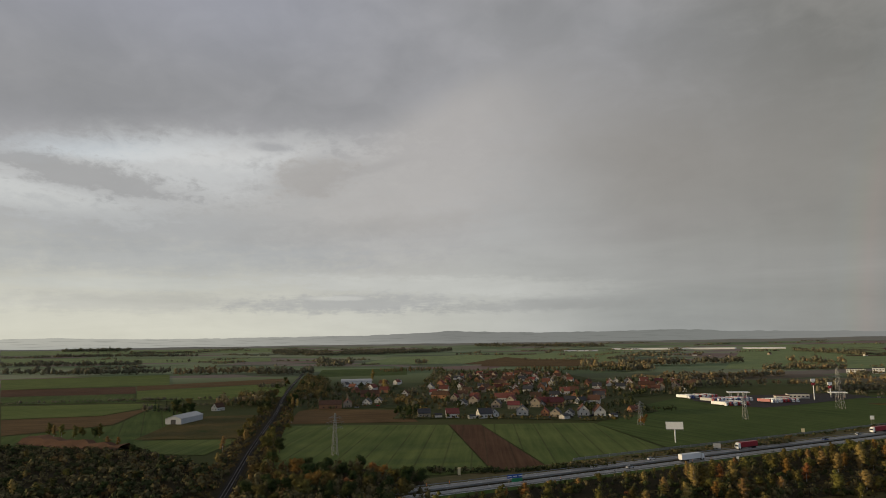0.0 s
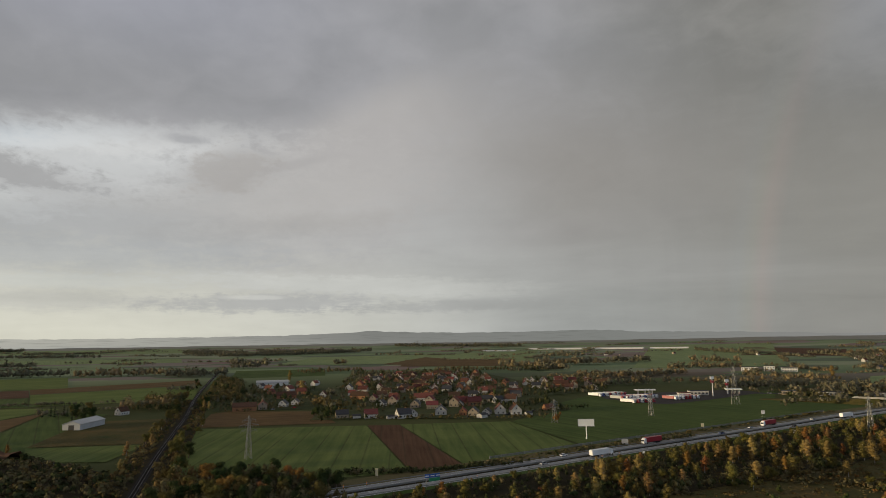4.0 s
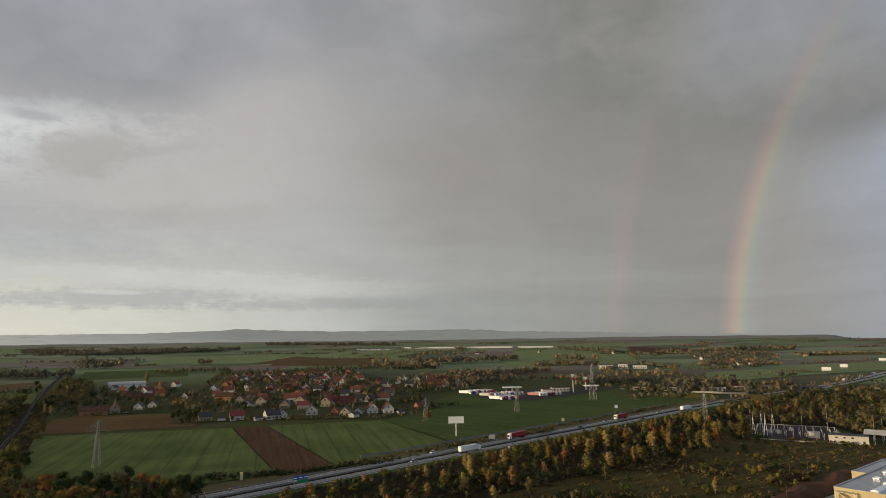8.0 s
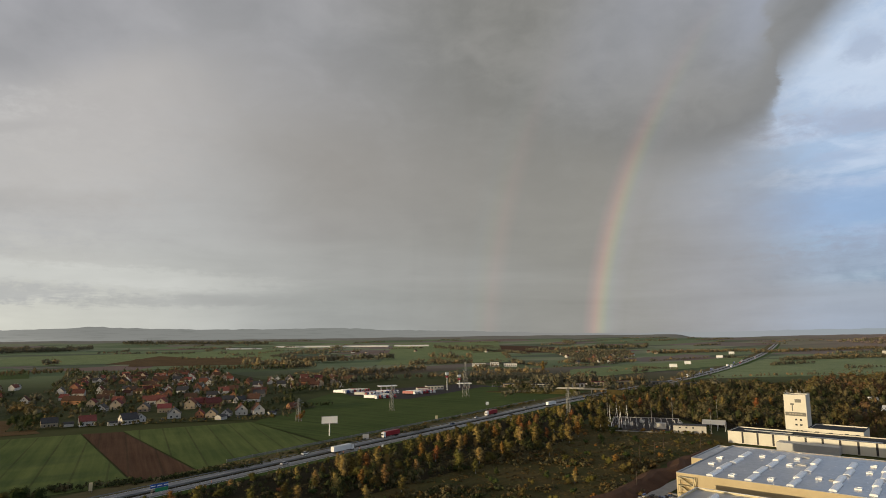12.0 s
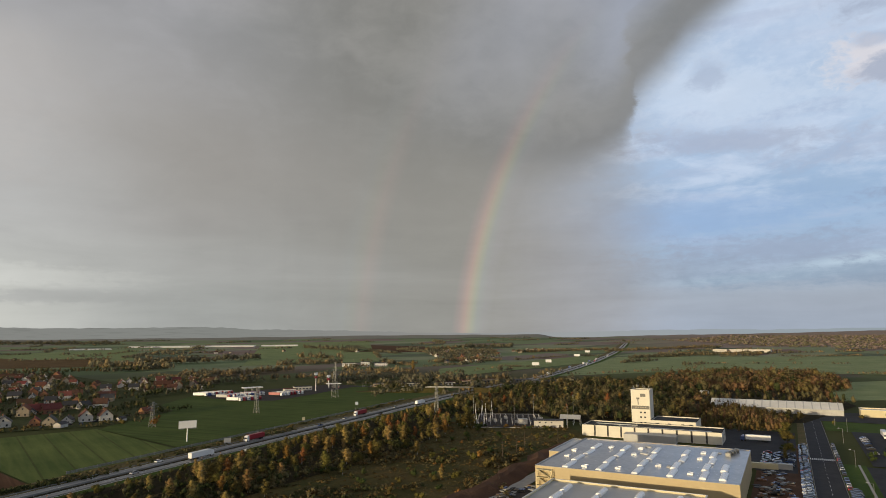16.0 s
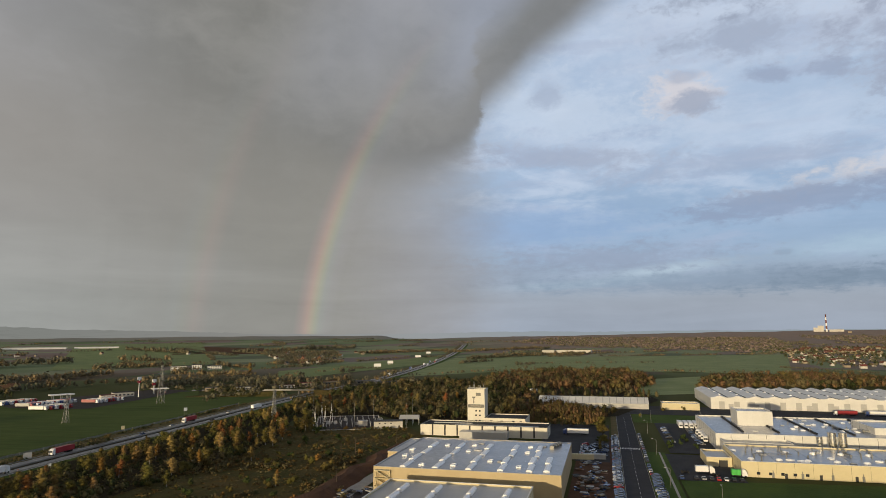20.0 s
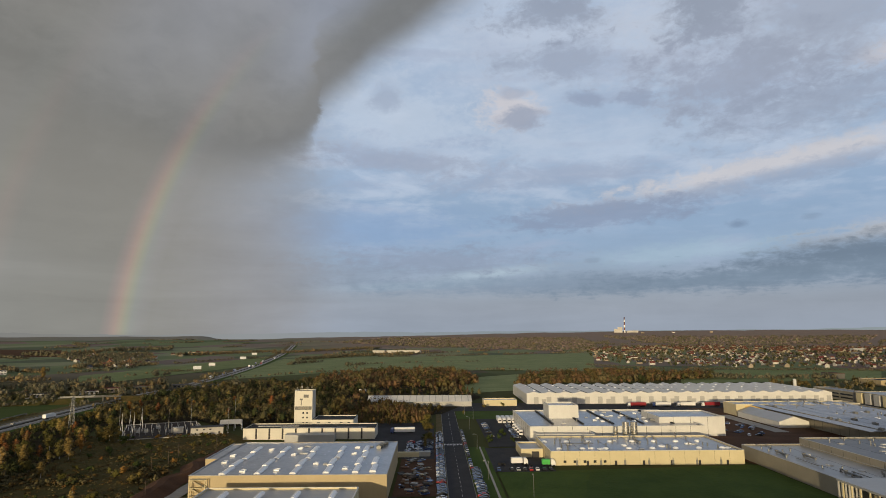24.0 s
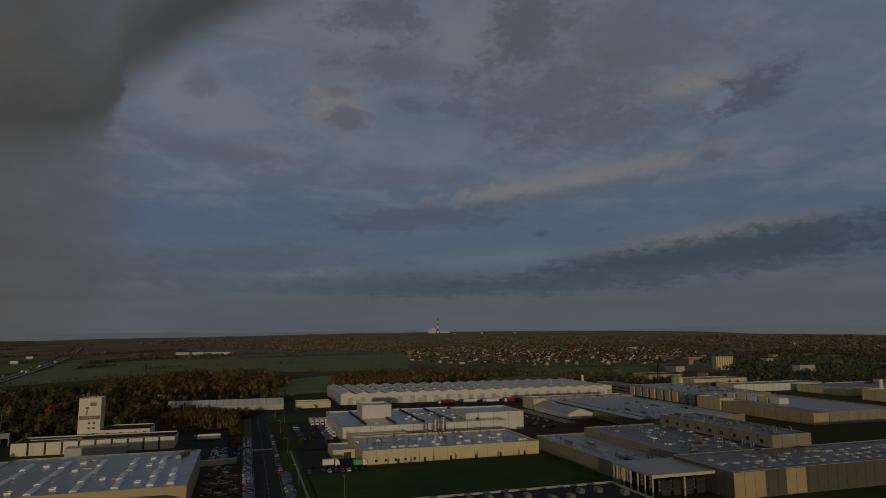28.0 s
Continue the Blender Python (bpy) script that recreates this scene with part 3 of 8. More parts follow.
class Shape:
    """Collects boxes, prisms and tubes into one mesh."""
    def __init__(self):
        self.v, self.f = [], []

    def add(self, verts, faces):
        o = len(self.v)
        self.v += [tuple(p) for p in verts]
        self.f += [tuple(i + o for i in f) for f in faces]
        return self

    def box(self, x0, x1, y0, y1, z0, z1, cut=0.0):
        if cut:      # chamfered upright edges
            ring = [(x0 + cut, y0), (x1 - cut, y0), (x1, y0 + cut), (x1, y1 - cut), (x1 - cut, y1), (x0 + cut, y1), (x0, y1 - cut), (x0, y0 + cut)]
            return self.prism(ring, z0, z1)
        return self.add([(x0, y0, z0), (x1, y0, z0), (x1, y1, z0), (x0, y1, z0), (x0, y0, z1), (x1, y0, z1), (x1, y1, z1), (x0, y1, z1)],
                        [(3, 2, 1, 0), (4, 5, 6, 7), (0, 1, 5, 4), (1, 2, 6, 5), (2, 3, 7, 6), (3, 0, 4, 7)])

    def prism(self, ring, z0, z1):
        k = len(ring)
        return self.add([(x, y, z0) for x, y in ring] + [(x, y, z1) for x, y in ring],
                        [tuple(range(k - 1, -1, -1)), tuple(range(k, 2 * k))] + [(i, (i + 1) % k, k + (i + 1) % k, k + i) for i in range(k)])

    def extrude_x(self, ring, x0, x1):
        """A profile of (y, z) drawn out along x."""
        k = len(ring)
        return self.add([(x0, y, z) for y, z in ring] + [(x1, y, z) for y, z in ring],
                        [tuple(range(k - 1, -1, -1)), tuple(range(k, 2 * k))] + [(i, (i + 1) % k, k + (i + 1) % k, k + i) for i in range(k)])

    def extrude_y(self, ring, y0, y1):
        """A profile of (x, z) drawn out along y."""
        k = len(ring)
        return self.add([(x, y0, z) for x, z in ring] + [(x, y1, z) for x, z in ring],
                        [tuple(range(k)), tuple(range(2 * k - 1, k - 1, -1))] + [(k + i, k + (i + 1) % k, (i + 1) % k, i) for i in range(k)])

    def tube(self, a, b, r0, r1=None, k=6):
        a, b = Vector(a), Vector(b)
        r1 = r0 if r1 is None else r1
        q = (b - a).to_track_quat("Z", "Y")
        pts = []
        for c, r in ((a, r0), (b, r1)):
            pts += [c + q @ Vector((r * math.cos(2 * math.pi * i / k), r * math.sin(2 * math.pi * i / k), 0)) for i in range(k)]
        return self.add(pts, [tuple(range(k - 1, -1, -1)), tuple(range(k, 2 * k))] + [(i, (i + 1) % k, k + (i + 1) % k, k + i) for i in range(k)])

    def bar(self, a, b, w):
        return self.tube(a, b, w, w, 4)

    def dome(self, x, y, z, r, h, k=10, rings=3):
        pts, fs = [], []
        for j in range(rings):
            a = j / rings * math.pi / 2
            pts += [(x + r * math.cos(a) * math.cos(2 * math.pi * i / k), y + r * math.cos(a) * math.sin(2 * math.pi * i / k), z + h * math.sin(a)) for i in range(k)]
        pts.append((x, y, z + h))
        for j in range(rings - 1):
            fs += [(j * k + i, j * k + (i + 1) % k, (j + 1) * k + (i + 1) % k, (j + 1) * k + i) for i in range(k)]
        fs += [((rings - 1) * k + i, (rings - 1) * k + (i + 1) % k, rings * k) for i in range(k)]
        return self.add(pts, fs)

    def mesh(self, name, mt):
        me = bpy.data.meshes.new(name)
        me.from_pydata(self.v, [], self.f)
        me.materials.append(M[mt])
        me.update()
        return me


def part(name, shape, mt, parent=None, label=""):
    """Links a shape, or a mesh that is there already, as one object under a thing or a part."""
    me = shape.mesh(name, mt) if isinstance(shape, Shape) else shape
    ob = new(name, me)
    ob.parent = parent
    return tagged(ob, label)


def thing(name, m, label, category, group="", kind=""):
    ob = new(name)
    ob.matrix_basis = m
    ob.empty_display_size = 0.5
    return tagged(ob, label, category, group, kind)


SITE_TURN = 17.46


def site(u, v, z=0.0, turn=0.0):
    """A pose in the industrial estate's own grid: u away along its street, v to the left of it."""
    return pose(0.954 * u - 0.300 * v, 0.300 * u + 0.954 * v, z, 0, 0, SITE_TURN + turn)


# ---- ground ----
# the near ridge: heading in degrees and its height over the eye in degrees
SKYLINE = [(-180, 0.0), (-60, -0.25), (20, -0.25), (38, -0.15), (46, -0.13), (52.7, -0.15), (53.8, -0.40), (57, -0.42), (62, -0.30), (70, -0.2), (76, -0.05), (82, 0.05), (89, 0.15), (104, 0.22), (112, 0.12), (117, -0.11), (125, -0.2), (180, 0.0)]
SKY_A, SKY_E = [a for a, e in SKYLINE], [e for a, e in SKYLINE]
RIM = 4820.0


def lift(x, y):
    """The lie of the land: level near by, rising gently, with hills along the rim."""
    r = math.hypot(x, y)
    z = 57.0 * max(0.0, (r - 1400.0) / 3300.0) ** 2
    if r > 3900:
        a = math.degrees(math.atan2(x, y))
        top = EYE_Z + RIM * math.tan(radians(float(np.interp(a, SKY_A, SKY_E))))
        top += 3.5 * noise.noise((a * 0.45, 1.3, 0)) + 1.5 * noise.noise((a * 2.1, 4.3, 0))
        s = min(1.0, (r - 3900.0) / (RIM - 3900.0))
        s = s * s * (3 - 2 * s)
        base = 57.0 * (2500.0 / 3300.0) ** 2
        z = base + (top - base) * (0.45 * (r - 3900.0) / (RIM - 3900.0) + 0.55 * s) if r < RIM else top - (r - RIM) * 0.05
        z += 3.0 * noise.noise((x * 0.004, y * 0.004, 0)) * (1 - s) * min(1, (r - 3900) / 300)
    return z


def ground():
    radii = [0, 40, 90, 160, 260, 400, 600, 850, 1100, 1400, 1600, 1800, 2000, 2250, 2500, 2750, 3000, 3250, 3500, 3700, 3900, 4000, 4100, 4200, 4300, 4400, 4500, 4600, 4700, 4770, 4820, 4880, 4950]
    k = 720
    s = Shape()
    s.v.append((0, 0, -0.2))
    for r in radii[1:]:
        for i in range(k):
            a = 2 * math.pi * i / k
            x, y = r * math.sin(a), r * math.cos(a)
            s.v.append((x, y, lift(x, y) - 0.2))
    s.f += [(0, 1 + (i + 1) % k, 1 + i) for i in range(k)]
    for j in range(len(radii) - 2):
        a, b = 1 + j * k, 1 + (j + 1) * k
        s.f += [(a + i, a + (i + 1) % k, b + (i + 1) % k, b + i) for i in range(k)]
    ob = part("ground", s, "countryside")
    for p in ob.data.polygons:
        p.use_smooth = True
    tagged(ob, "wide green and brown farmland rising to wooded hills", "ground", kind="structure")


ground()


# the far hills: a glowing ring at the rim, haze painted in, skyline fitted to the view
HILLS = [(-180, 0.3), (-60, 0.45), (-32.7, 0.56), (-29, 0.6), (-23, 0.45), (-14.3, 0.49), (-9.4, 0.52), (-4.4, 0.56), (-1.9, 0.63), (1.2, 0.74), (3.2, 0.86), (8.4, 0.66), (13.4, 0.60), (18.3, 0.63), (22.9, 0.70), (27, 0.47), (32, 0.38), (38.5, 0.2), (43, 0.05), (48, 0.0), (54, 0.02), (58, 0.08), (65, 0.2), (72.5, 0.13), (77, 0.2), (89, 0.2), (104.5, 0.26), (112, 0.5), (117, 0.55), (125, 0.45), (180, 0.3)]


def distance():
    """Glowing hill colour by heading with air haze painted in, a little lighter at the foot."""
    mt = bpy.data.materials.new("distance")
    mt.use_nodes = True
    n = Nodes(mt.node_tree)
    x, y, z = n.split(n.add("ShaderNodeTexCoord").outputs["Object"])
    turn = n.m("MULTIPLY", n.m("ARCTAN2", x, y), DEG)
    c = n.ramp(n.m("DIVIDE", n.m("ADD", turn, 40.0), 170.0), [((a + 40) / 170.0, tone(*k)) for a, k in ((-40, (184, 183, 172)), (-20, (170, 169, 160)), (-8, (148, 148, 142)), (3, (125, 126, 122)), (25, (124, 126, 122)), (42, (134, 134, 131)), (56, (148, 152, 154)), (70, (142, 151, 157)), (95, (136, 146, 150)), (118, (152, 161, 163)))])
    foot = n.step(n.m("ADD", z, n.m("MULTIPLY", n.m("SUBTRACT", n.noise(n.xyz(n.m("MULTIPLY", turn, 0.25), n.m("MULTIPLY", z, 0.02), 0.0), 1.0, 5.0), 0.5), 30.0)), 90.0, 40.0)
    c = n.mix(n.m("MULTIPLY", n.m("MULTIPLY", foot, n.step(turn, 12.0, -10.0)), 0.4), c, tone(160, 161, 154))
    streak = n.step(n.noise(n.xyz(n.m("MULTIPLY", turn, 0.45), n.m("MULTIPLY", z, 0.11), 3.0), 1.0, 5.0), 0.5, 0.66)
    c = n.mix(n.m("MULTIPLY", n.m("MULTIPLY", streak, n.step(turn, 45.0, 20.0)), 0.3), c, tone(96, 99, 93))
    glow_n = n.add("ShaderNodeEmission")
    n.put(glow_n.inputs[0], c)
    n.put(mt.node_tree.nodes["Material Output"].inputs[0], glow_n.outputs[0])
    return mt


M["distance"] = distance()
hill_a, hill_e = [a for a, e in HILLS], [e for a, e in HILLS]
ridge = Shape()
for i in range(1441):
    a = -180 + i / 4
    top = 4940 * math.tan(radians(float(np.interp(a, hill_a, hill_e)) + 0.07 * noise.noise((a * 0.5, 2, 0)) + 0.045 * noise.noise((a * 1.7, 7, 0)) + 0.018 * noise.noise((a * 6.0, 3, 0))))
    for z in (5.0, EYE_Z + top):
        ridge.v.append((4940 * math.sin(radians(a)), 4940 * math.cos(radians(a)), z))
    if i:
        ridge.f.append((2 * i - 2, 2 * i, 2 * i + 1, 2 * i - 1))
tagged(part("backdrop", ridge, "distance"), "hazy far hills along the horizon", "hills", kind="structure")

LAID = []


def patch(name, corners, mt, z=0.0, label="", n=1, category="field"):
    """A sheet over the ground between four corners, or a flat polygon when near."""
    LAID.append(name)
    z += 0.003 * len(LAID)      # no two sheets in one plane
    if len(corners) == 4 and n > 1:
        s = Shape()
        a, b, c, d = [Vector(p) for p in corners]
        for j in range(n + 1):
            for i in range(n + 1):
                p = (a.lerp(b, i / n)).lerp(d.lerp(c, i / n), j / n)
                s.v.append((p.x, p.y, lift(p.x, p.y) + z))
        s.f = [(j * (n + 1) + i, j * (n + 1) + i + 1, (j + 1) * (n + 1) + i + 1, (j + 1) * (n + 1) + i) for j in range(n) for i in range(n)]
        ob = part(name, s, mt)
    else:
        s = Shape()
        s.v = [(x, y, z) for x, y in corners]
        s.f = [tuple(range(len(corners)))]
        ob = part(name, s, mt)
    if ob.data.polygons[0].normal.z < 0:
        ob.data.flip_normals()
    return tagged(ob, label, category, kind="structure")


def site_patch(name, uvs, mt, z, label, category="ground"):
    return patch(name, [(0.954 * u - 0.300 * v, 0.300 * u + 0.954 * v) for u, v in uvs], mt, z, label, category=category)


patch("field_1", [(-110, 515), (24, 501), (37, 320), (0, 317), (-50, 323), (-75, 326)], "crop_green", 0.02, "green sown field with drilled rows")
patch("field_2", [(25, 501), (49, 497), (67, 328), (38, 321)], "plough", 0.04, "dark brown ploughed strip between green fields")
patch("field_3", [(50, 500), (137, 494), (147, 373), (71, 330), (68, 329)], "crop_green", 0.03, "bright green sown field beside the motorway")
patch("field_4", [(-106, 524), (1, 522), (-14, 613), (-99, 638), (-113, 620)], "stubble", 0.05, "reddish brown stubble field behind the village edge")
patch("field_5", [(138, 490), (203, 593), (298, 702), (504, 665), (302, 404), (228, 384), (150, 374)], "crop_deep", 0.05, "wide dark green meadow with power pylons")
patch("field_24", [(-631, 996), (-400, 1048), (-533, 1395), (-824, 1297)], "crop_pale", 0.3, "green field strip on the plain", 6)
patch("field_29", [(209, 389), (299, 426), (455, 484), (516, 485), (519, 533), (366, 606), (286, 551), (207, 512), (170, 409)], "crop_deep", .045, "dark green meadow beside the motorway")
patch("field_6", [(-546, 862), (-380, 880), (-442, 1021), (-631, 996)], "plough", .05, "dark ploughed field on the plain", 6)
patch("field_8", [(-402, 933), (-211, 1054), (-238, 1187), (-446, 1034)], "stubble", .05, "reddish stubble strip on the plain", 6)
patch("field_7", [(-323, 750), (-163, 783), (-208, 1040), (-397, 922)], "crop_pale", .05, "pale green field strip on the plain", 6)
patch("field_9", [(-471, 746), (-321, 743), (-376, 869), (-540, 853)], "crop_deep", .05, "green meadow by the hedge", 6)
patch("field_25", [(-376, 597), (-295, 613), (-278, 716), (-315, 730), (-458, 725)], "crop_pale", .05, "pale green meadow strip", 5)
patch("field_10", [(-307, 489), (-285, 506), (-252, 543), (-276, 680), (-293, 609), (-373, 592)], "stubble", .05, "dull brown fallow strip", 0)
patch("field_23", [(-261, 416), (-187, 437), (-204, 550), (-210, 647), (-275, 680), (-247, 536), (-281, 500), (-303, 483)], "crop_deep", .05, "green meadow round the white barn", 0)
patch("field_12", [(-196, 455), (-117, 452), (-126, 549), (-138, 592), (-190, 592), (-203, 536)], "scrub_ground", .05, "dark fallow ground beside the railway", 0)
patch("field_11", [(-173, 398), (-126, 388), (-121, 447), (-194, 450)], "crop_green", .05, "small green field beside the fallow", 0)
patch("field_14", [(-189, 1209), (-19, 1235), (-24, 1538), (-225, 1522)], "crop_deep", .05, "green field behind the village", 8)
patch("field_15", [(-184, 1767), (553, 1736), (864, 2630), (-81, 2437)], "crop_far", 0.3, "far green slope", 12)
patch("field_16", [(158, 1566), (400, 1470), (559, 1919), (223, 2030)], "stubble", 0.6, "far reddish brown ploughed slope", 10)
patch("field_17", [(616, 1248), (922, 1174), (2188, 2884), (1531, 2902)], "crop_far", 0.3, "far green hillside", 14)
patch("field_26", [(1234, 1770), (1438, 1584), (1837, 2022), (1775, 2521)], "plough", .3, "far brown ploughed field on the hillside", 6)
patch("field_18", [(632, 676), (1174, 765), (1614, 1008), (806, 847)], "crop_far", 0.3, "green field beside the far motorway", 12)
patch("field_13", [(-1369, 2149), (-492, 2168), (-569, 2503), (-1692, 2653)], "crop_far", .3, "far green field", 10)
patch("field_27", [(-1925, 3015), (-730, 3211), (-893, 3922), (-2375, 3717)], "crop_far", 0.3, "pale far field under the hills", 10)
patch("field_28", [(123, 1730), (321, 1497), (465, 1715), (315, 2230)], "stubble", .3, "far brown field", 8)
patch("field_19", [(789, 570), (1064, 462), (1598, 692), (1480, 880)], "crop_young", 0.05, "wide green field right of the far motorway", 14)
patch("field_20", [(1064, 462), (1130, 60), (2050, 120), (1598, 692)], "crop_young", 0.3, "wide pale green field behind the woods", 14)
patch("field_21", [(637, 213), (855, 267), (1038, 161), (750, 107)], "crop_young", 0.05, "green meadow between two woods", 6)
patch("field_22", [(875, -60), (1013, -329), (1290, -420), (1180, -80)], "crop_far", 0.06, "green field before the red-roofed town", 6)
patch("waste_ground", [(40, 258), (160, 312), (330, 345), (372, 262), (345, 225), (262, 214), (215, 180), (190, 150), (120, 120), (20, 190)], "scrub_ground", 0.03, "rough waste ground with dry grass and scrub", category="ground")

patch("village_ground", [(-20, 545), (45, 540), (150, 505), (215, 560), (240, 700), (330, 742), (420, 935), (285, 960), (280, 1300), (40, 1340), (5, 900), (-100, 1000), (-125, 700), (-115, 635), (-40, 640), (-15, 620)], "garden_ground", .12, "dark garden ground and yards of the village", 10, category="ground")

# ---- roads and railway ----


def along(line, step):
    """Points every few metres along a smooth line, with the way to the left of it."""
    pts = [Vector(p) for p in line]
    out = []
    for i in range(len(pts) - 1):
        p0, p1, p2, p3 = pts[max(i - 1, 0)], pts[i], pts[i + 1], pts[min(i + 2, len(pts) - 1)]
        k = max(1, int((p2 - p1).length / step))
        for j in range(k):
            t = j / k
            out.append(0.5 * (2 * p1 + (p2 - p0) * t + (2 * p0 - 5 * p1 + 4 * p2 - p3) * t * t + (3 * p1 - p0 - 3 * p2 + p3) * t ** 3))
    out.append(pts[-1])
    res = []
    for i, p in enumerate(out):
        d = (out[min(i + 1, len(out) - 1)] - out[max(i - 1, 0)]).normalized()
        res.append((p, Vector((-d.y, d.x)), d))
    return res


def ribbon(shape, path, o0, o1, z0, z1=None):
    """A band along a path, between two offsets to its left, with an edge down to the ground."""
    z1 = z0 if z1 is None else z1
    o = len(shape.v)
    for p, n, d in path:
        for q, z in ((p + n * o0, z0 - 0.35), (p + n * o0, z0), (p + n * o1, z1), (p + n * o1, z1 - 0.35)):
            shape.v.append((q.x, q.y, lift(q.x, q.y) + z))
    for i in range(len(path) - 1):
        a, b = o + 4 * i, o + 4 * i + 4
        shape.f += [(a + k, b + k, b + k + 1, a + k + 1) for k in range(3)]
    return shape


def dashes(shape, path, off, w, on, gap, z):
    acc, draw = 0.0, True
    for i in range(len(path) - 1):
        p, n, d = path[i]
        if int(i / on) % (gap + 1) == 0:
            q, m, e = path[i + 1]
            o = len(shape.v)
            for c in (p + n * (off - w), p + n * (off + w), q + m * (off + w), q + m * (off - w)):
                shape.v.append((c.x, c.y, lift(c.x, c.y) + z))
            shape.f.append((o + 3, o + 2, o + 1, o))
    return shape


MOTORWAY = [(-230, 187), (-30, 270), (57, 306), (158, 349), (290, 403), (425, 460), (590, 519), (750, 575), (1050, 706), (1528, 940), (1960, 1160), (2600, 1500)]
mw = along(MOTORWAY, 6.0)
for i, (a, b) in enumerate(((0.6, 7.8), (-10.6, -3.4))):
    ob = part("road_%d" % (i + 1), ribbon(Shape(), mw, a, b, 0.30), "concrete_road")
    tagged(ob, "pale concrete motorway carriageway, two lanes and shoulder", "road", kind="structure")
    part("lane_dashes", dashes(Shape(), mw, (a + b) / 2 - 0.9 * (1 if i == 0 else -1) + 0.3, 0.09, 1, 2, 0.312), "paint_white", ob, "white dashed lane line")
    for k, e in enumerate((a + 0.45, b - 0.45)):
        part("edge_line", dashes(Shape(), mw, e, 0.12, 1, 0, 0.314), "paint_white", ob, "white edge line")
ob = part("median", ribbon(Shape(), mw, -3.4, 0.6, 0.22), "leaf_litter")
tagged(ob, "dark grassed median strip between the carriageways", "verge", kind="structure")
ob = part("verge_north", ribbon(Shape(), mw, 7.8, 24.0, 0.22, 0.08), "verge")
tagged(ob, "rough brown grass verge beside the motorway", "verge", kind="structure")
ob = part("verge_south", ribbon(Shape(), mw, -20.0, -10.6, 0.08, 0.22), "grass")
tagged(ob, "rough grass verge beside the motorway", "verge", kind="structure")


def guard_rail(off, label):
    root = thing("guard_rail", Matrix(), label, "guard rail")
    near = [q for q in mw if q[0].length < 900]
    s = Shape()
    ribbon(s, near, off - 0.06, off + 0.06, 1.05)
    part("beam", s, "galvanised", root)
    p = Shape()
    for k, (q, n, d) in enumerate(near):
        c = q + n * off
        p.box(c.x - 0.06, c.x + 0.06, c.y - 0.06, c.y + 0.06, 0.1, 0.9)
    tagged(part("post_row", p, "galvanised", root), kind="stuff")


for o in (-2.1, -0.7, 8.3, -11.1):
    guard_rail(o, "galvanised steel guard rail along the motorway")

RAIL = [(-70, 190), (-84, 288), (-100, 387), (-116, 496), (-133, 614), (-179, 901), (-276, 1627)]
rw = along(RAIL, 8.0)
rv = along([(-70, 190), (-84, 288), (-100, 387), (-116, 496), (-133, 614), (-160, 780)], 8.0)
tagged(part("railway_verge", ribbon(Shape(), rv, -15.0, 15.0, 0.12), "leaf_litter"), "dark rough ground along the railway", "verge", kind="structure")
bed = part("railway", ribbon(Shape(), rw, -2.2, 2.2, 0.35), "ballast")
tagged(bed, "dark ballast railway line with steel rails", "railway", kind="structure")
for o in (-0.75, 0.75):
    part("rail", ribbon(Shape(), rw, o - 0.05, o + 0.05, 0.55), "rail_steel", bed, "worn steel rail")
sl = Shape()
for q, n, d in along(RAIL[:5], 1.2):
    a = q - n * 1.3
    b = q + n * 1.3
    sl.add([(a.x - d.x * .13, a.y - d.y * .13, .36), (b.x - d.x * .13, b.y - d.y * .13, .36), (b.x + d.x * .13, b.y + d.y * .13, .36), (a.x + d.x * .13, a.y + d.y * .13, .36), (a.x - d.x * .13, a.y - d.y * .13, .42), (b.x - d.x * .13, b.y - d.y * .13, .42), (b.x + d.x * .13, b.y + d.y * .13, .42), (a.x + d.x * .13, a.y + d.y * .13, .42)], [(4, 5, 6, 7), (0, 1, 5, 4), (1, 2, 6, 5), (2, 3, 7, 6), (3, 0, 4, 7)])
tagged(part("sleepers", sl, "ballast", bed), kind="stuff")
tr = along([(-55, 190), (-66, 288), (-78, 340)], 8.0)
tagged(part("track", ribbon(Shape(), tr, -1.8, 1.8, 0.1), "gravel"), "dirt track beside the railway", "track", kind="structure")

# estate street with its kerbs, pavements and lots
street = site_patch("street", [(120, -17), (545, -17), (545, -6), (120, -6)], "tarmac", 0.05, "dark tarmac street lined with parked cars", "road")
STREET_Z = 0.05 + 0.003 * len(LAID)
tagged(part("kerb", Shape().box(120, 540, -6.0, -5.8, 0, 0.14).box(120, 540, -17.2, -17.0, 0, 0.14), "concrete"), "pale concrete kerbs of the street", "kerb", kind="structure").matrix_basis = site(0, 0)
site_patch("cross_road", [(540, -220), (540, 60), (552, 60), (552, -220)], "tarmac", 0.055, "tarmac cross road at the end of the street", "road")
for k in range(13):
    part("crossing_bar", Shape().box(378, 382.5, -16.6 + k * 0.85, -16.2 + k * 0.85, 0.004, 0.02), "paint_white", street).matrix_basis = site(0, 0, STREET_Z)
ln = Shape()
for k in range(52):
    ln.box(125 + k * 8, 128 + k * 8, -11.6, -11.48, 0.004, 0.016)
tagged(part("centre_dashes", ln, "paint_white", street, "white dashed centre line"), kind="stuff").matrix_basis = site(0, 0, STREET_Z + .004)
site_patch("lot_1", [(262, -1), (420, -1), (420, 17), (262, 17)], "earth", 0.02, "dirty gravel storage yard with cars", "yard")
site_patch("lot_2", [(338, 0), (470, 0), (470, 40), (395, 40), (338, 17)], "tarmac", 0.03, "tarmac yard beside the low hall", "yard")
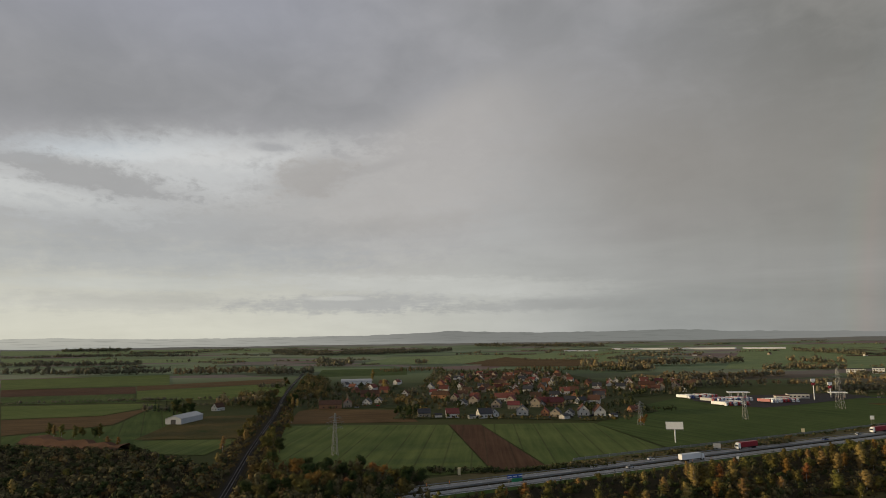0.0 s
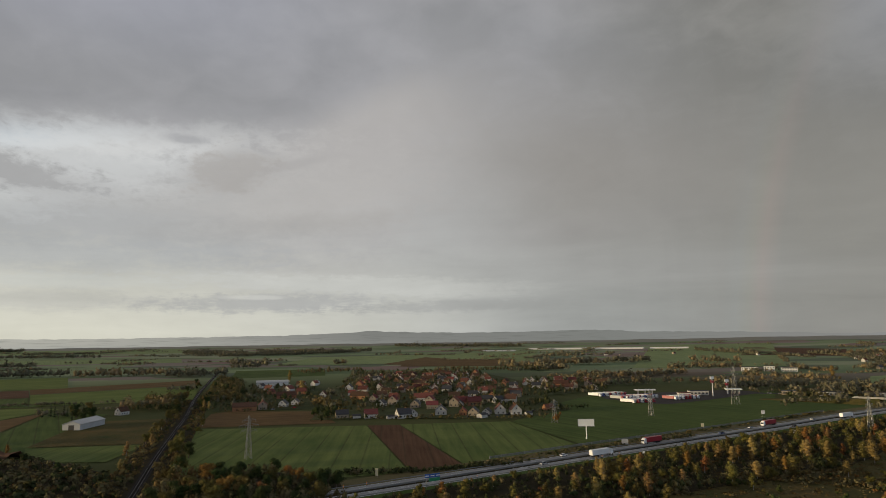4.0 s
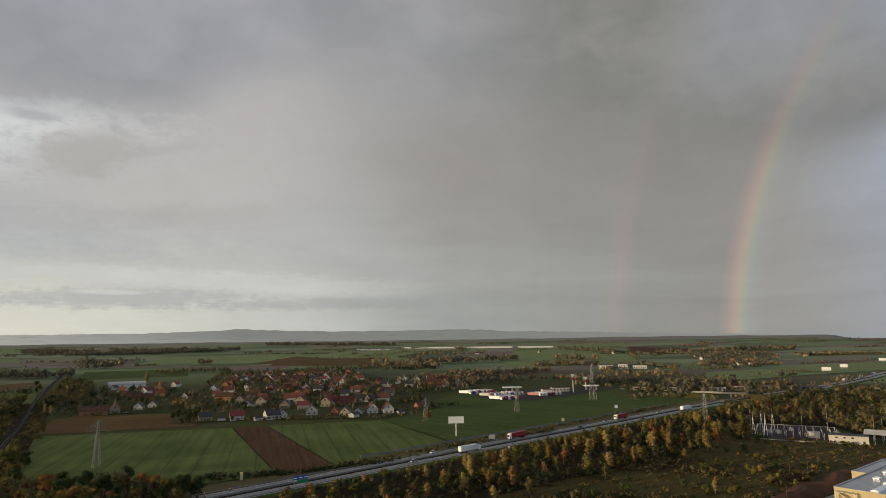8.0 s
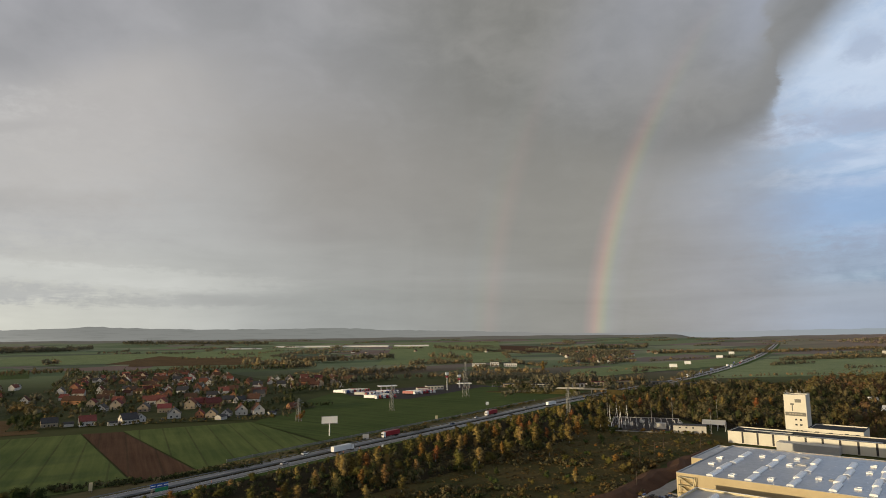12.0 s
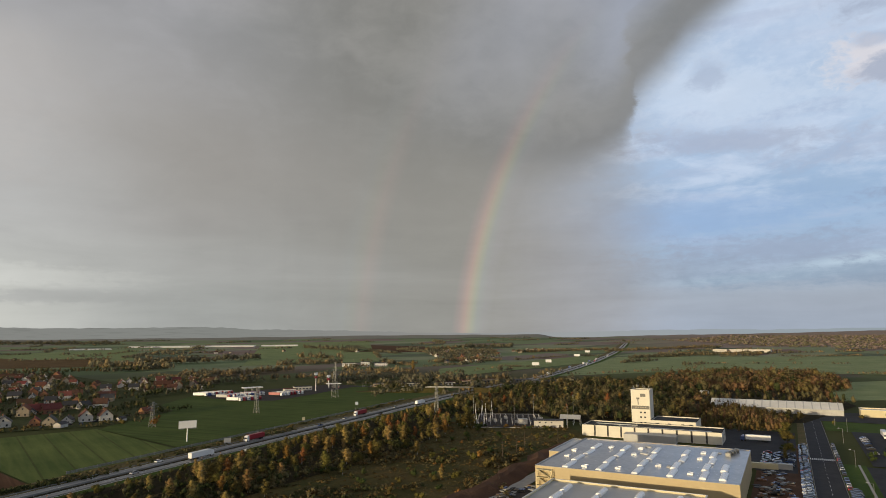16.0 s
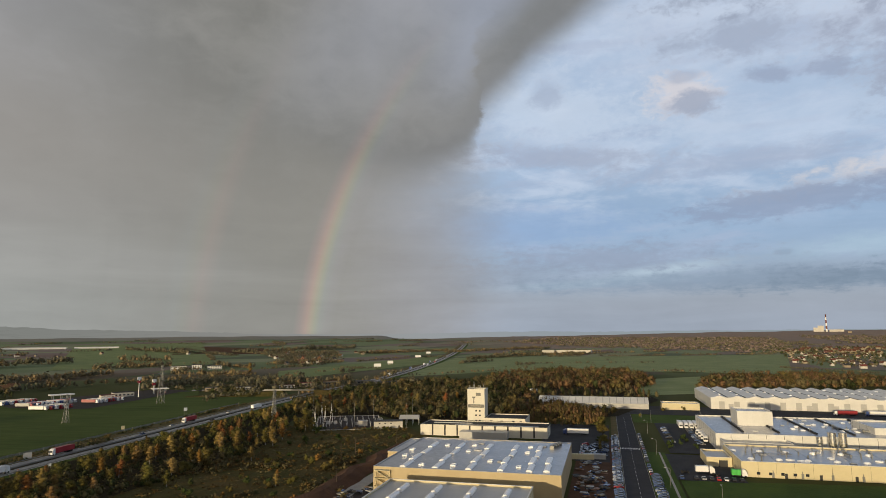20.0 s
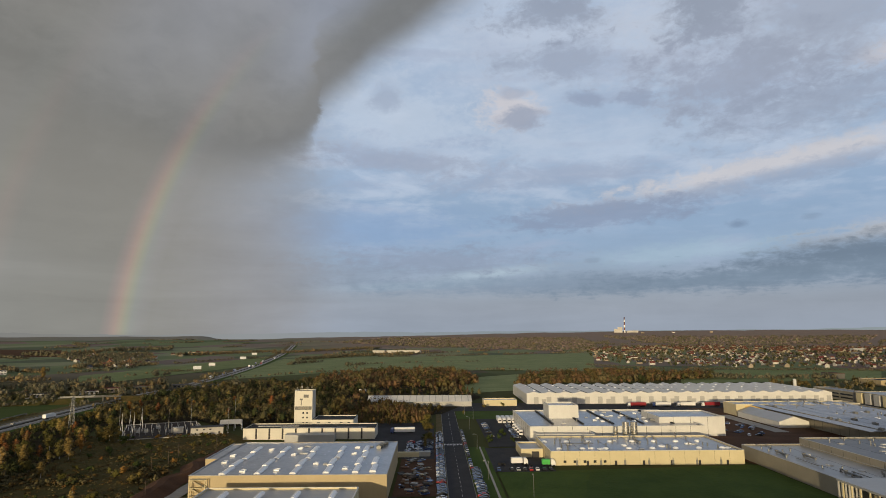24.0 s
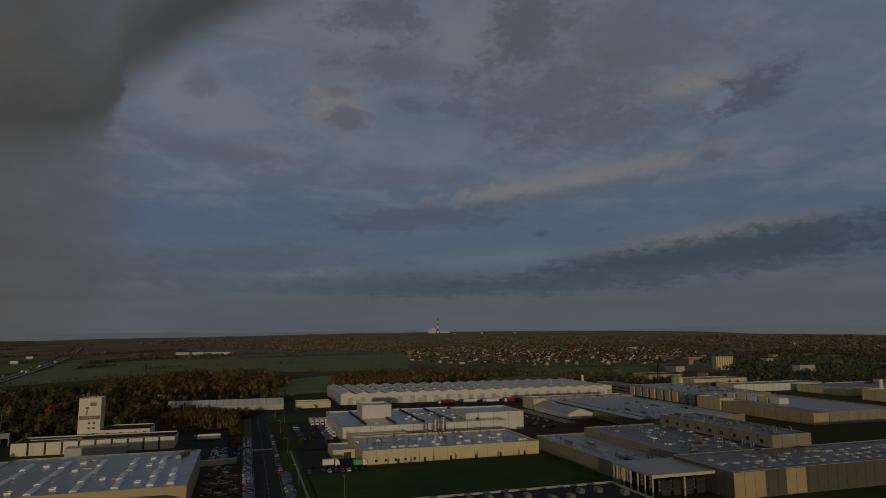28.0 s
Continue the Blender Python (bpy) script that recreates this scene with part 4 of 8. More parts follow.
site_patch("lot_3", [(372, -62), (372, -32), (490, -32), (490, -62)], "tarmac", 0.03, "tarmac car park behind a hedge", "car park")
site_patch("lot_4", [(306, -58), (306, -29), (368, -29), (368, -58)], "tarmac", 0.035, "tarmac loading yard beside the cream hall", "yard")
site_patch("lawn", [(120, -30), (305, -30), (318, -160), (180, -160)], "grass", 0.03, "broad dark green lawn in shadow", "lawn")
site_patch("lawn_strip", [(120, -29), (372, -29), (372, -17.3), (120, -17.3)], "grass", 0.035, "grass strip beside the street", "lawn")
site_patch("lawn_far", [(490, -100), (490, -18), (538, -18), (538, -100)], "grass", 0.04, "mown grass beside the cross road", "lawn")
site_patch("verge_street", [(240, -5.7), (520, -5.7), (520, -1.5), (240, -1.5)], "verge", 0.03, "worn grass strip beside the street", "verge")
site_patch("yard_back", [(318, -330), (318, -160), (560, -95), (560, -330)], "earth", 0.025, "brown dirt and gravel between factory halls", "yard")
site_patch("dirt_yard", [(470, -345), (470, -60), (539, -60), (539, -345)], "earth", .028, "brown dirt yard between the factory halls", "yard")
site_patch("tent_apron", [(418, -234), (506, -234), (506, -224), (418, -224)], "concrete", .05, "pale concrete apron beside the tent", "yard")
site_patch("yard_far", [(552, -420), (552, 80), (600, 80), (600, -420)], "tarmac", 0.02, "tarmac apron before the warehouses", "yard")
site_patch("path", [(180, -26.8), (372, -26.8), (372, -25.8), (180, -25.8)], "concrete", 0.06, "pale concrete footpath across the lawn", "path")
site_patch("yard_near", [(150, 15), (262, 15), (262, 112), (150, 112)], "gravel", 0.02, "gravel and dirt beside the beige hall", "yard")

# ---- halls ----


def hall(name, u0, u1, v0, v1, h, wall, roof, label, joints=6.0, z=0.0, coping="panel_white", category="building", parapet=0.6, gap=0.18):
    """A flat-roofed shed: four walls, roof deck inside a parapet, coping, wall joints."""
    L, Wd = u1 - u0, v1 - v0
    root = thing(name, site(u0, v0, z), label, category)
    t = 0.3
    for x0, x1, y0, y1 in ((0, t, 0, Wd), (L - t, L, 0, Wd), (t, L - t, 0, t), (t, L - t, Wd - t, Wd)):
        part("wall", Shape().box(x0, x1, y0, y1, 0, h), wall, root)
    part("roof", Shape().box(t, L - t, t, Wd - t, h - parapet - 0.3, h - parapet), roof, root)
    c = Shape()
    for x0, x1, y0, y1 in ((-0.08, 0.45, -0.08, Wd + 0.08), (L - 0.45, L + 0.08, -0.08, Wd + 0.08), (0.45, L - 0.45, -0.08, 0.45), (0.45, L - 0.45, Wd - 0.45, Wd + 0.08)):
        c.box(x0, x1, y0, y1, h, h + 0.15)
    part("coping", c, coping, root)
    if joints:
        side = Wd if v1 < 0 else -0.03
        front_joint = Shape().box(-0.03, 0.0, -gap / 2, gap / 2, 0.3, h - 0.1).mesh("wall_joint", "seam")
        side_joint = Shape().box(-gap / 2, gap / 2, 0, 0.03, 0.3, h - 0.1).mesh("wall_joint", "seam")
        for y in np.arange(joints, Wd - 1, joints):
            part("wall_joint", front_joint, "", root).matrix_basis = pose(0, y, 0)
        for x in np.arange(joints, L - 1, joints):
            part("wall_joint", side_joint, "", root).matrix_basis = pose(x, side, 0)
    return root


def vault(L, w, h, k=7):
    """A barrel skylight along x, centred on y = 0, with its kerb."""
    ring = [(w / 2, 0), (w / 2, 0.35)] + [(w / 2 * math.cos(math.pi * i / k), 0.35 + h * math.sin(math.pi * i / k)) for i in range(1, k)] + [(-w / 2, 0.35), (-w / 2, 0)]
    return Shape().extrude_x(ring, 0, L)


def rooflight(w, l, h):
    """A small raised roof light with a bevelled lid."""
    s = Shape().box(-l / 2, l / 2, -w / 2, w / 2, 0, h * 0.6)
    a, b = l / 2, w / 2
    s.add([(-a, -b, h * 0.6), (a, -b, h * 0.6), (a, b, h * 0.6), (-a, b, h * 0.6), (-a * .7, -b * .6, h), (a * .7, -b * .6, h), (a * .7, b * .6, h), (-a * .7, b * .6, h)], [(4, 5, 6, 7), (0, 1, 5, 4), (1, 2, 6, 5), (2, 3, 7, 6), (3, 0, 4, 7)])
    return s


def gable_hall(name, u0, u1, v0, v1, eave, ridge, wall, roof, label, strips=0, ribs=0, strip_mt="panel_grey"):
    """A shed whose roof rises from its long front to a ridge."""
    L, Wd = u1 - u0, v1 - v0
    root = thing(name, site(u0, v0), label, "building")
    c = L * .5
    part("wall", Shape().box(0, .3, 0, Wd, 0, eave), wall, root)
    part("wall", Shape().box(L - .3, L, 0, Wd, 0, eave), wall, root)
    for y in (0, Wd - .3):
        part("gable", Shape().extrude_y([(.3, 0), (L - .3, 0), (L - .3, eave), (c, ridge - .2), (.3, eave)], y, y + .3), wall, root)
    part("roof", Shape().extrude_y([(-.4, eave - .05), (c, ridge - .05), (c, ridge + .2), (-.4, eave + .2)], -.3, Wd + .3), roof, root)
    part("roof", Shape().extrude_y([(c, ridge - .05), (L + .4, eave - .05), (L + .4, eave + .2), (c, ridge + .2)], -.3, Wd + .3), roof, root)
    part("gutter", Shape().box(-.65, -.4, -.3, Wd + .3, eave - .1, eave + .15), "panel_grey", root)
    for k in range(strips):
        y = Wd * (k + .5) / strips
        part("roof_strip", Shape().extrude_y([(1, eave + .22 + (ridge - eave) / c), (c - .5, ridge + .2), (c - .5, ridge + .32), (1, eave + .36 + (ridge - eave) / c)], y - 1.6, y + 1.6), strip_mt, root)
    for k in range(ribs):
        y = Wd * (k + .5) / ribs
        part("roof_rib", Shape().extrude_y([(0, eave + .2), (c, ridge + .2), (c, ridge + .45), (0, eave + .45)], y - .35, y + .35), "panel_grey", root)
    return root


vault_mesh = vault(9.4, 2.2, 0.8).mesh("skylight", "skylight")
light_mesh = Shape().box(-1.5, 1.5, -1.1, -.8, 0, .5).box(-1.5, 1.5, .8, 1.1, 0, .5).box(-1.5, -1.2, -.8, .8, 0, .5).box(1.2, 1.5, -.8, .8, 0, .5).box(-1.2, 1.2, -.8, .8, 0, .32).mesh("rooflight", "skylight")
dome_mesh = Shape().tube((0, 0, 0), (0, 0, 0.4), 1.5, 1.5, 12).dome(0, 0, 0.4, 1.4, 0.6).mesh("roof_dome", "skylight")
vent_mesh = Shape().tube((0, 0, 0), (0, 0, 1.2), 0.35, 0.35, 8).tube((0, 0, 1.2), (0, 0, 1.5), 0.6, 0.3, 8).mesh("vent", "galvanised")
pipe_mesh = Shape().tube((0, 0, 0), (0, 0, 2.2), 0.3, 0.3, 8).tube((0, 0, 2.2), (0.9, 0, 2.6), 0.3, 0.35, 8).mesh("exhaust_pipe", "galvanised")
unit_mesh = Shape().box(-1.6, 1.6, -1.1, 1.1, 0, 1.5, 0.1).tube((-0.7, 0, 1.5), (-0.7, 0, 1.7), 0.6, 0.6, 10).tube((0.7, 0, 1.5), (0.7, 0, 1.7), 0.6, 0.6, 10).mesh("air_unit", "galvanised")


def set_on(mesh, root, x, y, z, turn=0.0):
    ob = part(mesh.name.split(".")[0], mesh, "", root)
    ob.matrix_basis = pose(x, y, z, 0, 0, turn)
    return ob


rnd = random.Random(5)
# the beige hall with six rows of roof vaults
h1 = hall("beige_hall", 254, 329, 18.5, 95.6, 10.5, "panel_beige", "membrane", "large beige industrial hall with rows of white roof skylights", 0, coping="membrane", parapet=.12)
long_vault = vault(12.6, 2.5, 0.42).mesh("skylight", "skylight")
for y, starts in ((65.2, (1.5, 16.5, 31.5, 47.5)), (51.6, (2, 17, 32, 48)), (37.6, (2, 17, 32, 48)), (24.7, (3, 17.5, 33, 48)), (13.2, (4, 19, 33.5, 48)), (6.4, (5, 20.5))):
    for k, x in enumerate(starts):
        set_on(long_vault, h1, x, y + (.5 if k % 2 else -.3), 10.38)
for u, v in ((294.6, 91.1), (262, 76.9), (309.2, 77.4), (264, 63.7), (296.2, 64.0), (311.4, 64.2), (276, 50.1), (266, 36.5), (298, 36.7), (312.8, 36.9), (280, 90)):
    set_on(light_mesh, h1, u - 254, v - 18.5, 10.38)
hall("beige_hall_annex", 287, 325, 95.62, 101, 10.5, "panel_beige", "membrane", "beige side wing of the industrial hall", 0, coping="membrane", parapet=.12)
h0 = hall("strip_light_hall", 150, 242, 28, 84, 8.6, "panel_cream", "membrane_pale", "pale-roofed industrial hall with skylight strips", 6)
for k in range(4):
    for j in range(6):
        set_on(vault_mesh, h0, 16 + j * 12, 8 + k * 13, 8.0)
# long low hall with the tower
lo = hall("dairy_hall", 402, 424, 37, 119, 6.9, "panel_ivory", "membrane_dark", "long white low hall with dark window strips and a dark roof", 8.2, gap=1.1, coping="membrane_dark")
lo2 = hall("dairy_upper_floor", 426, 450, 53.5, 81, 8.8, "panel_ivory", "membrane_dark", "cream upper block behind the low hall", 0, coping="membrane_dark")
tw = hall("silo_tower", 432, 444, 82, 94, 27, "panel_ivory", "membrane_dark", "tall cream tower with small windows and roof aerials", 0)
# metal shed with ribs beside the cross road
gable_hall("ribbed_shed", 575, 602, -34, 60, 4.2, 8.6, "panel_grey", "membrane_white", "long white metal shed with a ribbed pitched roof", 0, 16)


def bay_hall(name, u0, u1, v0, v1, eave, ridge, bays, wall, roof, label):
    """A wide shed under a row of shallow gabled roofs whose ridges run away from its front."""
    L, Wd = u1 - u0, v1 - v0
    root = thing(name, site(u0, v0), label, "building")
    for x0, x1, y0, y1 in ((0, .3, 0, Wd), (L - .3, L, 0, Wd), (.3, L - .3, 0, .3), (.3, L - .3, Wd - .3, Wd)):
        part("wall", Shape().box(x0, x1, y0, y1, 0, eave), wall, root)
    w = Wd / bays
    for k in range(bays):
        y = k * w
        part("roof", Shape().extrude_x([(y + .05, eave), (y + w * .5, ridge), (y + w - .05, eave)][::-1], .3, L - .3), roof, root)
        part("gutter", Shape().box(.3, L - .3, y - .35, y + .35, eave, eave + .35), "membrane_dark", root, "dark valley gutter")
        for j in range(3):
            set_on(light_mesh, root, 20 + 28 * j, y + w * .3, eave + (ridge - eave) * .6)
    part("fascia", Shape().box(-.12, .3, -.1, Wd + .1, eave - .9, eave + .55), "panel_white", root)
    return root


bw = bay_hall("white_warehouse", 590, 692, -372, -86, 9.4, 11.4, 20, "panel_white", "membrane_white", "huge white warehouse with a row of shallow gabled roofs")
fh = hall("cream_hall", 320, 366, -155, -58, 6.8, "panel_cream", "membrane", "low cream factory hall with a pale blue-grey roof", 7.5, gap=.07)
mh = hall("white_hall", 388, 470, -165, -58, 9.0, "panel_white", "membrane", "white factory hall with a blue-grey roof", 9.0)
hall("white_cube", 428, 449, -97, -77, 17, "panel_white", "membrane", "tall plain white cube on the factory", 0)
hall("white_step", 405, 440, -185, -143, 12, "panel_white", "membrane", "stepped white factory block", 11.0)
lw = hall("low_wing", 250, 335, -192, -161, 7.0, "panel_stone", "membrane_pale", "low beige factory wing with a pale roof", 0, coping="panel_grey")
md = hall("grey_roof_hall", 246.4, 336, -266.4, -192.3, 10.0, "panel_stone", "membrane_grey", "wide factory hall with a blue-grey roof full of vents", 9.0, coping="panel_grey")
rs = hall("raised_hall", 246.5, 332, -266, -242.2, 6.0, "panel_stone", "membrane_grey", "raised factory roof block with windows", 9.0, 10.0, coping="panel_grey")
# the dark wall colour paints in the shadow across this front
nf = hall("panelled_factory", 209, 246, -420, -185, 10.5, "panel_slate", "membrane_grey", "grey panelled factory hall with rows of roof lights", 5.2, coping="panel_grey")
yh = hall("yellow_hall", 500, 522, -337, -238, 9, "panel_cream", "membrane_pale", "long cream and ochre factory block", 0)
br = hall("blue_roof_hall", 360, 495, -331.5, -258.5, 9.0, "panel_stone", "membrane_grey", "wide factory hall with long blue-grey roof bays", 9.0, coping="panel_grey")
orow = hall("office_row", 592, 655, -411, -394, 9, "panel_stone", "membrane_grey", "brown-grey office row with window bands", 0, coping="panel_grey")
fr = hall("far_row_hall", 472, 591.5, -466, -394, 10, "panel_stone", "membrane_pale", "pale grey factory hall with projecting wall bays", 0, coping="panel_grey")
bh = hall("bay_hall", 352, 470, -470, -398, 8.6, "panel_stone", "membrane_pale", "low beige factory hall at the end of the row", 9.0, coping="panel_grey")
dr = hall("dark_roof_hall", 140, 220, -137, -50, 8.2, "panel_grey", "membrane_dark", "dark flat roof with small vents beside the lawn", 0, coping="panel_grey")

# ---- trees ----


def crown(kind, seed, h, w, count):
    """A crown of many small leaf clumps round a few lobes."""
    r = random.Random(seed)
    s = Shape()
    lobes = []
    if kind == "birch":
        for i in range(7):
            t = i / 6
            lobes.append((r.uniform(-.2, .2) * w, r.uniform(-.2, .2) * w, h * (0.2 + 0.7 * t), w * 0.5 * (0.55 + 0.55 * math.sin(math.pi * (0.12 + 0.74 * t))) * r.uniform(.8, 1.12), h * 0.12))
    elif kind == "pine":
        for i in range(8):
            t = i / 7
            lobes.append((0, 0, h * (0.12 + 0.84 * t), w * 0.5 * (1.02 - t), h * 0.07))
    elif kind == "bush":
        for i in range(5):
            lobes.append((r.uniform(-.3, .3) * w, r.uniform(-.3, .3) * w, h * r.uniform(.3, .65), w * r.uniform(.2, .34), h * r.uniform(.22, .38)))
    else:
        for i in range(9):
            a = r.uniform(0, 6.28)
            q = r.uniform(0.05, 0.34) * w
            lobes.append((q * math.cos(a), q * math.sin(a), h * r.uniform(.36, .82), w * r.uniform(.21, .32), h * r.uniform(.13, .2)))
    for lx, ly, lz, lr, lh in lobes:      # the dense heart of each lobe
        k, rings, base = 7, 4, len(s.v)
        lr, lh = lr * .68, lh * .68
        for j in range(rings + 1):
            t = math.pi * j / rings
            for i in range(k):
                a = 2 * math.pi * (i + .5 * (j % 2)) / k
                q = r.uniform(.72, .98)
                s.v.append((lx + lr * q * math.sin(t) * math.cos(a), ly + lr * q * math.sin(t) * math.sin(a), lz + lh * 1.1 * q * math.cos(t)))
        s.f += [(base + j * k + i, base + (j + 1) * k + i, base + (j + 1) * k + (i + 1) % k, base + j * k + (i + 1) % k) for j in range(rings) for i in range(k)]
    wt = [l[3] ** 2 for l in lobes]
    for i in range(count):
        lx, ly, lz, lr, lh = r.choices(lobes, wt)[0]
        d = Vector((r.gauss(0, 1), r.gauss(0, 1), r.gauss(0, 1))).normalized()
        q = r.uniform(0.62, 1.14)
        c = Vector((lx + d.x * lr * q, ly + d.y * lr * q, lz + d.z * lh * q))
        n = (d + Vector((r.uniform(-.7, .7), r.uniform(-.7, .7), r.uniform(-.3, .8)))).normalized()
        a = n.orthogonal().normalized()
        b = n.cross(a)
        k = w * r.uniform(0.02, 0.046)
        t = r.uniform(0, 6.28)
        e1, e2 = (a * math.cos(t) + b * math.sin(t)) * k, (b * math.cos(t) - a * math.sin(t)) * k * r.uniform(.6, 1)
        s.add([c - e1, c - e2 * 0.9 - e1 * .1, c + e1, c + e2 + n * k * 0.35], [(0, 1, 2), (0, 2, 3)])
    return s


def trunk(seed, h, w, kind):
    r = random.Random(seed)
    s = Shape()
    base = w * 0.035 + 0.06
    top = Vector((r.uniform(-.3, .3), r.uniform(-.3, .3), h * (0.9 if kind != "broad" else 0.6)))
    s.tube((0, 0, -0.3), top * 0.45, base, base * 0.65, 7)
    s.tube(top * 0.45, top, base * 0.65, base * 0.15, 6)
    for i in range(5):
        a = r.uniform(0, 6.28)
        p = top * r.uniform(.35, .8)
        s.tube(p, p + Vector((math.cos(a) * w * .3, math.sin(a) * w * .3, h * r.uniform(.1, .2))), base * 0.35, base * 0.08, 4)
    return s


def soften(ob):
    """Round off the hearts of a crown and leave its leaf clumps sharp."""
    for p in ob.data.polygons:
        p.use_smooth = len(p.vertices) == 4
    return ob


TREE = {}


def tree_kind(key, name, kind, leaf, bark, h, w, count, label):
    out = []
    for i in range(3):
        if kind == "bush":
            root = tagged(soften(part(name, crown(kind, i * 13 + len(key), h, w, count), leaf)), label, "shrub")
            out.append(root)
            continue
        root = thing(name, pose(0, 0, 0), label, "tree")
        part("trunk", trunk(i + 7, h, w, kind), bark, root)
        soften(part("crown", crown(kind, i * 13 + len(key), h, w, count), leaf, root))
        out.append(root)
    TREE[key] = out


tree_kind("birch_gold", "birch_tree", "birch", "leaf_gold", "birch_bark", 9.5, 4.2, 1000, "slender birch with golden autumn leaves on the waste ground")
tree_kind("birch_rust", "birch_tree", "birch", "leaf_rust", "birch_bark", 9.0, 4.0, 1000, "slender birch with rusty orange autumn leaves")
tree_kind("birch_olive", "birch_tree", "birch", "leaf_olive", "birch_bark", 9.5, 4.8, 1000, "young birch with olive and yellow autumn leaves")
tree_kind("broad_green", "broadleaf_tree", "broad", "leaf_green", "bark", 11.0, 9.0, 1500, "dark green broadleaf tree with a spreading crown")
tree_kind("broad_olive", "broadleaf_tree", "broad", "leaf_olive", "bark", 11.0, 9.0, 1500, "broadleaf tree turning olive and yellow")
tree_kind("broad_rust", "broadleaf_tree", "broad", "leaf_rust", "bark", 11.0, 9.5, 1500, "broadleaf tree with rust-brown autumn leaves")
tree_kind("pine", "conifer_tree", "pine", "leaf_pine", "bark", 10.0, 4.2, 380, "dark green conical conifer")
tree_kind("bush_olive", "bush", "bush", "leaf_olive", "bark", 3.0, 4.0, 200, "rounded olive-brown bush on rough ground")
tree_kind("bush_green", "bush", "bush", "leaf_green", "bark", 2.8, 4.0, 200, "rounded dark green bush on rough ground")
tree_kind("bush_rust", "bush", "bush", "leaf_rust", "bark", 2.6, 3.4, 200, "low rusty brown bush on rough ground")
USED = set()


def plant(key, x, y, size, rr):
    i = rr.randrange(3)
    m = pose(x, y, lift(x, y), 0, 0, rr.uniform(0, 360))
    src = TREE[key][i]
    if (key, i) not in USED:
        USED.add((key, i))
        ob = src
        ob.matrix_basis = m
    else:
        ob = copy_thing(src, m)
    ob.scale = (size * rr.uniform(.9, 1.1), size * rr.uniform(.9, 1.1), size * rr.uniform(.88, 1.15))
    return ob


def inside(p, poly):
    x, y = p
    c = False
    for (x0, y0), (x1, y1) in zip(poly, poly[1:] + poly[:1]):
        if (y0 > y) != (y1 > y) and x < (x1 - x0) * (y - y0) / (y1 - y0) + x0:
            c = not c
    return c


def scatter(poly, count, gap, rr, keep=None):
    """Random places in a polygon, none closer than the gap."""
    xs, ys = [p[0] for p in poly], [p[1] for p in poly]
    got, cells = [], {}
    for _ in range(count * 40):
        if len(got) >= count:
            break
        p = (rr.uniform(min(xs), max(xs)), rr.uniform(min(ys), max(ys)))
        if not inside(p, poly) or (keep and not keep(*p)):
            continue
        c = (int(p[0] // gap), int(p[1] // gap))
        if any(math.dist(p, q) < gap for i in (-1, 0, 1) for j in (-1, 0, 1) for q in cells.get((c[0] + i, c[1] + j), ())):
            continue
        cells.setdefault(c, []).append(p)
        got.append(p)
    return got


def grove(poly, count, gap, kinds, lo, hi, seed, keep=None):
    rr = random.Random(seed)
    for x, y in scatter(poly, count, gap, rr, keep):
        plant(rr.choice(kinds), x, y, rr.uniform(lo, hi), rr)


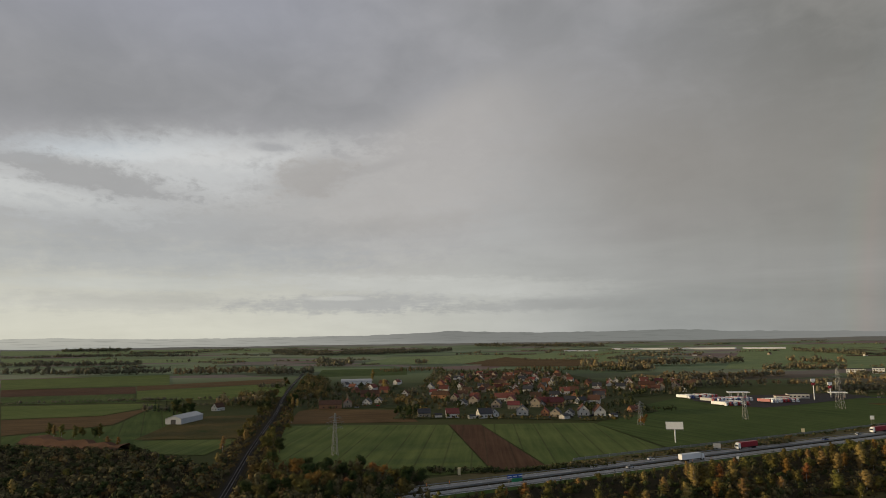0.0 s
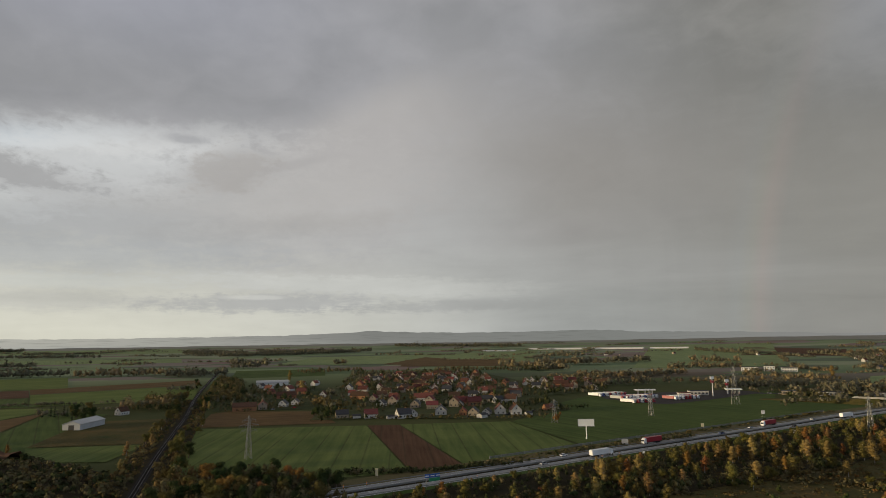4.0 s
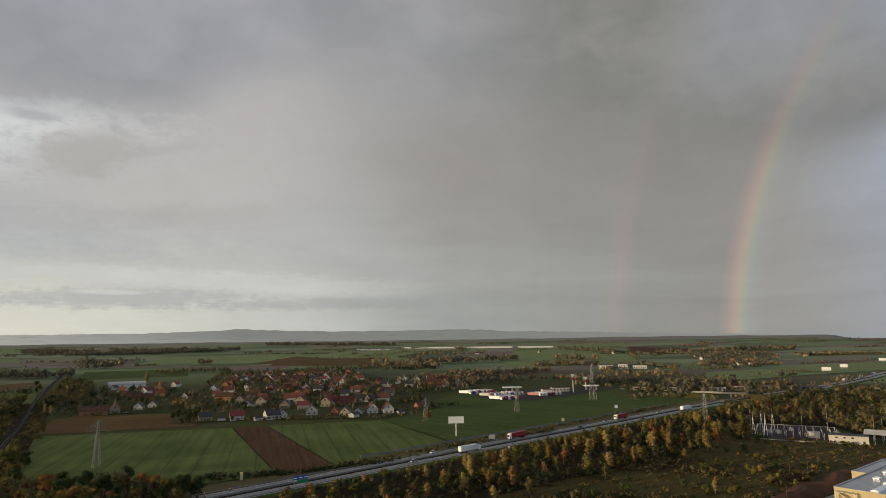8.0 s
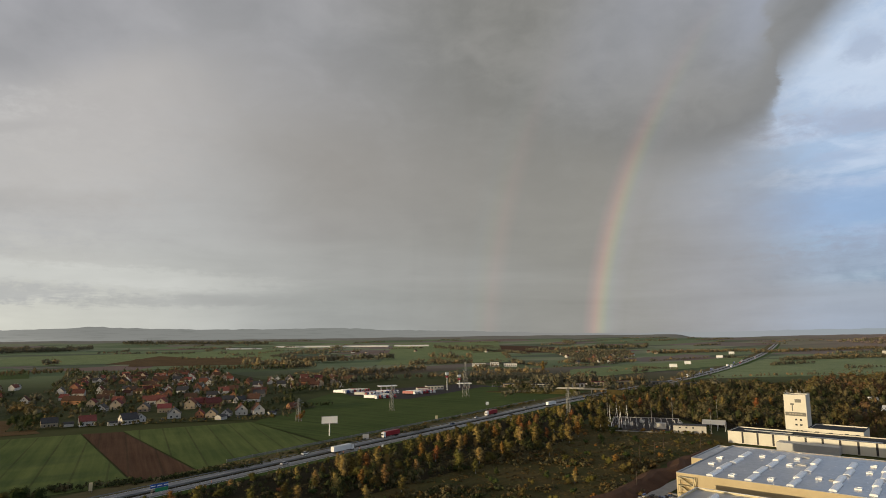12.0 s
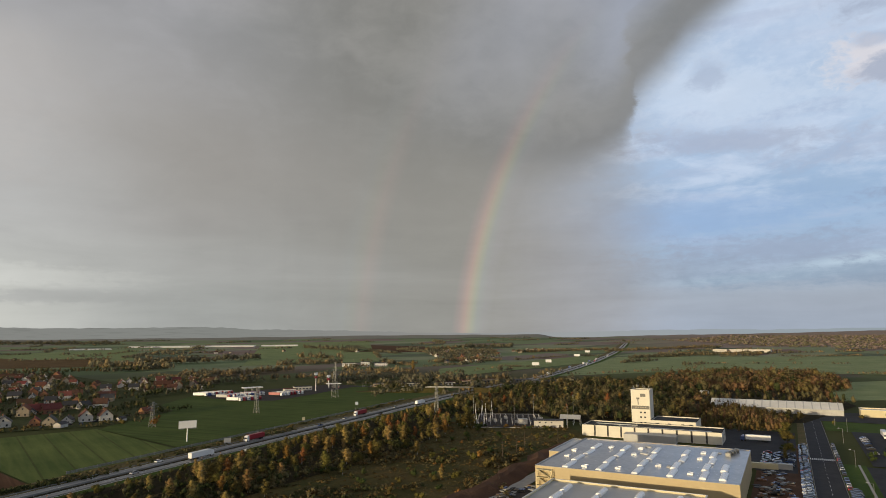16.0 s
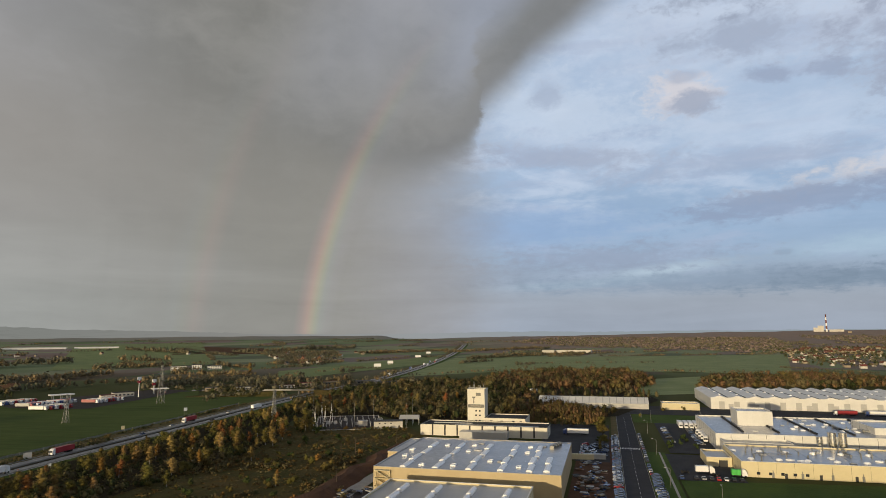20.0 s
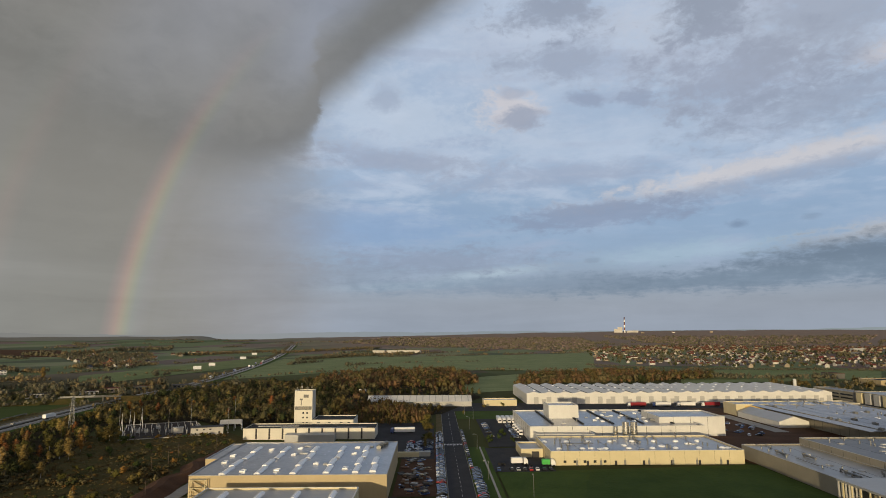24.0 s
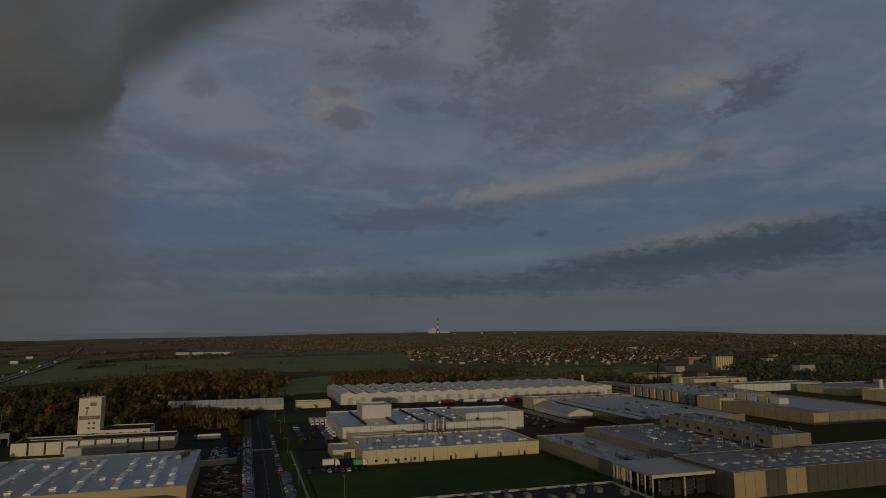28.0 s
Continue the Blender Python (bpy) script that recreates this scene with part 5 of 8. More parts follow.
def woods(name, polys, gap, mats, h0, h1, label, seed, quads=34, keep=None, limit=4000, wide=0.62, cap=None):
    """A far wood: one mesh of many leafy crowns."""
    rr = np.random.RandomState(seed)
    py = random.Random(seed)
    pts = []
    for poly in polys:
        area = abs(sum(a[0] * b[1] - b[0] * a[1] for a, b in zip(poly, poly[1:] + poly[:1]))) / 2
        pts += scatter(poly, min(limit, int(area / (gap * gap) * 0.95)), gap * 0.5, py, keep)
    groups = [[] for _ in mats]
    for p in pts:
        k = 0.5 + 0.5 * noise.noise((p[0] * 0.02, p[1] * 0.02, seed)) + py.uniform(-.28, .28)
        groups[min(len(mats) - 1, max(0, int(k * len(mats))))].append(p)
    for mt, group in zip(mats, groups):
        if not group:
            continue
        verts, faces, base = [], [], 0
        nr, nk = 3, 5
        ring = np.array([(a * nk + b, (a + 1) * nk + b, (a + 1) * nk + (b + 1) % nk, a * nk + (b + 1) % nk) for a in range(nr) for b in range(nk)])
        for x, y in group:
            h = py.uniform(h0, h1) * (1.0 if py.random() < .6 else py.uniform(.5, 1.3)) * (1.0 + .45 * noise.noise((x * .025, y * .025, seed + 9)))
            if cap:
                h = min(h, cap(x, y))
            w = h * py.uniform(wide * .62, wide * 1.2)
            f1, f2, f3 = py.uniform(0, 6.3), py.uniform(0, 6.3), py.uniform(0, 6.3)
            lump = lambda a, z: 1 + .14 * np.sin(2 * a + f1) + .16 * np.sin(3 * a + f2 + 4 * z) + .12 * np.sin(5 * z + f3 + a)
            z0 = lift(x, y)
            d = rr.normal(size=(quads, 3))
            d /= np.linalg.norm(d, axis=1)[:, None]
            q = rr.uniform(0.5, 1.12, quads) * lump(np.arctan2(d[:, 1], d[:, 0]), d[:, 2])
            c = d * q[:, None] * np.array([w * .5, w * .5, h * .43])
            c[:, :2] *= (1.0 - 0.28 * (c[:, 2:3] / (h * .43)))
            c += np.array([x, y, z0 + h * .54])
            n = d + rr.uniform(-.6, .6, (quads, 3)) + np.array([0, 0, .25])
            n /= np.linalg.norm(n, axis=1)[:, None]
            a = np.cross(n, rr.normal(size=(quads, 3)))
            a /= np.linalg.norm(a, axis=1)[:, None]
            b = np.cross(n, a)
            k = w * rr.uniform(.05, .115, quads)[:, None] * (1.0 if quads > 30 else 1.6)
            verts.append(np.stack([c - a * k, c - b * k * .8, c + a * k, c + b * k * .9 + n * k * .3], 1).reshape(-1, 3))
            faces.append(base + np.arange(quads * 4).reshape(-1, 4))
            base += quads * 4
            # a soft heart, so that the crown is dense
            tt = np.pi * np.arange(nr + 1) / nr
            aa = 2 * np.pi * np.arange(nk) / nk + f1
            g = rr.uniform(.42, .66, (nr + 1, nk)) * lump(aa[None] + 0 * tt[:, None], np.cos(tt)[:, None]) * (1.0 if quads > 12 else 1.3)
            taper = 1.0 - 0.25 * np.cos(tt)[:, None]
            gx = g * np.sin(tt)[:, None] * np.cos(aa)[None] * w * .5 * taper + x
            gy = g * np.sin(tt)[:, None] * np.sin(aa)[None] * w * .5 * taper + y
            gz = g * np.cos(tt)[:, None] * h * .46 + z0 + h * .52 + 0 * gx
            verts.append(np.stack([gx, gy, gz], 2).reshape(-1, 3))
            faces.append(base + ring)
            base += (nr + 1) * nk
        V = np.concatenate(verts)
        Q = np.concatenate(faces)
        cnt = len(Q)
        me = bpy.data.meshes.new(name)
        me.vertices.add(len(V))
        me.vertices.foreach_set("co", V.ravel())
        me.loops.add(cnt * 4)
        me.loops.foreach_set("vertex_index", Q.ravel().astype(np.int32))
        me.polygons.add(cnt)
        me.polygons.foreach_set("loop_start", np.arange(0, cnt * 4, 4, dtype=np.int32))
        me.polygons.foreach_set("use_smooth", np.ones(cnt, dtype=bool))
        me.update(calc_edges=True)
        me.materials.append(M[mt])
        tagged(new(name, me), label, "trees", kind="stuff")


# thicket and birches between the motorway and the waste ground
THICKET = [(-40, 248), (60, 290), (160, 334), (290, 387), (395, 430), (408, 392), (345, 350), (318, 325), (278, 297), (222, 268), (165, 258), (95, 236), (40, 215)]
patch("thicket_floor", THICKET, "leaf_litter", .04, "dark ground under the thicket", category="ground")
near_road = [q[0] for q in mw if -80 < q[0].x < 480]


def sightline_height(x, y):
    """Trees stand lower towards the motorway, so that the camera sees the road over them."""
    d = min(math.hypot(x - p.x, y - p.y) for p in near_road)
    return max(.5, .5 + .29 * (d - 11))


rr = random.Random(11)
for x, y in scatter(THICKET + [], 185, 5.0, rr, lambda x, y: sightline_height(x, y) > 3.2):
    key = rr.choice(["birch_gold", "birch_rust", "birch_olive", "birch_olive", "broad_olive", "birch_gold", "birch_olive"])
    plant(key, x, y, min(sightline_height(x, y) / 10 * rr.uniform(.8, 1.15), rr.uniform(.45, .7) if key == "broad_olive" else rr.uniform(.6, 1.1)), rr)
woods("thicket", [THICKET], 4.8, ["green_stuff", "wood_stuff", "green_stuff", "green_stuff", "wood_stuff"], 1.6, 5.0, "dense thicket of young trees beside the motorway", 33, 44, wide=.95, cap=sightline_height)
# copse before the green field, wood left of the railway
patch("copse_floor", [(-76, 245), (-86, 342), (-30, 338), (2, 312), (8, 245)], "leaf_litter", .04, "dark ground under the copse", category="ground")
patch("wood_floor", [(-310, 430), (-165, 405), (-95, 335), (-90, 240), (-300, 240)], "leaf_litter", .04, "dark ground under the trees", category="ground")
grove([(-74, 262), (-84, 338), (-30, 336), (0, 312), (4, 262)], 42, 6.5, ["broad_green", "broad_olive", "broad_green", "broad_olive", "broad_green", "broad_rust"], .6, .85, 3)
for x, y, q in ((-152, 232, .9), (-140, 240, .8), (-176, 250, .9), (-128, 262, .7), (-196, 262, .8)):
    plant("birch_olive", x, y, q, rr)
grove([(-300, 425), (-165, 400), (-96, 330), (-92, 262), (-280, 262)], 34, 11.0, ["broad_olive", "broad_green", "birch_olive", "birch_gold"], .4, .62, 4)
WASTE = [(60, 258), (160, 300), (330, 335), (362, 262), (340, 232), (262, 217), (215, 185), (190, 160), (120, 150), (50, 210)]
def thick(x, y):
    return noise.noise((x * .022, y * .022, 5)) > -.05


grove(WASTE, 130, 4.0, ["bush_olive", "bush_green", "bush_rust", "bush_green", "bush_olive"], .5, 1.25, 6, thick)
for x, y, key, q in ((232, 262, "birch_gold", .85), (285, 275, "broad_green", .45), (300, 262, "broad_green", .5), (240, 228, "bush_olive", 1.9), (250, 232, "bush_rust", 1.5), (236, 214, "bush_olive", 2.0), (200, 210, "birch_gold", .6), (205, 206, "bush_olive", 1.7), (262, 236, "bush_green", 1.4), (170, 228, "bush_green", 1.5), (150, 262, "birch_gold", .8), (175, 250, "birch_olive", .7), (190, 268, "birch_gold", .95), (210, 275, "birch_rust", .9), (246, 290, "birch_gold", 1.1), (268, 285, "birch_gold", 1.2), (130, 240, "birch_olive", .7), (110, 232, "birch_gold", .75), (290, 300, "birch_rust", 1.0), (310, 290, "broad_green", .5), (322, 300, "bush_green", 1.8), (228, 246, "broad_olive", .4), (212, 222, "birch_rust", .45)):
    plant(key, x, y, q, rr)
# trees along the railway
rr = random.Random(21)
for k in range(90):
    q, n, d = rr.choice([q for q in rw if 330 < q[0].length < 1100])
    side = rr.choice((-1, 1))
    p = q + n * side * rr.uniform(7, 18)
    plant(rr.choice(["broad_olive", "broad_green", "broad_olive", "bush_olive", "birch_olive", "birch_gold", "bush_green"]), p.x, p.y, rr.uniform(.5, .95), rr)
patch("forest_floor", [(366, 372), (414, 318), (396, 290), (396, 250), (428, 225), (500, 150), (640, 150), (720, 190), (1000, 260), (1010, 400), (830, 430), (766, 479), (640, 500), (485, 450), (430, 440)], "leaf_litter", .06, "dark ground under the wood", 6, category="ground")
def off_lane(x, y):
    """Trees keep clear of the lane that runs through the wood behind the shed."""
    return abs((x - 665) * .679 + (y - 286) * .734) > 11


woods("wood", [[(370, 368), (414, 322), (398, 290), (398, 258), (425, 236), (470, 246), (560, 285), (650, 375), (766, 479), (640, 500), (485, 450), (440, 440)], [(560, 285), (640, 280), (800, 420), (700, 440)]], 7.0, ["green_stuff", "wood_stuff", "wood_stuff", "green_stuff", "wood_stuff", "scrub_stuff", "gold_stuff"], 4.5, 9.5, "mixed autumn wood of green, rust and gold crowns", 1, 64, keep=off_lane, wide=.9)
woods("wood", [[(425, 238), (505, 215), (560, 240), (562, 285), (470, 248)], [(505, 150), (560, 190), (558, 240), (520, 200)]], 7.0, ["green_stuff", "wood_stuff", "scrub_stuff", "rust_stuff"], 4.5, 9, "mixed dark wood behind the cream tower", 51, 56, wide=.9)
woods("plantation", [[(414, 205), (552, 236), (505, 155), (440, 146), (420, 165)]], 4.0, ["brush_stuff", "scrub_stuff", "rust_stuff", "scrub_stuff", "gold_stuff"], 6.0, 8.5, "dense young plantation of orange and olive trees", 2, 46, wide=0.5)
woods("wood", [[(640, 345), (700, 200), (800, 190), (1000, 260), (1010, 400), (830, 430)], [(770, 140), (860, 0), (960, -110), (1040, -120), (1060, 60), (900, 150)]], 9.0, ["green_stuff", "wood_stuff", "rust_stuff", "scrub_stuff", "rust_stuff"], 8, 13.5, "rust-brown autumn wood behind the estate", 3, 56, keep=off_lane, wide=.9)
grove([(400, 262), (412, 318), (372, 362), (440, 430), (560, 440), (560, 330), (470, 262)], 30, 12.0, ["birch_gold", "birch_olive", "birch_rust", "birch_olive"], .8, 1.2, 71)
BELTS = []
BELTS += [
    ([(-964, 1516), (-717, 1405), (-543, 1420)], 22.2, 45, "dark"),
    ([(-510, 1366), (-408, 1379), (-285, 1362)], 22.0, 40, "gold"),
    ([(-1236, 1942), (-1034, 1926), (-828, 1943)], 14.0, 40, "dark"),
    ([(-1530, 2737), (-1292, 2751), (-928, 2726)], 13.7, 40, "dark"),
    ([(-1867, 3412), (-1570, 3533)], 28.1, 90, "dark"),
    ([(-1398, 3146), (-1131, 3238)], 12.5, 40, "dark"),
    ([(-694, 3054), (-493, 3138)], 14.3, 40, "dark"),
    ([(-462, 2646), (-138, 2715), (170, 3024)], 22.9, 90, "dark"),
]
BELTS += [
    ([(-254, 1622), (-188, 1663)], 18.0, 40, "dark"),
    ([(-148, 1718), (-101, 1736)], 11.0, 25, "dark"),
    ([(-4, 1735), (35, 1757)], 17.4, 25, "gold"),
    ([(-352, 756), (-295, 759)], 6.7, 12, "dark"),
    ([(-467, 739), (-421, 743)], 3.9, 8, "dark"),
    ([(-425, 750), (-224, 758)], 2.3, 6, "dark"),
    ([(-264, 632), (-240, 633)], 12.4, 14, "dark"),
    ([(-211, 685), (-161, 688)], 11.6, 20, "gold"),
]
BELTS += [
    ([(-251, 675), (-214, 686)], 4.6, 10, "dark"),
    ([(353, 1351), (426, 1335)], 14.0, 30, "gold"),
    ([(470, 1473), (564, 1448), (645, 1430)], 28.2, 50, "gold"),
    ([(686, 1520), (786, 1493)], 13.7, 40, "dark"),
    ([(343, 1223), (455, 1234)], 9.4, 25, "dark"),
    ([(381, 980), (468, 950), (597, 1010)], 12.9, 35, "gold"),
    ([(663, 1187), (805, 1157)], 12.6, 35, "gold"),
    ([(1374, 2249), (1333, 1962), (1272, 1736)], 26.0, 60, "dark"),
]
BELTS += [
    ([(1362, 1859), (1305, 1644)], 8.0, 30, "dark"),
    ([(1431, 1722), (1489, 1665)], 22.3, 50, "dark"),
    ([(1469, 1619), (1648, 1647)], 28.7, 60, "mixed"),
    ([(1721, 1719), (1943, 1621)], 22.5, 70, "dark"),
    ([(848, 1071), (839, 955)], 10.8, 30, "mixed"),
    ([(634, 913), (660, 848), (687, 773)], 8.8, 25, "mixed"),
    ([(866, 1434), (955, 1372)], 18.2, 40, "gold"),
    ([(510, 647), (539, 616), (611, 600)], 9.8, 25, "dark"),
]
BELTS += [
    ([(802, 699), (844, 704)], 7.8, 25, "dark"),
    ([(959, 1030), (1085, 1005), (1090, 947)], 11.8, 40, "mixed"),
    ([(357, 1039), (409, 923)], 6.7, 25, "mixed"),
    ([(930, 812), (946, 725)], 4.4, 15, "dark"),
    ([(1373, 785), (1751, 745)], 12.6, 60, "dark"),
    ([(1759, 1089), (2310, 980)], 12.5, 80, "mixed"),
    ([(1171, 694), (1323, 684)], 7.8, 25, "dark"),
    ([(1159, 548), (1217, 530)], 9.5, 20, "dark"),
]
BELTS += [
    ([(1563, 808), (1811, 632)], 10.0, 60, "mixed"),
    ([(1540, 1269), (1908, 1167)], 11.5, 80, "mixed"),
    ([(1423, 951), (1486, 916)], 7.8, 20, "dark"),
    ([(1456, 462), (1886, 527)], 4.7, 10, "dark"),
    ([(1318, 90), (1200, -55)], 5.7, 14, "dark"),
    ([(955, -10), (976, -264)], 10.7, 30, "dark"),
    ([(1204, -96), (1229, -459)], 4.6, 20, "dark"),
]
BELTS += [
    ([(-315, 1277), (-267, 1281), (-213, 1318)], 14.0, 60, "dark"),
    ([(-674, 3016), (-365, 2757)], 16.0, 200, "dark"),
    ([(-336, 2927), (102, 2827)], 16.0, 200, "dark"),
    ([(-285, 1831), (-182, 1770)], 15.0, 60, "dark"),
    ([(344, 3696), (990, 3293)], 16.0, 60, "dark"),
    ([(-228, 928), (-193, 935)], 9.0, 30, "dark"),
    ([(454, 1183), (407, 1355), (393, 1497)], 14.0, 50, "gold"),
]
BELTS += [
    ([(425, 557), (456, 540), (481, 518), (492, 497)], 5.0, 9, "dark"),
    ([(540, 640), (600, 600), (660, 560)], 10.0, 30, "mixed"),
    ([(440, 690), (560, 700), (640, 650)], 8.0, 18, "dark"),
    ([(330, 800), (480, 820), (620, 780)], 7.0, 14, "mixed"),
    ([(640, 470), (740, 560), (860, 640)], 9.0, 20, "dark"),
    ([(497, 487), (570, 505), (659, 532), (788, 582)], 12.0, 14, "mixed"),
]
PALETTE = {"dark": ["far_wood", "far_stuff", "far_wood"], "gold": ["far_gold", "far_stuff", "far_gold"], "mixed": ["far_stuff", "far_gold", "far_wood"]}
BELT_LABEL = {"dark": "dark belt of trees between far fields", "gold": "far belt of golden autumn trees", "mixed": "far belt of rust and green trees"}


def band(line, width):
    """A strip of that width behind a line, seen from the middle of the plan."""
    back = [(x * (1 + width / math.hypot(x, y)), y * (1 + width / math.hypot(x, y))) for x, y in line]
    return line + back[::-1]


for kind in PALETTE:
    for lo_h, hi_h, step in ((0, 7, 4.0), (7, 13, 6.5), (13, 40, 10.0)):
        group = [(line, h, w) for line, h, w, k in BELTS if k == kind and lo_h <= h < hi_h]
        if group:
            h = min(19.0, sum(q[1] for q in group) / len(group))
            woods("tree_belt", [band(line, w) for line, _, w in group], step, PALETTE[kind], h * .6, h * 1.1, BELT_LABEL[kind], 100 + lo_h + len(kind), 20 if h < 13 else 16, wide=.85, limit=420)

woods("verge_hedge", [band([(4, 322), (26, 317), (56, 318), (92, 326)], 6), band([(92, 327), (120, 341), (150, 357), (230, 384)], 3)], 1.9, ["green_stuff", "wood_stuff"], 1.6, 3.0, "low dark hedge along the motorway verge", 91, 22, wide=1.1)
woods("wood", [[(-300, 430), (-165, 402), (-98, 330), (-92, 250), (-290, 250)]], 4.3, ["brush_stuff", "wood_stuff", "green_stuff", "wood_stuff", "brush_stuff"], 1.8, 4.6, "dense dark brown thicket beside the railway", 31, 26, wide=1.3)
woods("wood", [[(-74, 255), (-84, 336), (-30, 332), (0, 308), (6, 255)]], 5.0, ["green_stuff", "wood_stuff", "brush_stuff"], 4, 7, "dense dark copse before the green field", 32, 54, wide=.8)
# ---- houses ----


def far_house(name, w, l, hw, pitch, wall, roof, label):
    """A house too far off for parts: walls and roof in one mesh of two materials."""
    hr = w / 2 * math.tan(radians(pitch))
    a, b = l / 2, w / 2
    s = Shape().add([(-a, -b, 0), (a, -b, 0), (a, b, 0), (-a, b, 0), (-a, -b, hw), (a, -b, hw), (a, b, hw), (-a, b, hw), (-a, 0, hw + hr), (a, 0, hw + hr)], [(0, 1, 5, 4), (2, 3, 7, 6), (1, 2, 6, 9, 5), (3, 0, 4, 8, 7)])
    for sg in (1, -1):
        ring = [(sg * (b + .5), hw - .4), (0, hw + hr), (0, hw + hr + .25), (sg * (b + .5), hw - .15)]
        s.extrude_x(ring if sg < 0 else ring[::-1], -a - .4, a + .4)
    s.box(a * .3, a * .3 + .8, .3, 1.1, hw + hr * .6, hw + hr + 1)
    me = s.mesh(name, wall)
    me.materials.append(M[roof])
    for i, p in enumerate(me.polygons):
        p.material_index = 1 if 4 <= i < 16 else 0
    return tagged(new(name, me), label, "house")


def house(kind, w, l, hw, pitch, wall, roof, label, detail=True, category="house"):
    """A gabled house along x with roof slabs, chimney, door and windows."""
    root = thing(kind, pose(0, 0, 0), label, category)
    hr = w / 2 * math.tan(radians(pitch))
    a, b = l / 2, w / 2
    s = Shape().add([(-a, -b, 0), (a, -b, 0), (a, b, 0), (-a, b, 0), (-a, -b, hw), (a, -b, hw), (a, b, hw), (-a, b, hw), (-a, 0, hw + hr), (a, 0, hw + hr)],
                    [(0, 1, 5, 4), (2, 3, 7, 6), (1, 2, 6, 9, 5), (3, 0, 4, 8, 7), (4, 5, 9, 8), (6, 7, 8, 9), (3, 2, 1, 0)])
    body = part("wall", s, wall, root)
    o, t = 0.5, 0.22
    dz = o * math.tan(radians(pitch))
    for sgn in (1, -1):
        ring = [(sgn * (b + o), hw - dz), (0, hw + hr), (0, hw + hr + t), (sgn * (b + o), hw - dz + t)]
        slab = part("roof", Shape().extrude_x(ring if sgn < 0 else ring[::-1], -a - 0.4, a + 0.4), roof, root)
    if detail:
        part("chimney", Shape().box(a * 0.3, a * 0.3 + 0.7, 0.3, 0.95, hw + hr * 0.6, hw + hr + 0.9).box(a * 0.3 - 0.08, a * 0.3 + 0.78, 0.22, 1.03, hw + hr + 0.9, hw + hr + 1.02), "brick_wall", slab)
        pane = Shape().box(-0.55, 0.55, -0.05, 0.05, 0, 1.3).mesh("window", "glass")
        for x in (-a * .6, -a * .1, a * .55):
            part("window", pane, "", body).matrix_basis = pose(x, -b - 0.02, 0.95)
        for y, z in ((-b * .45, 0.95), (b * .45, 0.95), (0, hw + 0.4)):
            part("window", pane, "", body).matrix_basis = pose(-a - 0.02, y, z, 0, 0, 90)
        part("door", Shape().box(a * .15, a * .15 + 1, -b - 0.06, -b + 0.04, 0, 2.05), "wood_door", body)
    return root


HOUSE = {}
PLOTS = []


def house_kind(key, *args, **kw):
    HOUSE[key] = [house(*args, **kw), False]


def build_house(key, x, y, turn, size=1.0, z=None):
    PLOTS.append((x, y))
    src, used = HOUSE[key]
    m = pose(x, y, lift(x, y) if z is None else z, 0, 0, turn)
    if used:
        ob = copy_thing(src, m)
    else:
        ob = src
        ob.matrix_basis = m
        HOUSE[key][1] = True
    ob.scale = (size * .92, size * .92, size * .92)
    return ob


house_kind("white_red", "house", 9, 12, 4.2, 42, "plaster_white", "roof_red", "white rendered village house with a red tiled roof")
house_kind("cream_red", "house", 9, 13, 5.0, 40, "plaster_cream", "roof_red", "cream rendered village house with a red tiled roof")
house_kind("brick_red", "house", 8, 13, 4.0, 42, "brick_wall", "roof_red", "brick village house with a red tiled roof")
house_kind("white_brown", "house", 9, 12, 4.2, 45, "plaster_white", "roof_brown", "white village house with a brown tiled roof")
house_kind("white_dark", "house", 9, 11, 3.6, 40, "plaster_white", "roof_dark", "white new house with a dark grey roof")
house_kind("cream_dark", "house", 9, 12, 4.0, 40, "plaster_cream", "roof_dark", "cream new house with a dark roof")
house_kind("barn_red", "barn", 10, 24, 4.5, 38, "brick_wall", "roof_brown", "long brick barn with a brown-red roof", category="barn")
house_kind("shed_white", "shed", 5, 7, 2.6, 25, "plaster_white", "roof_dark", "small white garden shed", detail=False, category="shed")

for key, x, y, turn, size in (
    ("barn_red", -86, 640, 5, 1.0), ("cream_red", -70, 650, 95, 1.0), ("white_dark", -52, 668, 80, 1.0), ("white_dark", -41, 688, 80, .9),
    ("barn_red", -56, 764, 5, 1.0), ("white_brown", -14, 767, 80, .9), ("cream_dark", 6, 556, 5, .95), ("white_red", 30, 547, 5, 1.0), ("shed_white", 18, 549, 5, 1.0),
    ("white_dark", 57, 541, 15, 1.15), ("white_dark", 65, 549, 105, .95), ("white_dark", 92, 556, 80, 1.2), ("shed_white", 46, 538, 20, .9), ("cream_red", 116, 619, 70, 1.15), ("brick_red", 124, 628, -15, 1.2), ("cream_red", 97, 655, 70, 1.0), ("brick_red", 136, 622, 10, 1.2), ("brick_red", 100, 690, -15, 1.1),
    ("brick_red", 110, 547, 75, .9), ("cream_dark", 118, 541, 70, 1.0), ("white_dark", 131, 545, 60, .8), ("shed_white", 121, 522, 40, 1.2), ("white_brown", 143, 546, 80, 1.1), ("shed_white", 163, 527, 15, .9),
    ("white_brown", 155, 540, 85, 1.1), ("white_dark", 166, 640, 30, 1.0), ("brick_red", 192, 560, 20, .8)):
    build_house(key, x, y, turn, size)
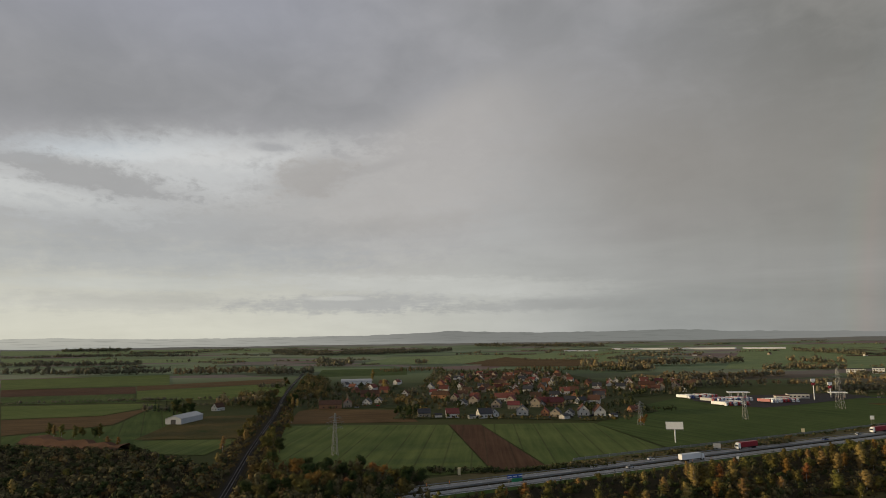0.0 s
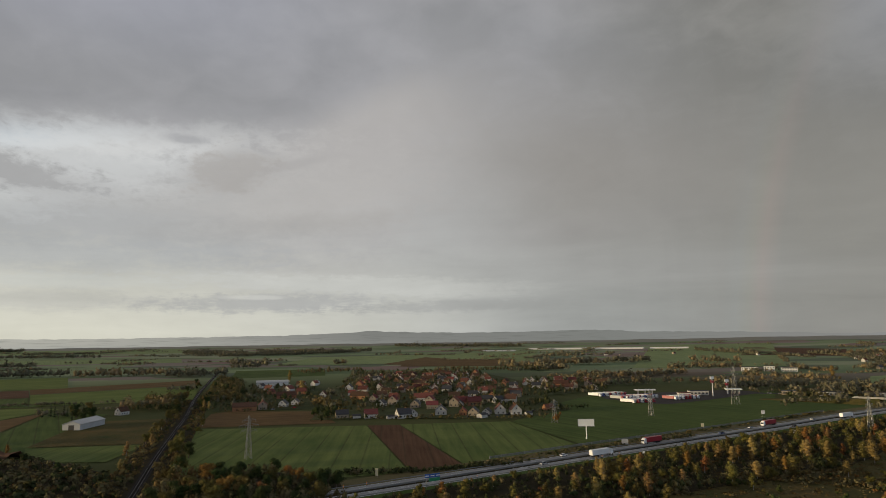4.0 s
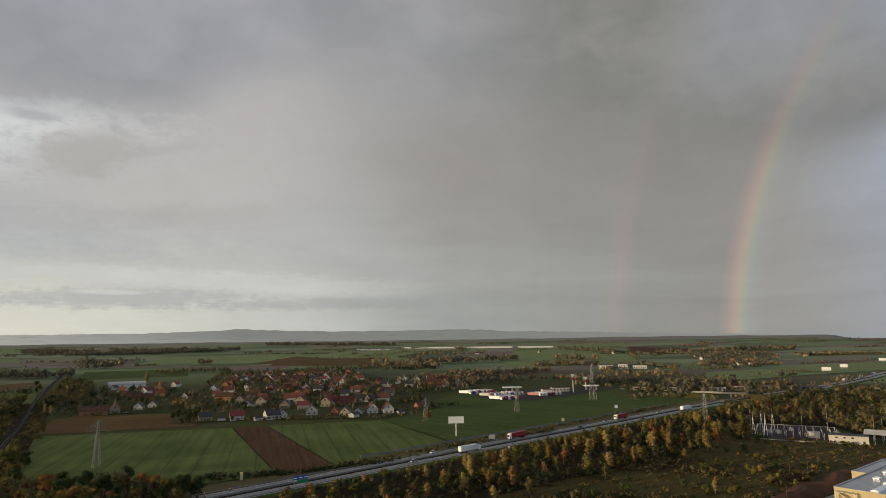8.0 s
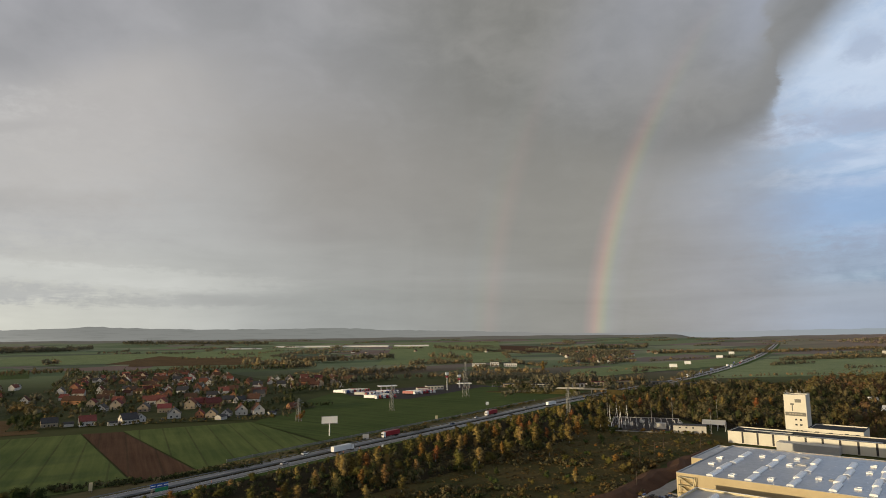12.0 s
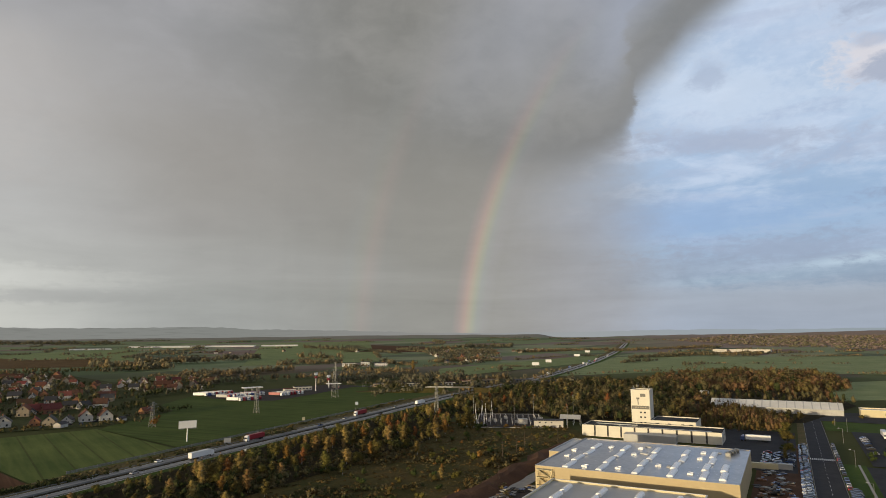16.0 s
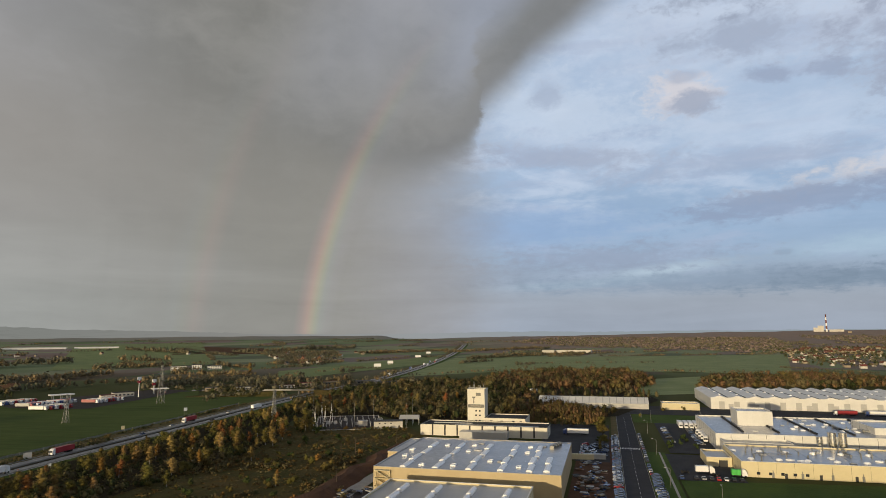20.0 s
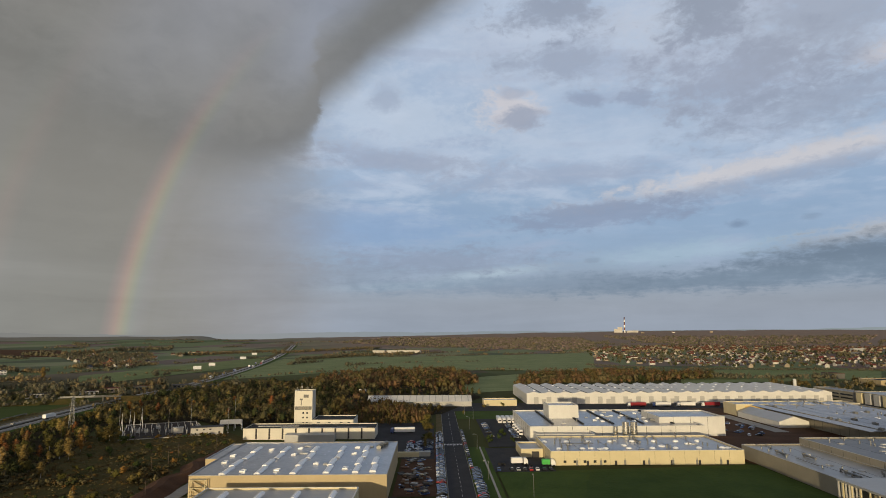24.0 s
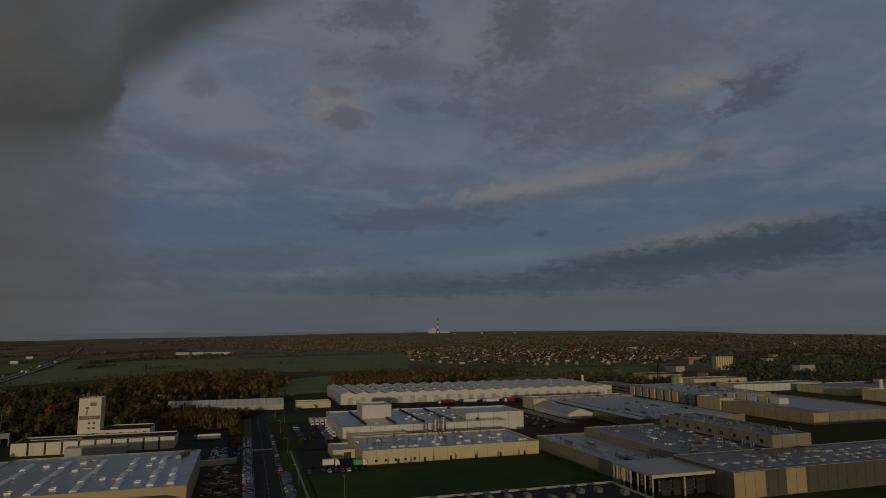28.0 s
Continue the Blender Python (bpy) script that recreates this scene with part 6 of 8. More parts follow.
for key, wall, roof, label in (("far_white", "plaster_white", "roof_red", "white village house with a red tiled roof, far off"), ("far_cream", "plaster_cream", "roof_brown", "cream village house with a brown tiled roof, far off"), ("far_brick", "brick_wall", "roof_red", "brick village house with a red tiled roof, far off"), ("far_dark", "plaster_white", "roof_dark", "white village house with a dark roof, far off"), ("far_barn", "brick_wall", "roof_brown", "brick barn with a brown roof, far off")):
    HOUSE[key] = [far_house("house", 9, 12 if key != "far_barn" else 20, 4.3, 42, wall, roof, label), False]
FAR_ROOFS = ["far_white", "far_cream", "far_brick", "far_white", "far_cream", "far_dark", "far_barn"]
rr = random.Random(31)
taken = [(-86, 640), (10, 552), (60, 552), (118, 645), (142, 550), (142, 636), (33, 553), (90, 560), (114, 549)]
ROOFS = ["white_red", "cream_red", "brick_red", "white_brown", "white_brown", "barn_red", "cream_red", "cream_dark", "white_dark"]
VILLAGE = [(40, 610), (10, 760), (20, 900), (60, 1180), (270, 1180), (260, 900), (205, 690), (150, 575), (100, 590)]
for poly, count, gap in ((VILLAGE, 105, 17), ([(226, 760), (281, 930), (417, 915), (330, 748)], 24, 16), ([(-30, 800), (-20, 1000), (-110, 940), (-90, 830)], 10, 20)):
    for x, y in scatter(poly, count, gap, rr, lambda x, y: all(math.dist((x, y), q) > 17 for q in taken)):
        build_house(rr.choice(ROOFS if y < 700 else FAR_ROOFS), x, y, rr.choice((-20, 70)) + rr.uniform(-15, 15), rr.uniform(.8, 1.15))
def garden(x, y):
    return all(abs(x - a) > 6.5 or abs(y - b) > 7.5 for a, b in PLOTS)


woods("village_trees", [[(-5, 575), (30, 640), (0, 900), (38, 1345), (284, 1300), (227, 776), (150, 560), (110, 600)], [(216, 737), (281, 962), (417, 939), (326, 740)], [(-140, 640), (-60, 700), (-20, 900), (-120, 1000)], [(-60, 690), (30, 640), (20, 800), (-40, 800)]], 12.5, ["far_wood", "wood_stuff", "wood_stuff", "green_stuff", "far_wood", "scrub_stuff"], 3, 7.5, "garden trees among the village houses", 6, 22, keep=garden, wide=.9)
woods("village_trees", [[(-30, 640), (5, 600), (150, 590), (225, 760), (284, 1300), (38, 1345), (0, 900)], [(-130, 640), (-60, 660), (-20, 900), (-120, 1000)], [(200, 620), (330, 742), (417, 939), (281, 962)]], 31.0, ["green_stuff", "far_wood", "wood_stuff"], 6.5, 11, "tall dark trees among the village houses", 61, 40, keep=garden, wide=.85)
woods("village_trees", [[(-20, 640), (-4, 640), (-8, 715), (-24, 712)], [(-2, 640), (22, 630), (24, 646), (0, 655)], [(-55, 868), (-38, 868), (-38, 884), (-55, 884)]], 7.5, ["gold_stuff", "scrub_stuff", "gold_stuff"], 6.5, 10, "yellowing round trees at the village edge", 62, 60, keep=garden, wide=.95)
# the red-roofed town to the east: plain shapes, too far for openings
for key, wall, roof in (("town_a", "plaster_cream", "roof_brown"), ("town_b", "plaster_white", "roof_red"), ("town_c", "plaster_white", "roof_brown"), ("town_d", "plaster_cream", "roof_dark")):
    HOUSE[key] = [far_house("town_house", 10, 14, 5.5, 40, wall, roof, "far town house with a reddish tiled roof"), False]
# hamlets along the far roads
for poly, count in (([(973, 1008), (1169, 1138), (1246, 1076), (1040, 960)], 22), ([(1180, 1250), (1500, 1700), (1700, 1500), (1380, 1200)], 26), ([(1550, 1250), (1900, 1250), (1950, 1400), (1600, 1400)], 8), ([(820, 1750), (1300, 1700), (1250, 2000), (900, 2050)], 6)):
    for x, y in scatter(poly, count, 22, rr):
        build_house(rr.choice(["town_a", "town_b", "town_c", "town_d"]), x, y, rr.uniform(0, 180), rr.uniform(.65, .95))
build_house("brick_red", 1123, 1100, 40, 1.7)
build_house("brick_red", 1155, 1076, 40, 1.7)
rr = random.Random(37)
TOWN = [(1290, -110), (1500, 80), (2500, 150), (2700, -300), (2500, -900), (1750, -750), (1330, -440)]
lots = sorted(scatter(TOWN, 400, 20, rr), key=lambda p: math.hypot(*p))
for x, y in lots[:215]:
    build_house(rr.choice(["town_a", "town_d", "town_c", "town_b", "town_c", "town_b"]), x, y, rr.choice((15, 105)) + rr.uniform(-20, 20), rr.uniform(.6, .95))
# the rest of the town, beyond telling apart, in one mesh
V, F, K = [], [], []
src = HOUSE["town_a"][0].data
for x, y in lots[215:]:
    m = pose(x, y, lift(x, y), 0, 0, rr.choice((15, 105)) + rr.uniform(-20, 20))
    o = len(V)
    V += [tuple(m @ v.co) for v in src.vertices]
    F += [tuple(o + i for i in p.vertices) for p in src.polygons]
    K += [p.material_index for p in src.polygons]
far_town = bpy.data.meshes.new("far_town")
far_town.from_pydata(V, [], F)
far_town.materials.append(M["plaster_cream"])
far_town.materials.append(M["roof_red"])
far_town.polygons.foreach_set("material_index", K)
tagged(new("far_town", far_town), "far end of the red-roofed town", "houses", kind="stuff")


def block(name, x, y, turn, w, d, h, storeys, wall, roof, label, category="building", windows=True):
    """A plain block with rows of window bands."""
    root = thing(name, pose(x, y, lift(x, y), 0, 0, turn), label, category)
    body = part("wall", Shape().box(-w / 2, w / 2, -d / 2, d / 2, 0, h), wall, root)
    part("roof", Shape().box(-w / 2 - .2, w / 2 + .2, -d / 2 - .2, d / 2 + .2, h, h + 0.4), roof, root)
    if windows:
        n = max(2, int(w / 4))
        pane = Shape().box(-1.1, 1.1, -0.05, 0.05, 0, 1.5).mesh("window", "glass")
        for s in range(storeys):
            for i in range(n):
                part("window", pane, "", body).matrix_basis = pose(-w / 2 + (i + .5) * w / n, -d / 2 - 0.03, h / storeys * (s + .35))
    return root


block("apartment_block", 1131, -498, -85, 31, 16, 23, 7, "panel_cream", "membrane_dark", "tall cream apartment block above the town")
for x, y, w, h in ((751, 1055, 28, 7), (778, 1038, 17, 9), (805, 1021, 25, 6.5)):
    block("white_shed", x, y, -35, w, 26, h, 2, "panel_white", "membrane_dark", "white industrial block among far trees")
for x, y, w in ((1955, 805, 40), (1968, 755, 50), (1980, 700, 60)):
    block("factory_block", x, y, -78, w, 30, 9, 2, "plaster_white", "membrane_dark", "far white factory building on the plain", windows=False)
block("rest_house", 636, 516, -30, 22, 14, 6, 2, "panel_slate", "roof_dark", "dark-roofed roadside restaurant among trees")
block("rest_house_wing", 652, 488, -30, 34, 12, 5, 1, "panel_slate", "roof_dark", "low dark-roofed roadside building")
for x, y, w in ((1690, 1296, 60), (1810, 1275, 70)):
    block("farm_hall", x, y, -10, w, 20, 8, 1, "plaster_cream", "roof_brown", "far cream farm hall on the plain", windows=False)
build_house("white_brown", -196, 640, 60, .9)
for x, y, w, h, wall, roof in ((560, 580, 26, 4, "plaster_white", "roof_brown"), (590, 570, 18, 5, "plaster_cream", "roof_red"), (520, 600, 22, 4, "plaster_white", "membrane_dark"), (625, 560, 20, 5, "panel_slate", "roof_brown"), (490, 625, 14, 4, "plaster_cream", "roof_dark")):
    block("roadside_building", x, y, -35, w, 10, h, 1, wall, roof, "low roadside building among dark trees", windows=True)


def long_barn():
    root = thing("white_barn", pose(-197, 553, 0, 0, 0, 79), "long white metal barn with a low pitched roof", "barn")
    part("wall", Shape().extrude_x([(-7, 0), (7, 0), (7, 4.5), (0, 7), (-7, 4.5)], -17, 17), "panel_grey", root)
    for s in (1, -1):
        ring = [(s * 7.4, 4.35), (0, 7.0), (0, 7.2), (s * 7.4, 4.55)]
        part("roof", Shape().extrude_x(ring if s < 0 else ring[::-1], -17.4, 17.4), "membrane_pale", root)
    part("door", Shape().box(-17.06, -16.9, -2.2, 2.2, 0, 3.8), "seam", root, "dark barn door")


long_barn()


def barrel_hall():
    root = thing("round_roof_hall", pose(-93, 985, 0, 0, 0, 5), "white sports hall with a curved roof behind trees", "hall")
    part("wall", Shape().box(-23, 23, -12, 12, 0, 4.5), "panel_white", root)
    part("roof", Shape().extrude_x([(12.3 * math.cos(math.pi * i / 10), 4.5 + 4 * math.sin(math.pi * i / 10)) for i in range(11)], -23.3, 23.3), "membrane_pale", root)


barrel_hall()


M["glasshouse_white"] = material("glasshouse_white", (0.5, 0.5, 0.48), (0.7, 0.69, 0.66), 8.0, 0.3)


def glasshouse(x, y, turn, n, span, l, h):
    root = thing("glasshouse", pose(x, y, lift(x, y) - 1, 0, 0, turn), "far white glasshouse with many ridges", "greenhouse")
    s = Shape()
    for i in range(n):
        y0 = i * span
        s.extrude_x([(y0, 0), (y0 + span, 0), (y0 + span, h), (y0 + span / 2, h + span * .3), (y0, h)], 0, l)
    part("bays", s, "glasshouse_white", root, "whitewashed glass bays")


glasshouse(888, 2860, -31.7, 8, 9.6, 520, 3.5)
glasshouse(1370, 2600, -31.7, 5, 9.6, 160, 4.5)
glasshouse(640, 2740, -15, 3, 9.6, 150, 3)

# ---- masts, signs ----


def lattice(name, x, y, h, base, arms, label, turn=0.0, mt="galvanised", w=0.065):
    """A tapering lattice mast with braces and cross arms."""
    root = thing(name, pose(x, y, lift(x, y), 0, 0, turn), label, "pylon")
    legs = [(base / 2 * i, base / 2 * j) for i, j in ((1, 1), (-1, 1), (-1, -1), (1, -1))]
    top = 0.2
    at = lambda k, z: Vector((legs[k][0] * (1 - (1 - top) * z / h), legs[k][1] * (1 - (1 - top) * z / h), z))
    for k in range(4):
        part("leg", Shape().bar(at(k, 0), at(k, h), w * 1.5), mt, root)
    levels = [h * (1 - (1 - i / 7) ** 1.25) for i in range(8)]
    for k in range(4):
        s = Shape()
        for z0, z1 in zip(levels, levels[1:]):
            s.bar(at(k, z0), at((k + 1) % 4, z1), w)
            s.bar(at((k + 1) % 4, z0), at(k, z1), w)
            s.bar(at(k, z1), at((k + 1) % 4, z1), w)
        tagged(part("bracing", s, mt, root), kind="stuff")
    for z, half in arms:
        s = Shape()
        for sg in (1, -1):
            tip = Vector((sg * half, 0, z))
            for yy in (-0.5, 0.5):
                s.bar((0, yy, z), tip, w)
                s.bar((0, yy, z + 1.4), tip, w)
            for q in (.35, .7, 1.0):
                s.bar((sg * half * q, 0, z), (sg * half * q, 0, z - 1.2), w * .8)
        tagged(part("cross_arm", s, mt, root), kind="stuff")
    return root


for x, y, h in ((-48, 378, 23.7), (168, 476, 17.5), (258, 494, 21.3), (353, 375, 23)):
    lattice("pylon", x, y, h, 3.4, ((h * .66, 4.6), (h * .78, 5.6), (h * .90, 3.8)), "galvanised lattice power pylon standing in the fields", 25)
lattice("pylon", 376, 553, 36, 5.5, ((24, 6), (28.5, 7), (33, 4.5)), "tall galvanised lattice power pylon by the petrol station", 25)
lattice("radio_mast", 874, -296, 27, 4, (), "rusty brown lattice mast behind the factory", 0, "roof_brown", 0.13)


def billboard(x, y, turn, w, h, lift_z, posts, label, back="concrete"):
    root = thing("billboard", pose(x, y, lift(x, y), 0, 0, turn), label, "billboard")
    face = part("panel", Shape().box(-w / 2, w / 2, -0.25, 0.25, lift_z, lift_z + h), "paint_white", root, "pale blank panel")
    part("frame", Shape().box(-w / 2 - .15, w / 2 + .15, -.32, .32, lift_z - .2, lift_z).box(-w / 2 - .15, w / 2 + .15, -.32, .32, lift_z + h, lift_z + h + .2).box(-w / 2 - .15, -w / 2, -.32, .32, lift_z, lift_z + h).box(w / 2, w / 2 + .15, -.32, .32, lift_z, lift_z + h), "panel_grey", face)
    for i in range(posts):
        px = 0 if posts == 1 else -w * .35 + w * .7 * i / (posts - 1)
        part("post", Shape().tube((px, 0, -0.3), (px, 0, lift_z - .2), 0.38 if posts == 1 else .18, k=10), "paint_white", root)
    part("catwalk", Shape().box(-w * .45, w * .55, -1.2, -.4, lift_z - .5, lift_z - .42), "galvanised", root)
    return root


billboard(161, 396, -12, 10.2, 4.2, 8.2, 1, "large white roadside billboard on a tall single post")
for x, y, w in ((975, 757, 18), (1092, 813, 16), (1401, 951, 20), (1652, 1083, 20)):
    billboard(x, y, -45, w * .75, 5.5, 3, 3, "far white billboard beside the motorway")


def road_sign(x, y, turn, w, h, z, mt, label):
    root = thing("road_sign", pose(x, y, 0, 0, 0, turn), label, "sign")
    part("plate", Shape().box(-w / 2, w / 2, -.04, .04, z, z + h), mt, root)
    for sx in (-w * .3, w * .3):
        part("post", Shape().tube((sx, .08, 0), (sx, .08, z + h * .9), .07), "galvanised", root)


M["sign_blue"] = material("sign_blue", (0.02, 0.08, 0.30), (0.03, 0.10, 0.36), 3.0, 0.45)
M["sign_green"] = material("sign_green", (0.02, 0.20, 0.09), (0.03, 0.26, 0.12), 3.0, 0.45)


def gantry_sign():
    root = thing("gantry_sign", pose(43, 286, 0, 0, 0, 15), "blue and green motorway direction sign beside the road", "sign")
    part("blue_plate", Shape().box(-3.6, 3.6, -.05, .05, 4.4, 6.0), "sign_blue", root)
    part("green_plate", Shape().box(-1.6, 3.6, -.05, .05, 2.8, 4.3), "sign_green", root)
    for k in range(3):
        part("text_bar", Shape().box(-3.4 + k * 2.6, -1.6 + k * 2.6, -.08, -.05, 5.0, 5.4), "paint_white", root)
    for sx in (-2.8, 2.8):
        part("post", Shape().tube((sx, .12, 0), (sx, .12, 6.0), .12), "galvanised", root)


gantry_sign()
for x, y, w, h, z, mt, label in ((168, 333, 1.2, 1.2, 1.4, "paint_white", "small white square sign in the motorway verge"), (173, 366, 4.0, 3.2, .8, "panel_grey", "pale noticeboard in the motorway verge"), (258, 420, 2.2, 2.4, 1.0, "panel_cream", "small pale board in the verge"), (20, 312, 1.4, 3.4, 1.0, "panel_cream", "narrow pale marker board in the verge"), (296, 376, 2, 2, 1.4, "paint_white", "small white sign in the verge"), (330, 452, 2.8, 2.6, 4.0, "paint_white", "white road sign on tall posts")):
    road_sign(x, y, -10, w, h, z, mt, label)

# ---- vehicles ----


def wheel_mesh(r, w):
    s = Shape().tube((0, -w / 2, 0), (0, w / 2, 0), r, r, 12)
    return s.mesh("wheel", "rubber")


CAR_WHEEL = wheel_mesh(0.32, 0.2)
TRUCK_WHEEL = wheel_mesh(0.5, 0.35)


def car_kind(mt, label):
    root = thing("car", pose(0, 0, 0), label, "car")
    body = [(-2.15, .3), (2.1, .3), (2.2, .55), (2.1, .78), (1.1, .92), (-1.75, .95), (-2.15, .85), (-2.22, .55)]
    shell = part("body", Shape().extrude_y(body, -.86, .86).extrude_y([(.33, 1.41), (-1.13, 1.44), (-1.1, 1.48), (.25, 1.46)], -.70, .70), mt, root)
    cabin = [(1.15, .92), (.35, 1.40), (-1.15, 1.43), (-1.85, .95)]
    part("glazing", Shape().extrude_y(cabin, -.74, .74), "glass", shell, "dark car windows")
    for x in (-1.35, 1.35):
        for y in (-.78, .78):
            part("wheel", CAR_WHEEL, "", root).matrix_basis = pose(x, y, .32)
    return [root, False]


M["car_white"] = material("car_white", (0.72, 0.72, 0.72), (0.8, 0.8, 0.8), 3.0, 0.25)
M["car_silver"] = material("car_silver", (0.42, 0.43, 0.45), (0.5, 0.51, 0.53), 3.0, 0.28, 0.5)
M["car_black"] = material("car_black", (0.015, 0.015, 0.018), (0.03, 0.03, 0.034), 3.0, 0.22)
M["car_blue"] = material("car_blue", (0.03, 0.06, 0.16), (0.05, 0.08, 0.2), 3.0, 0.25)
M["car_red"] = material("car_red", (0.35, 0.02, 0.02), (0.45, 0.03, 0.03), 3.0, 0.25)
CARS = {k: car_kind("car_" + k, "%s parked car on tarmac" % k) for k in ("white", "silver", "black", "blue", "red")}
crr = random.Random(8)


def park(m, key=None, group=""):
    key = key or crr.choice(["white", "silver", "silver", "black", "black", "blue", "silver", "black", "red"] if crr.random() < .4 else ["silver", "blue", "black", "black", "blue", "black"])
    src, used = CARS[key]
    if used:
        ob = copy_thing(src, m)
    else:
        ob, CARS[key][1] = src, True
        ob.matrix_basis = m
    return tagged(ob, group=group)


for k in range(60):
    if crr.random() < .92:
        park(site(246 + k * 2.95, -3.2 + crr.uniform(-.3, .3), .05, 90 + crr.uniform(-4, 4)), group="cars along the street")
for k in range(24):
    if crr.random() < .9:
        park(site(244 + k * 2.9, -20.0 + crr.uniform(-.3, .3), .05, 90 + crr.uniform(-4, 4)), group="cars along the street")
for k in range(20):
    if crr.random() < .85:
        park(site(314 + k * 6.0, -18.4, .05, crr.uniform(-3, 3)), group="cars along the street")
for row, v in enumerate((3.0, 8.5, 14.0)):
    for k in range(12):
        if crr.random() < .8:
            park(site(352 + k * 3.0 + row, v + crr.uniform(-.5, .5), .05, 90 + crr.uniform(-12, 12)), group="cars in the yard")
for v in (-36, -52):
    for k in range(16):
        if crr.random() < .7:
            park(site(402 + k * 4.0, v, .06, 90 + crr.uniform(-4, 4)), group="cars in the car park")
for k in range(9):
    if crr.random() < .9:
        park(site(309.5, -31 - k * 3.1, .06, crr.uniform(-4, 4)), "red" if k == 5 else None, group="cars by the cream hall")
for k in range(14):
    park(site(430 + crr.uniform(-25, 35), -185 - crr.uniform(5, 40), .06, crr.uniform(0, 180)), group="vehicles between the halls")
for k in range(16):
    q, n, d = crr.choice([q for q in mw if 20 < q[0].x < 430])
    p = q + n * crr.choice((2.5, 6.0, -5.2, -8.6))
    if k < 7:
        park(pose(p.x, p.y, .31, 0, 0, math.degrees(math.atan2(d.y, d.x))), group="cars on the motorway")


def lorry(mt, cab, label, box_h=2.7, length=13.4, far=False):
    root = thing("lorry", pose(0, 0, 0), label, "truck")
    part("trailer", Shape().box(-length, 0, -1.27, 1.27, 1.15, 1.15 + box_h, 0.06), mt, root)
    part("chassis", Shape().box(-length + .3, 2.4, -.5, .5, .75, 1.12), "seam", root)
    front = part("cab", Shape().extrude_y([(0.6, .5), (2.7, .5), (2.8, 1.6), (2.55, 2.7), (1.9, 3.5), (.7, 3.7)], -1.2, 1.2), cab, root)
    part("windscreen", Shape().extrude_y([(2.80, 1.75), (2.84, 1.75), (2.62, 2.65), (2.58, 2.65)], -1.05, 1.05), "glass", front)
    for x in () if far else (-11.5, -10.2, -8.9, 0.2, 2.0):
        for y in (-1.05, 1.05):
            part("wheel", TRUCK_WHEEL, "", root).matrix_basis = pose(x, y, .5)
    return [root, False]


LORRY = {"red": lorry("lorry_red", "lorry_white", "articulated lorry with a dark red trailer"), "white": lorry("lorry_white", "lorry_white", "articulated lorry with a white trailer"), "blue": lorry("lorry_white", "lorry_blue", "articulated lorry with a blue cab and white trailer"), "box": lorry("lorry_white", "lorry_white", "white box lorry in the loading yard", 2.5, 5.6), "green": lorry("lorry_green", "lorry_white", "lorry with a bright green body", 2.3, 3.8)}


for _k, _a, _b in (("far_grey", "panel_grey", "lorry_red"), ("far_navy", "lorry_blue", "lorry_white"), ("far_white", "lorry_white", "lorry_white"), ("far_red", "lorry_red", "lorry_white"), ("far_blue", "lorry_white", "lorry_blue")):
    LORRY[_k] = lorry(_a, _b, "articulated lorry with a pale trailer, far off" if _k != "far_red" else "articulated lorry with a red trailer, far off", far=True)


def drive(key, m, label=""):
    src, used = LORRY[key]
    if used:
        ob = copy_thing(src, m)
    else:
        ob, LORRY[key][1] = src, True
        ob.matrix_basis = m
    return tagged(ob, label)


road_turn = 22.6
drive("red", pose(187, 367, .31, 0, 0, road_turn + 180))
drive("red", pose(304, 416, .31, 0, 0, road_turn + 180))
drive("white", pose(150, 339, .31, 0, 0, road_turn))
drive("white", pose(398, 442, .31, 0, 0, road_turn))
for k in range(12):
    q, n, d = crr.choice([q for q in mw if 700 < q[0].x < 1500])
    p = q + n * crr.choice((3.0, -6.0, 5.6))
    drive(crr.choice(("far_white", "far_red", "far_white", "far_blue")), pose(p.x, p.y, lift(p.x, p.y) + .31, 0, 0, math.degrees(math.atan2(d.y, d.x)) + (180 if crr.random() < .5 else 0)))
for x, y in ((30, 545), (52, 540), (82, 547), (104, 541), (128, 530), (146, 533), (160, 528), (168, 545), (122, 524), (110, 528), (150, 541), (-40, 652), (-60, 640), (176, 552), (135, 526)):
    park(pose(x, y, .13, 0, 0, crr.uniform(0, 180)), group="cars beside the village houses")
fence = thing("field_fence", Matrix(), "thin wire fence on posts along the motorway verge", "fence")
runs = [q for q in along(MOTORWAY, 8.0) if 90 < q[0].x < 420]
post_mesh = Shape().box(-.08, .08, -.08, .08, 0, 1.7).mesh("post", "concrete")
for q, n, d in runs:
    part("post", post_mesh, "", fence).matrix_basis = pose(q.x + n.x * 25, q.y + n.y * 25, .05)
for z in (.6, 1.1, 1.55):
    part("wire", ribbon(Shape(), runs, 24.98, 25.02, z), "galvanised", fence)


def beacon(x, y):
    root = thing("traffic_beacon", pose(x, y, .3), "orange and white traffic beacon on the motorway shoulder", "beacon", "beacons on the shoulder")
    part("board", Shape().box(-.2, .2, -.05, .05, .3, 1.5), "orange", root)
    part("band", Shape().box(-.21, .21, -.06, .06, .7, .95), "paint_white", root)
    part("foot", Shape().box(-.35, .35, -.25, .25, 0, .12), "rubber", root)


for k in (9, 9.8, 14, 20, 21):
    q, n, d = mw[int(k * 2.2) + 22]
    beacon(q.x + n.x * (7.4 if k < 12 else -10.2), q.y + n.y * (7.4 if k < 12 else -10.2))
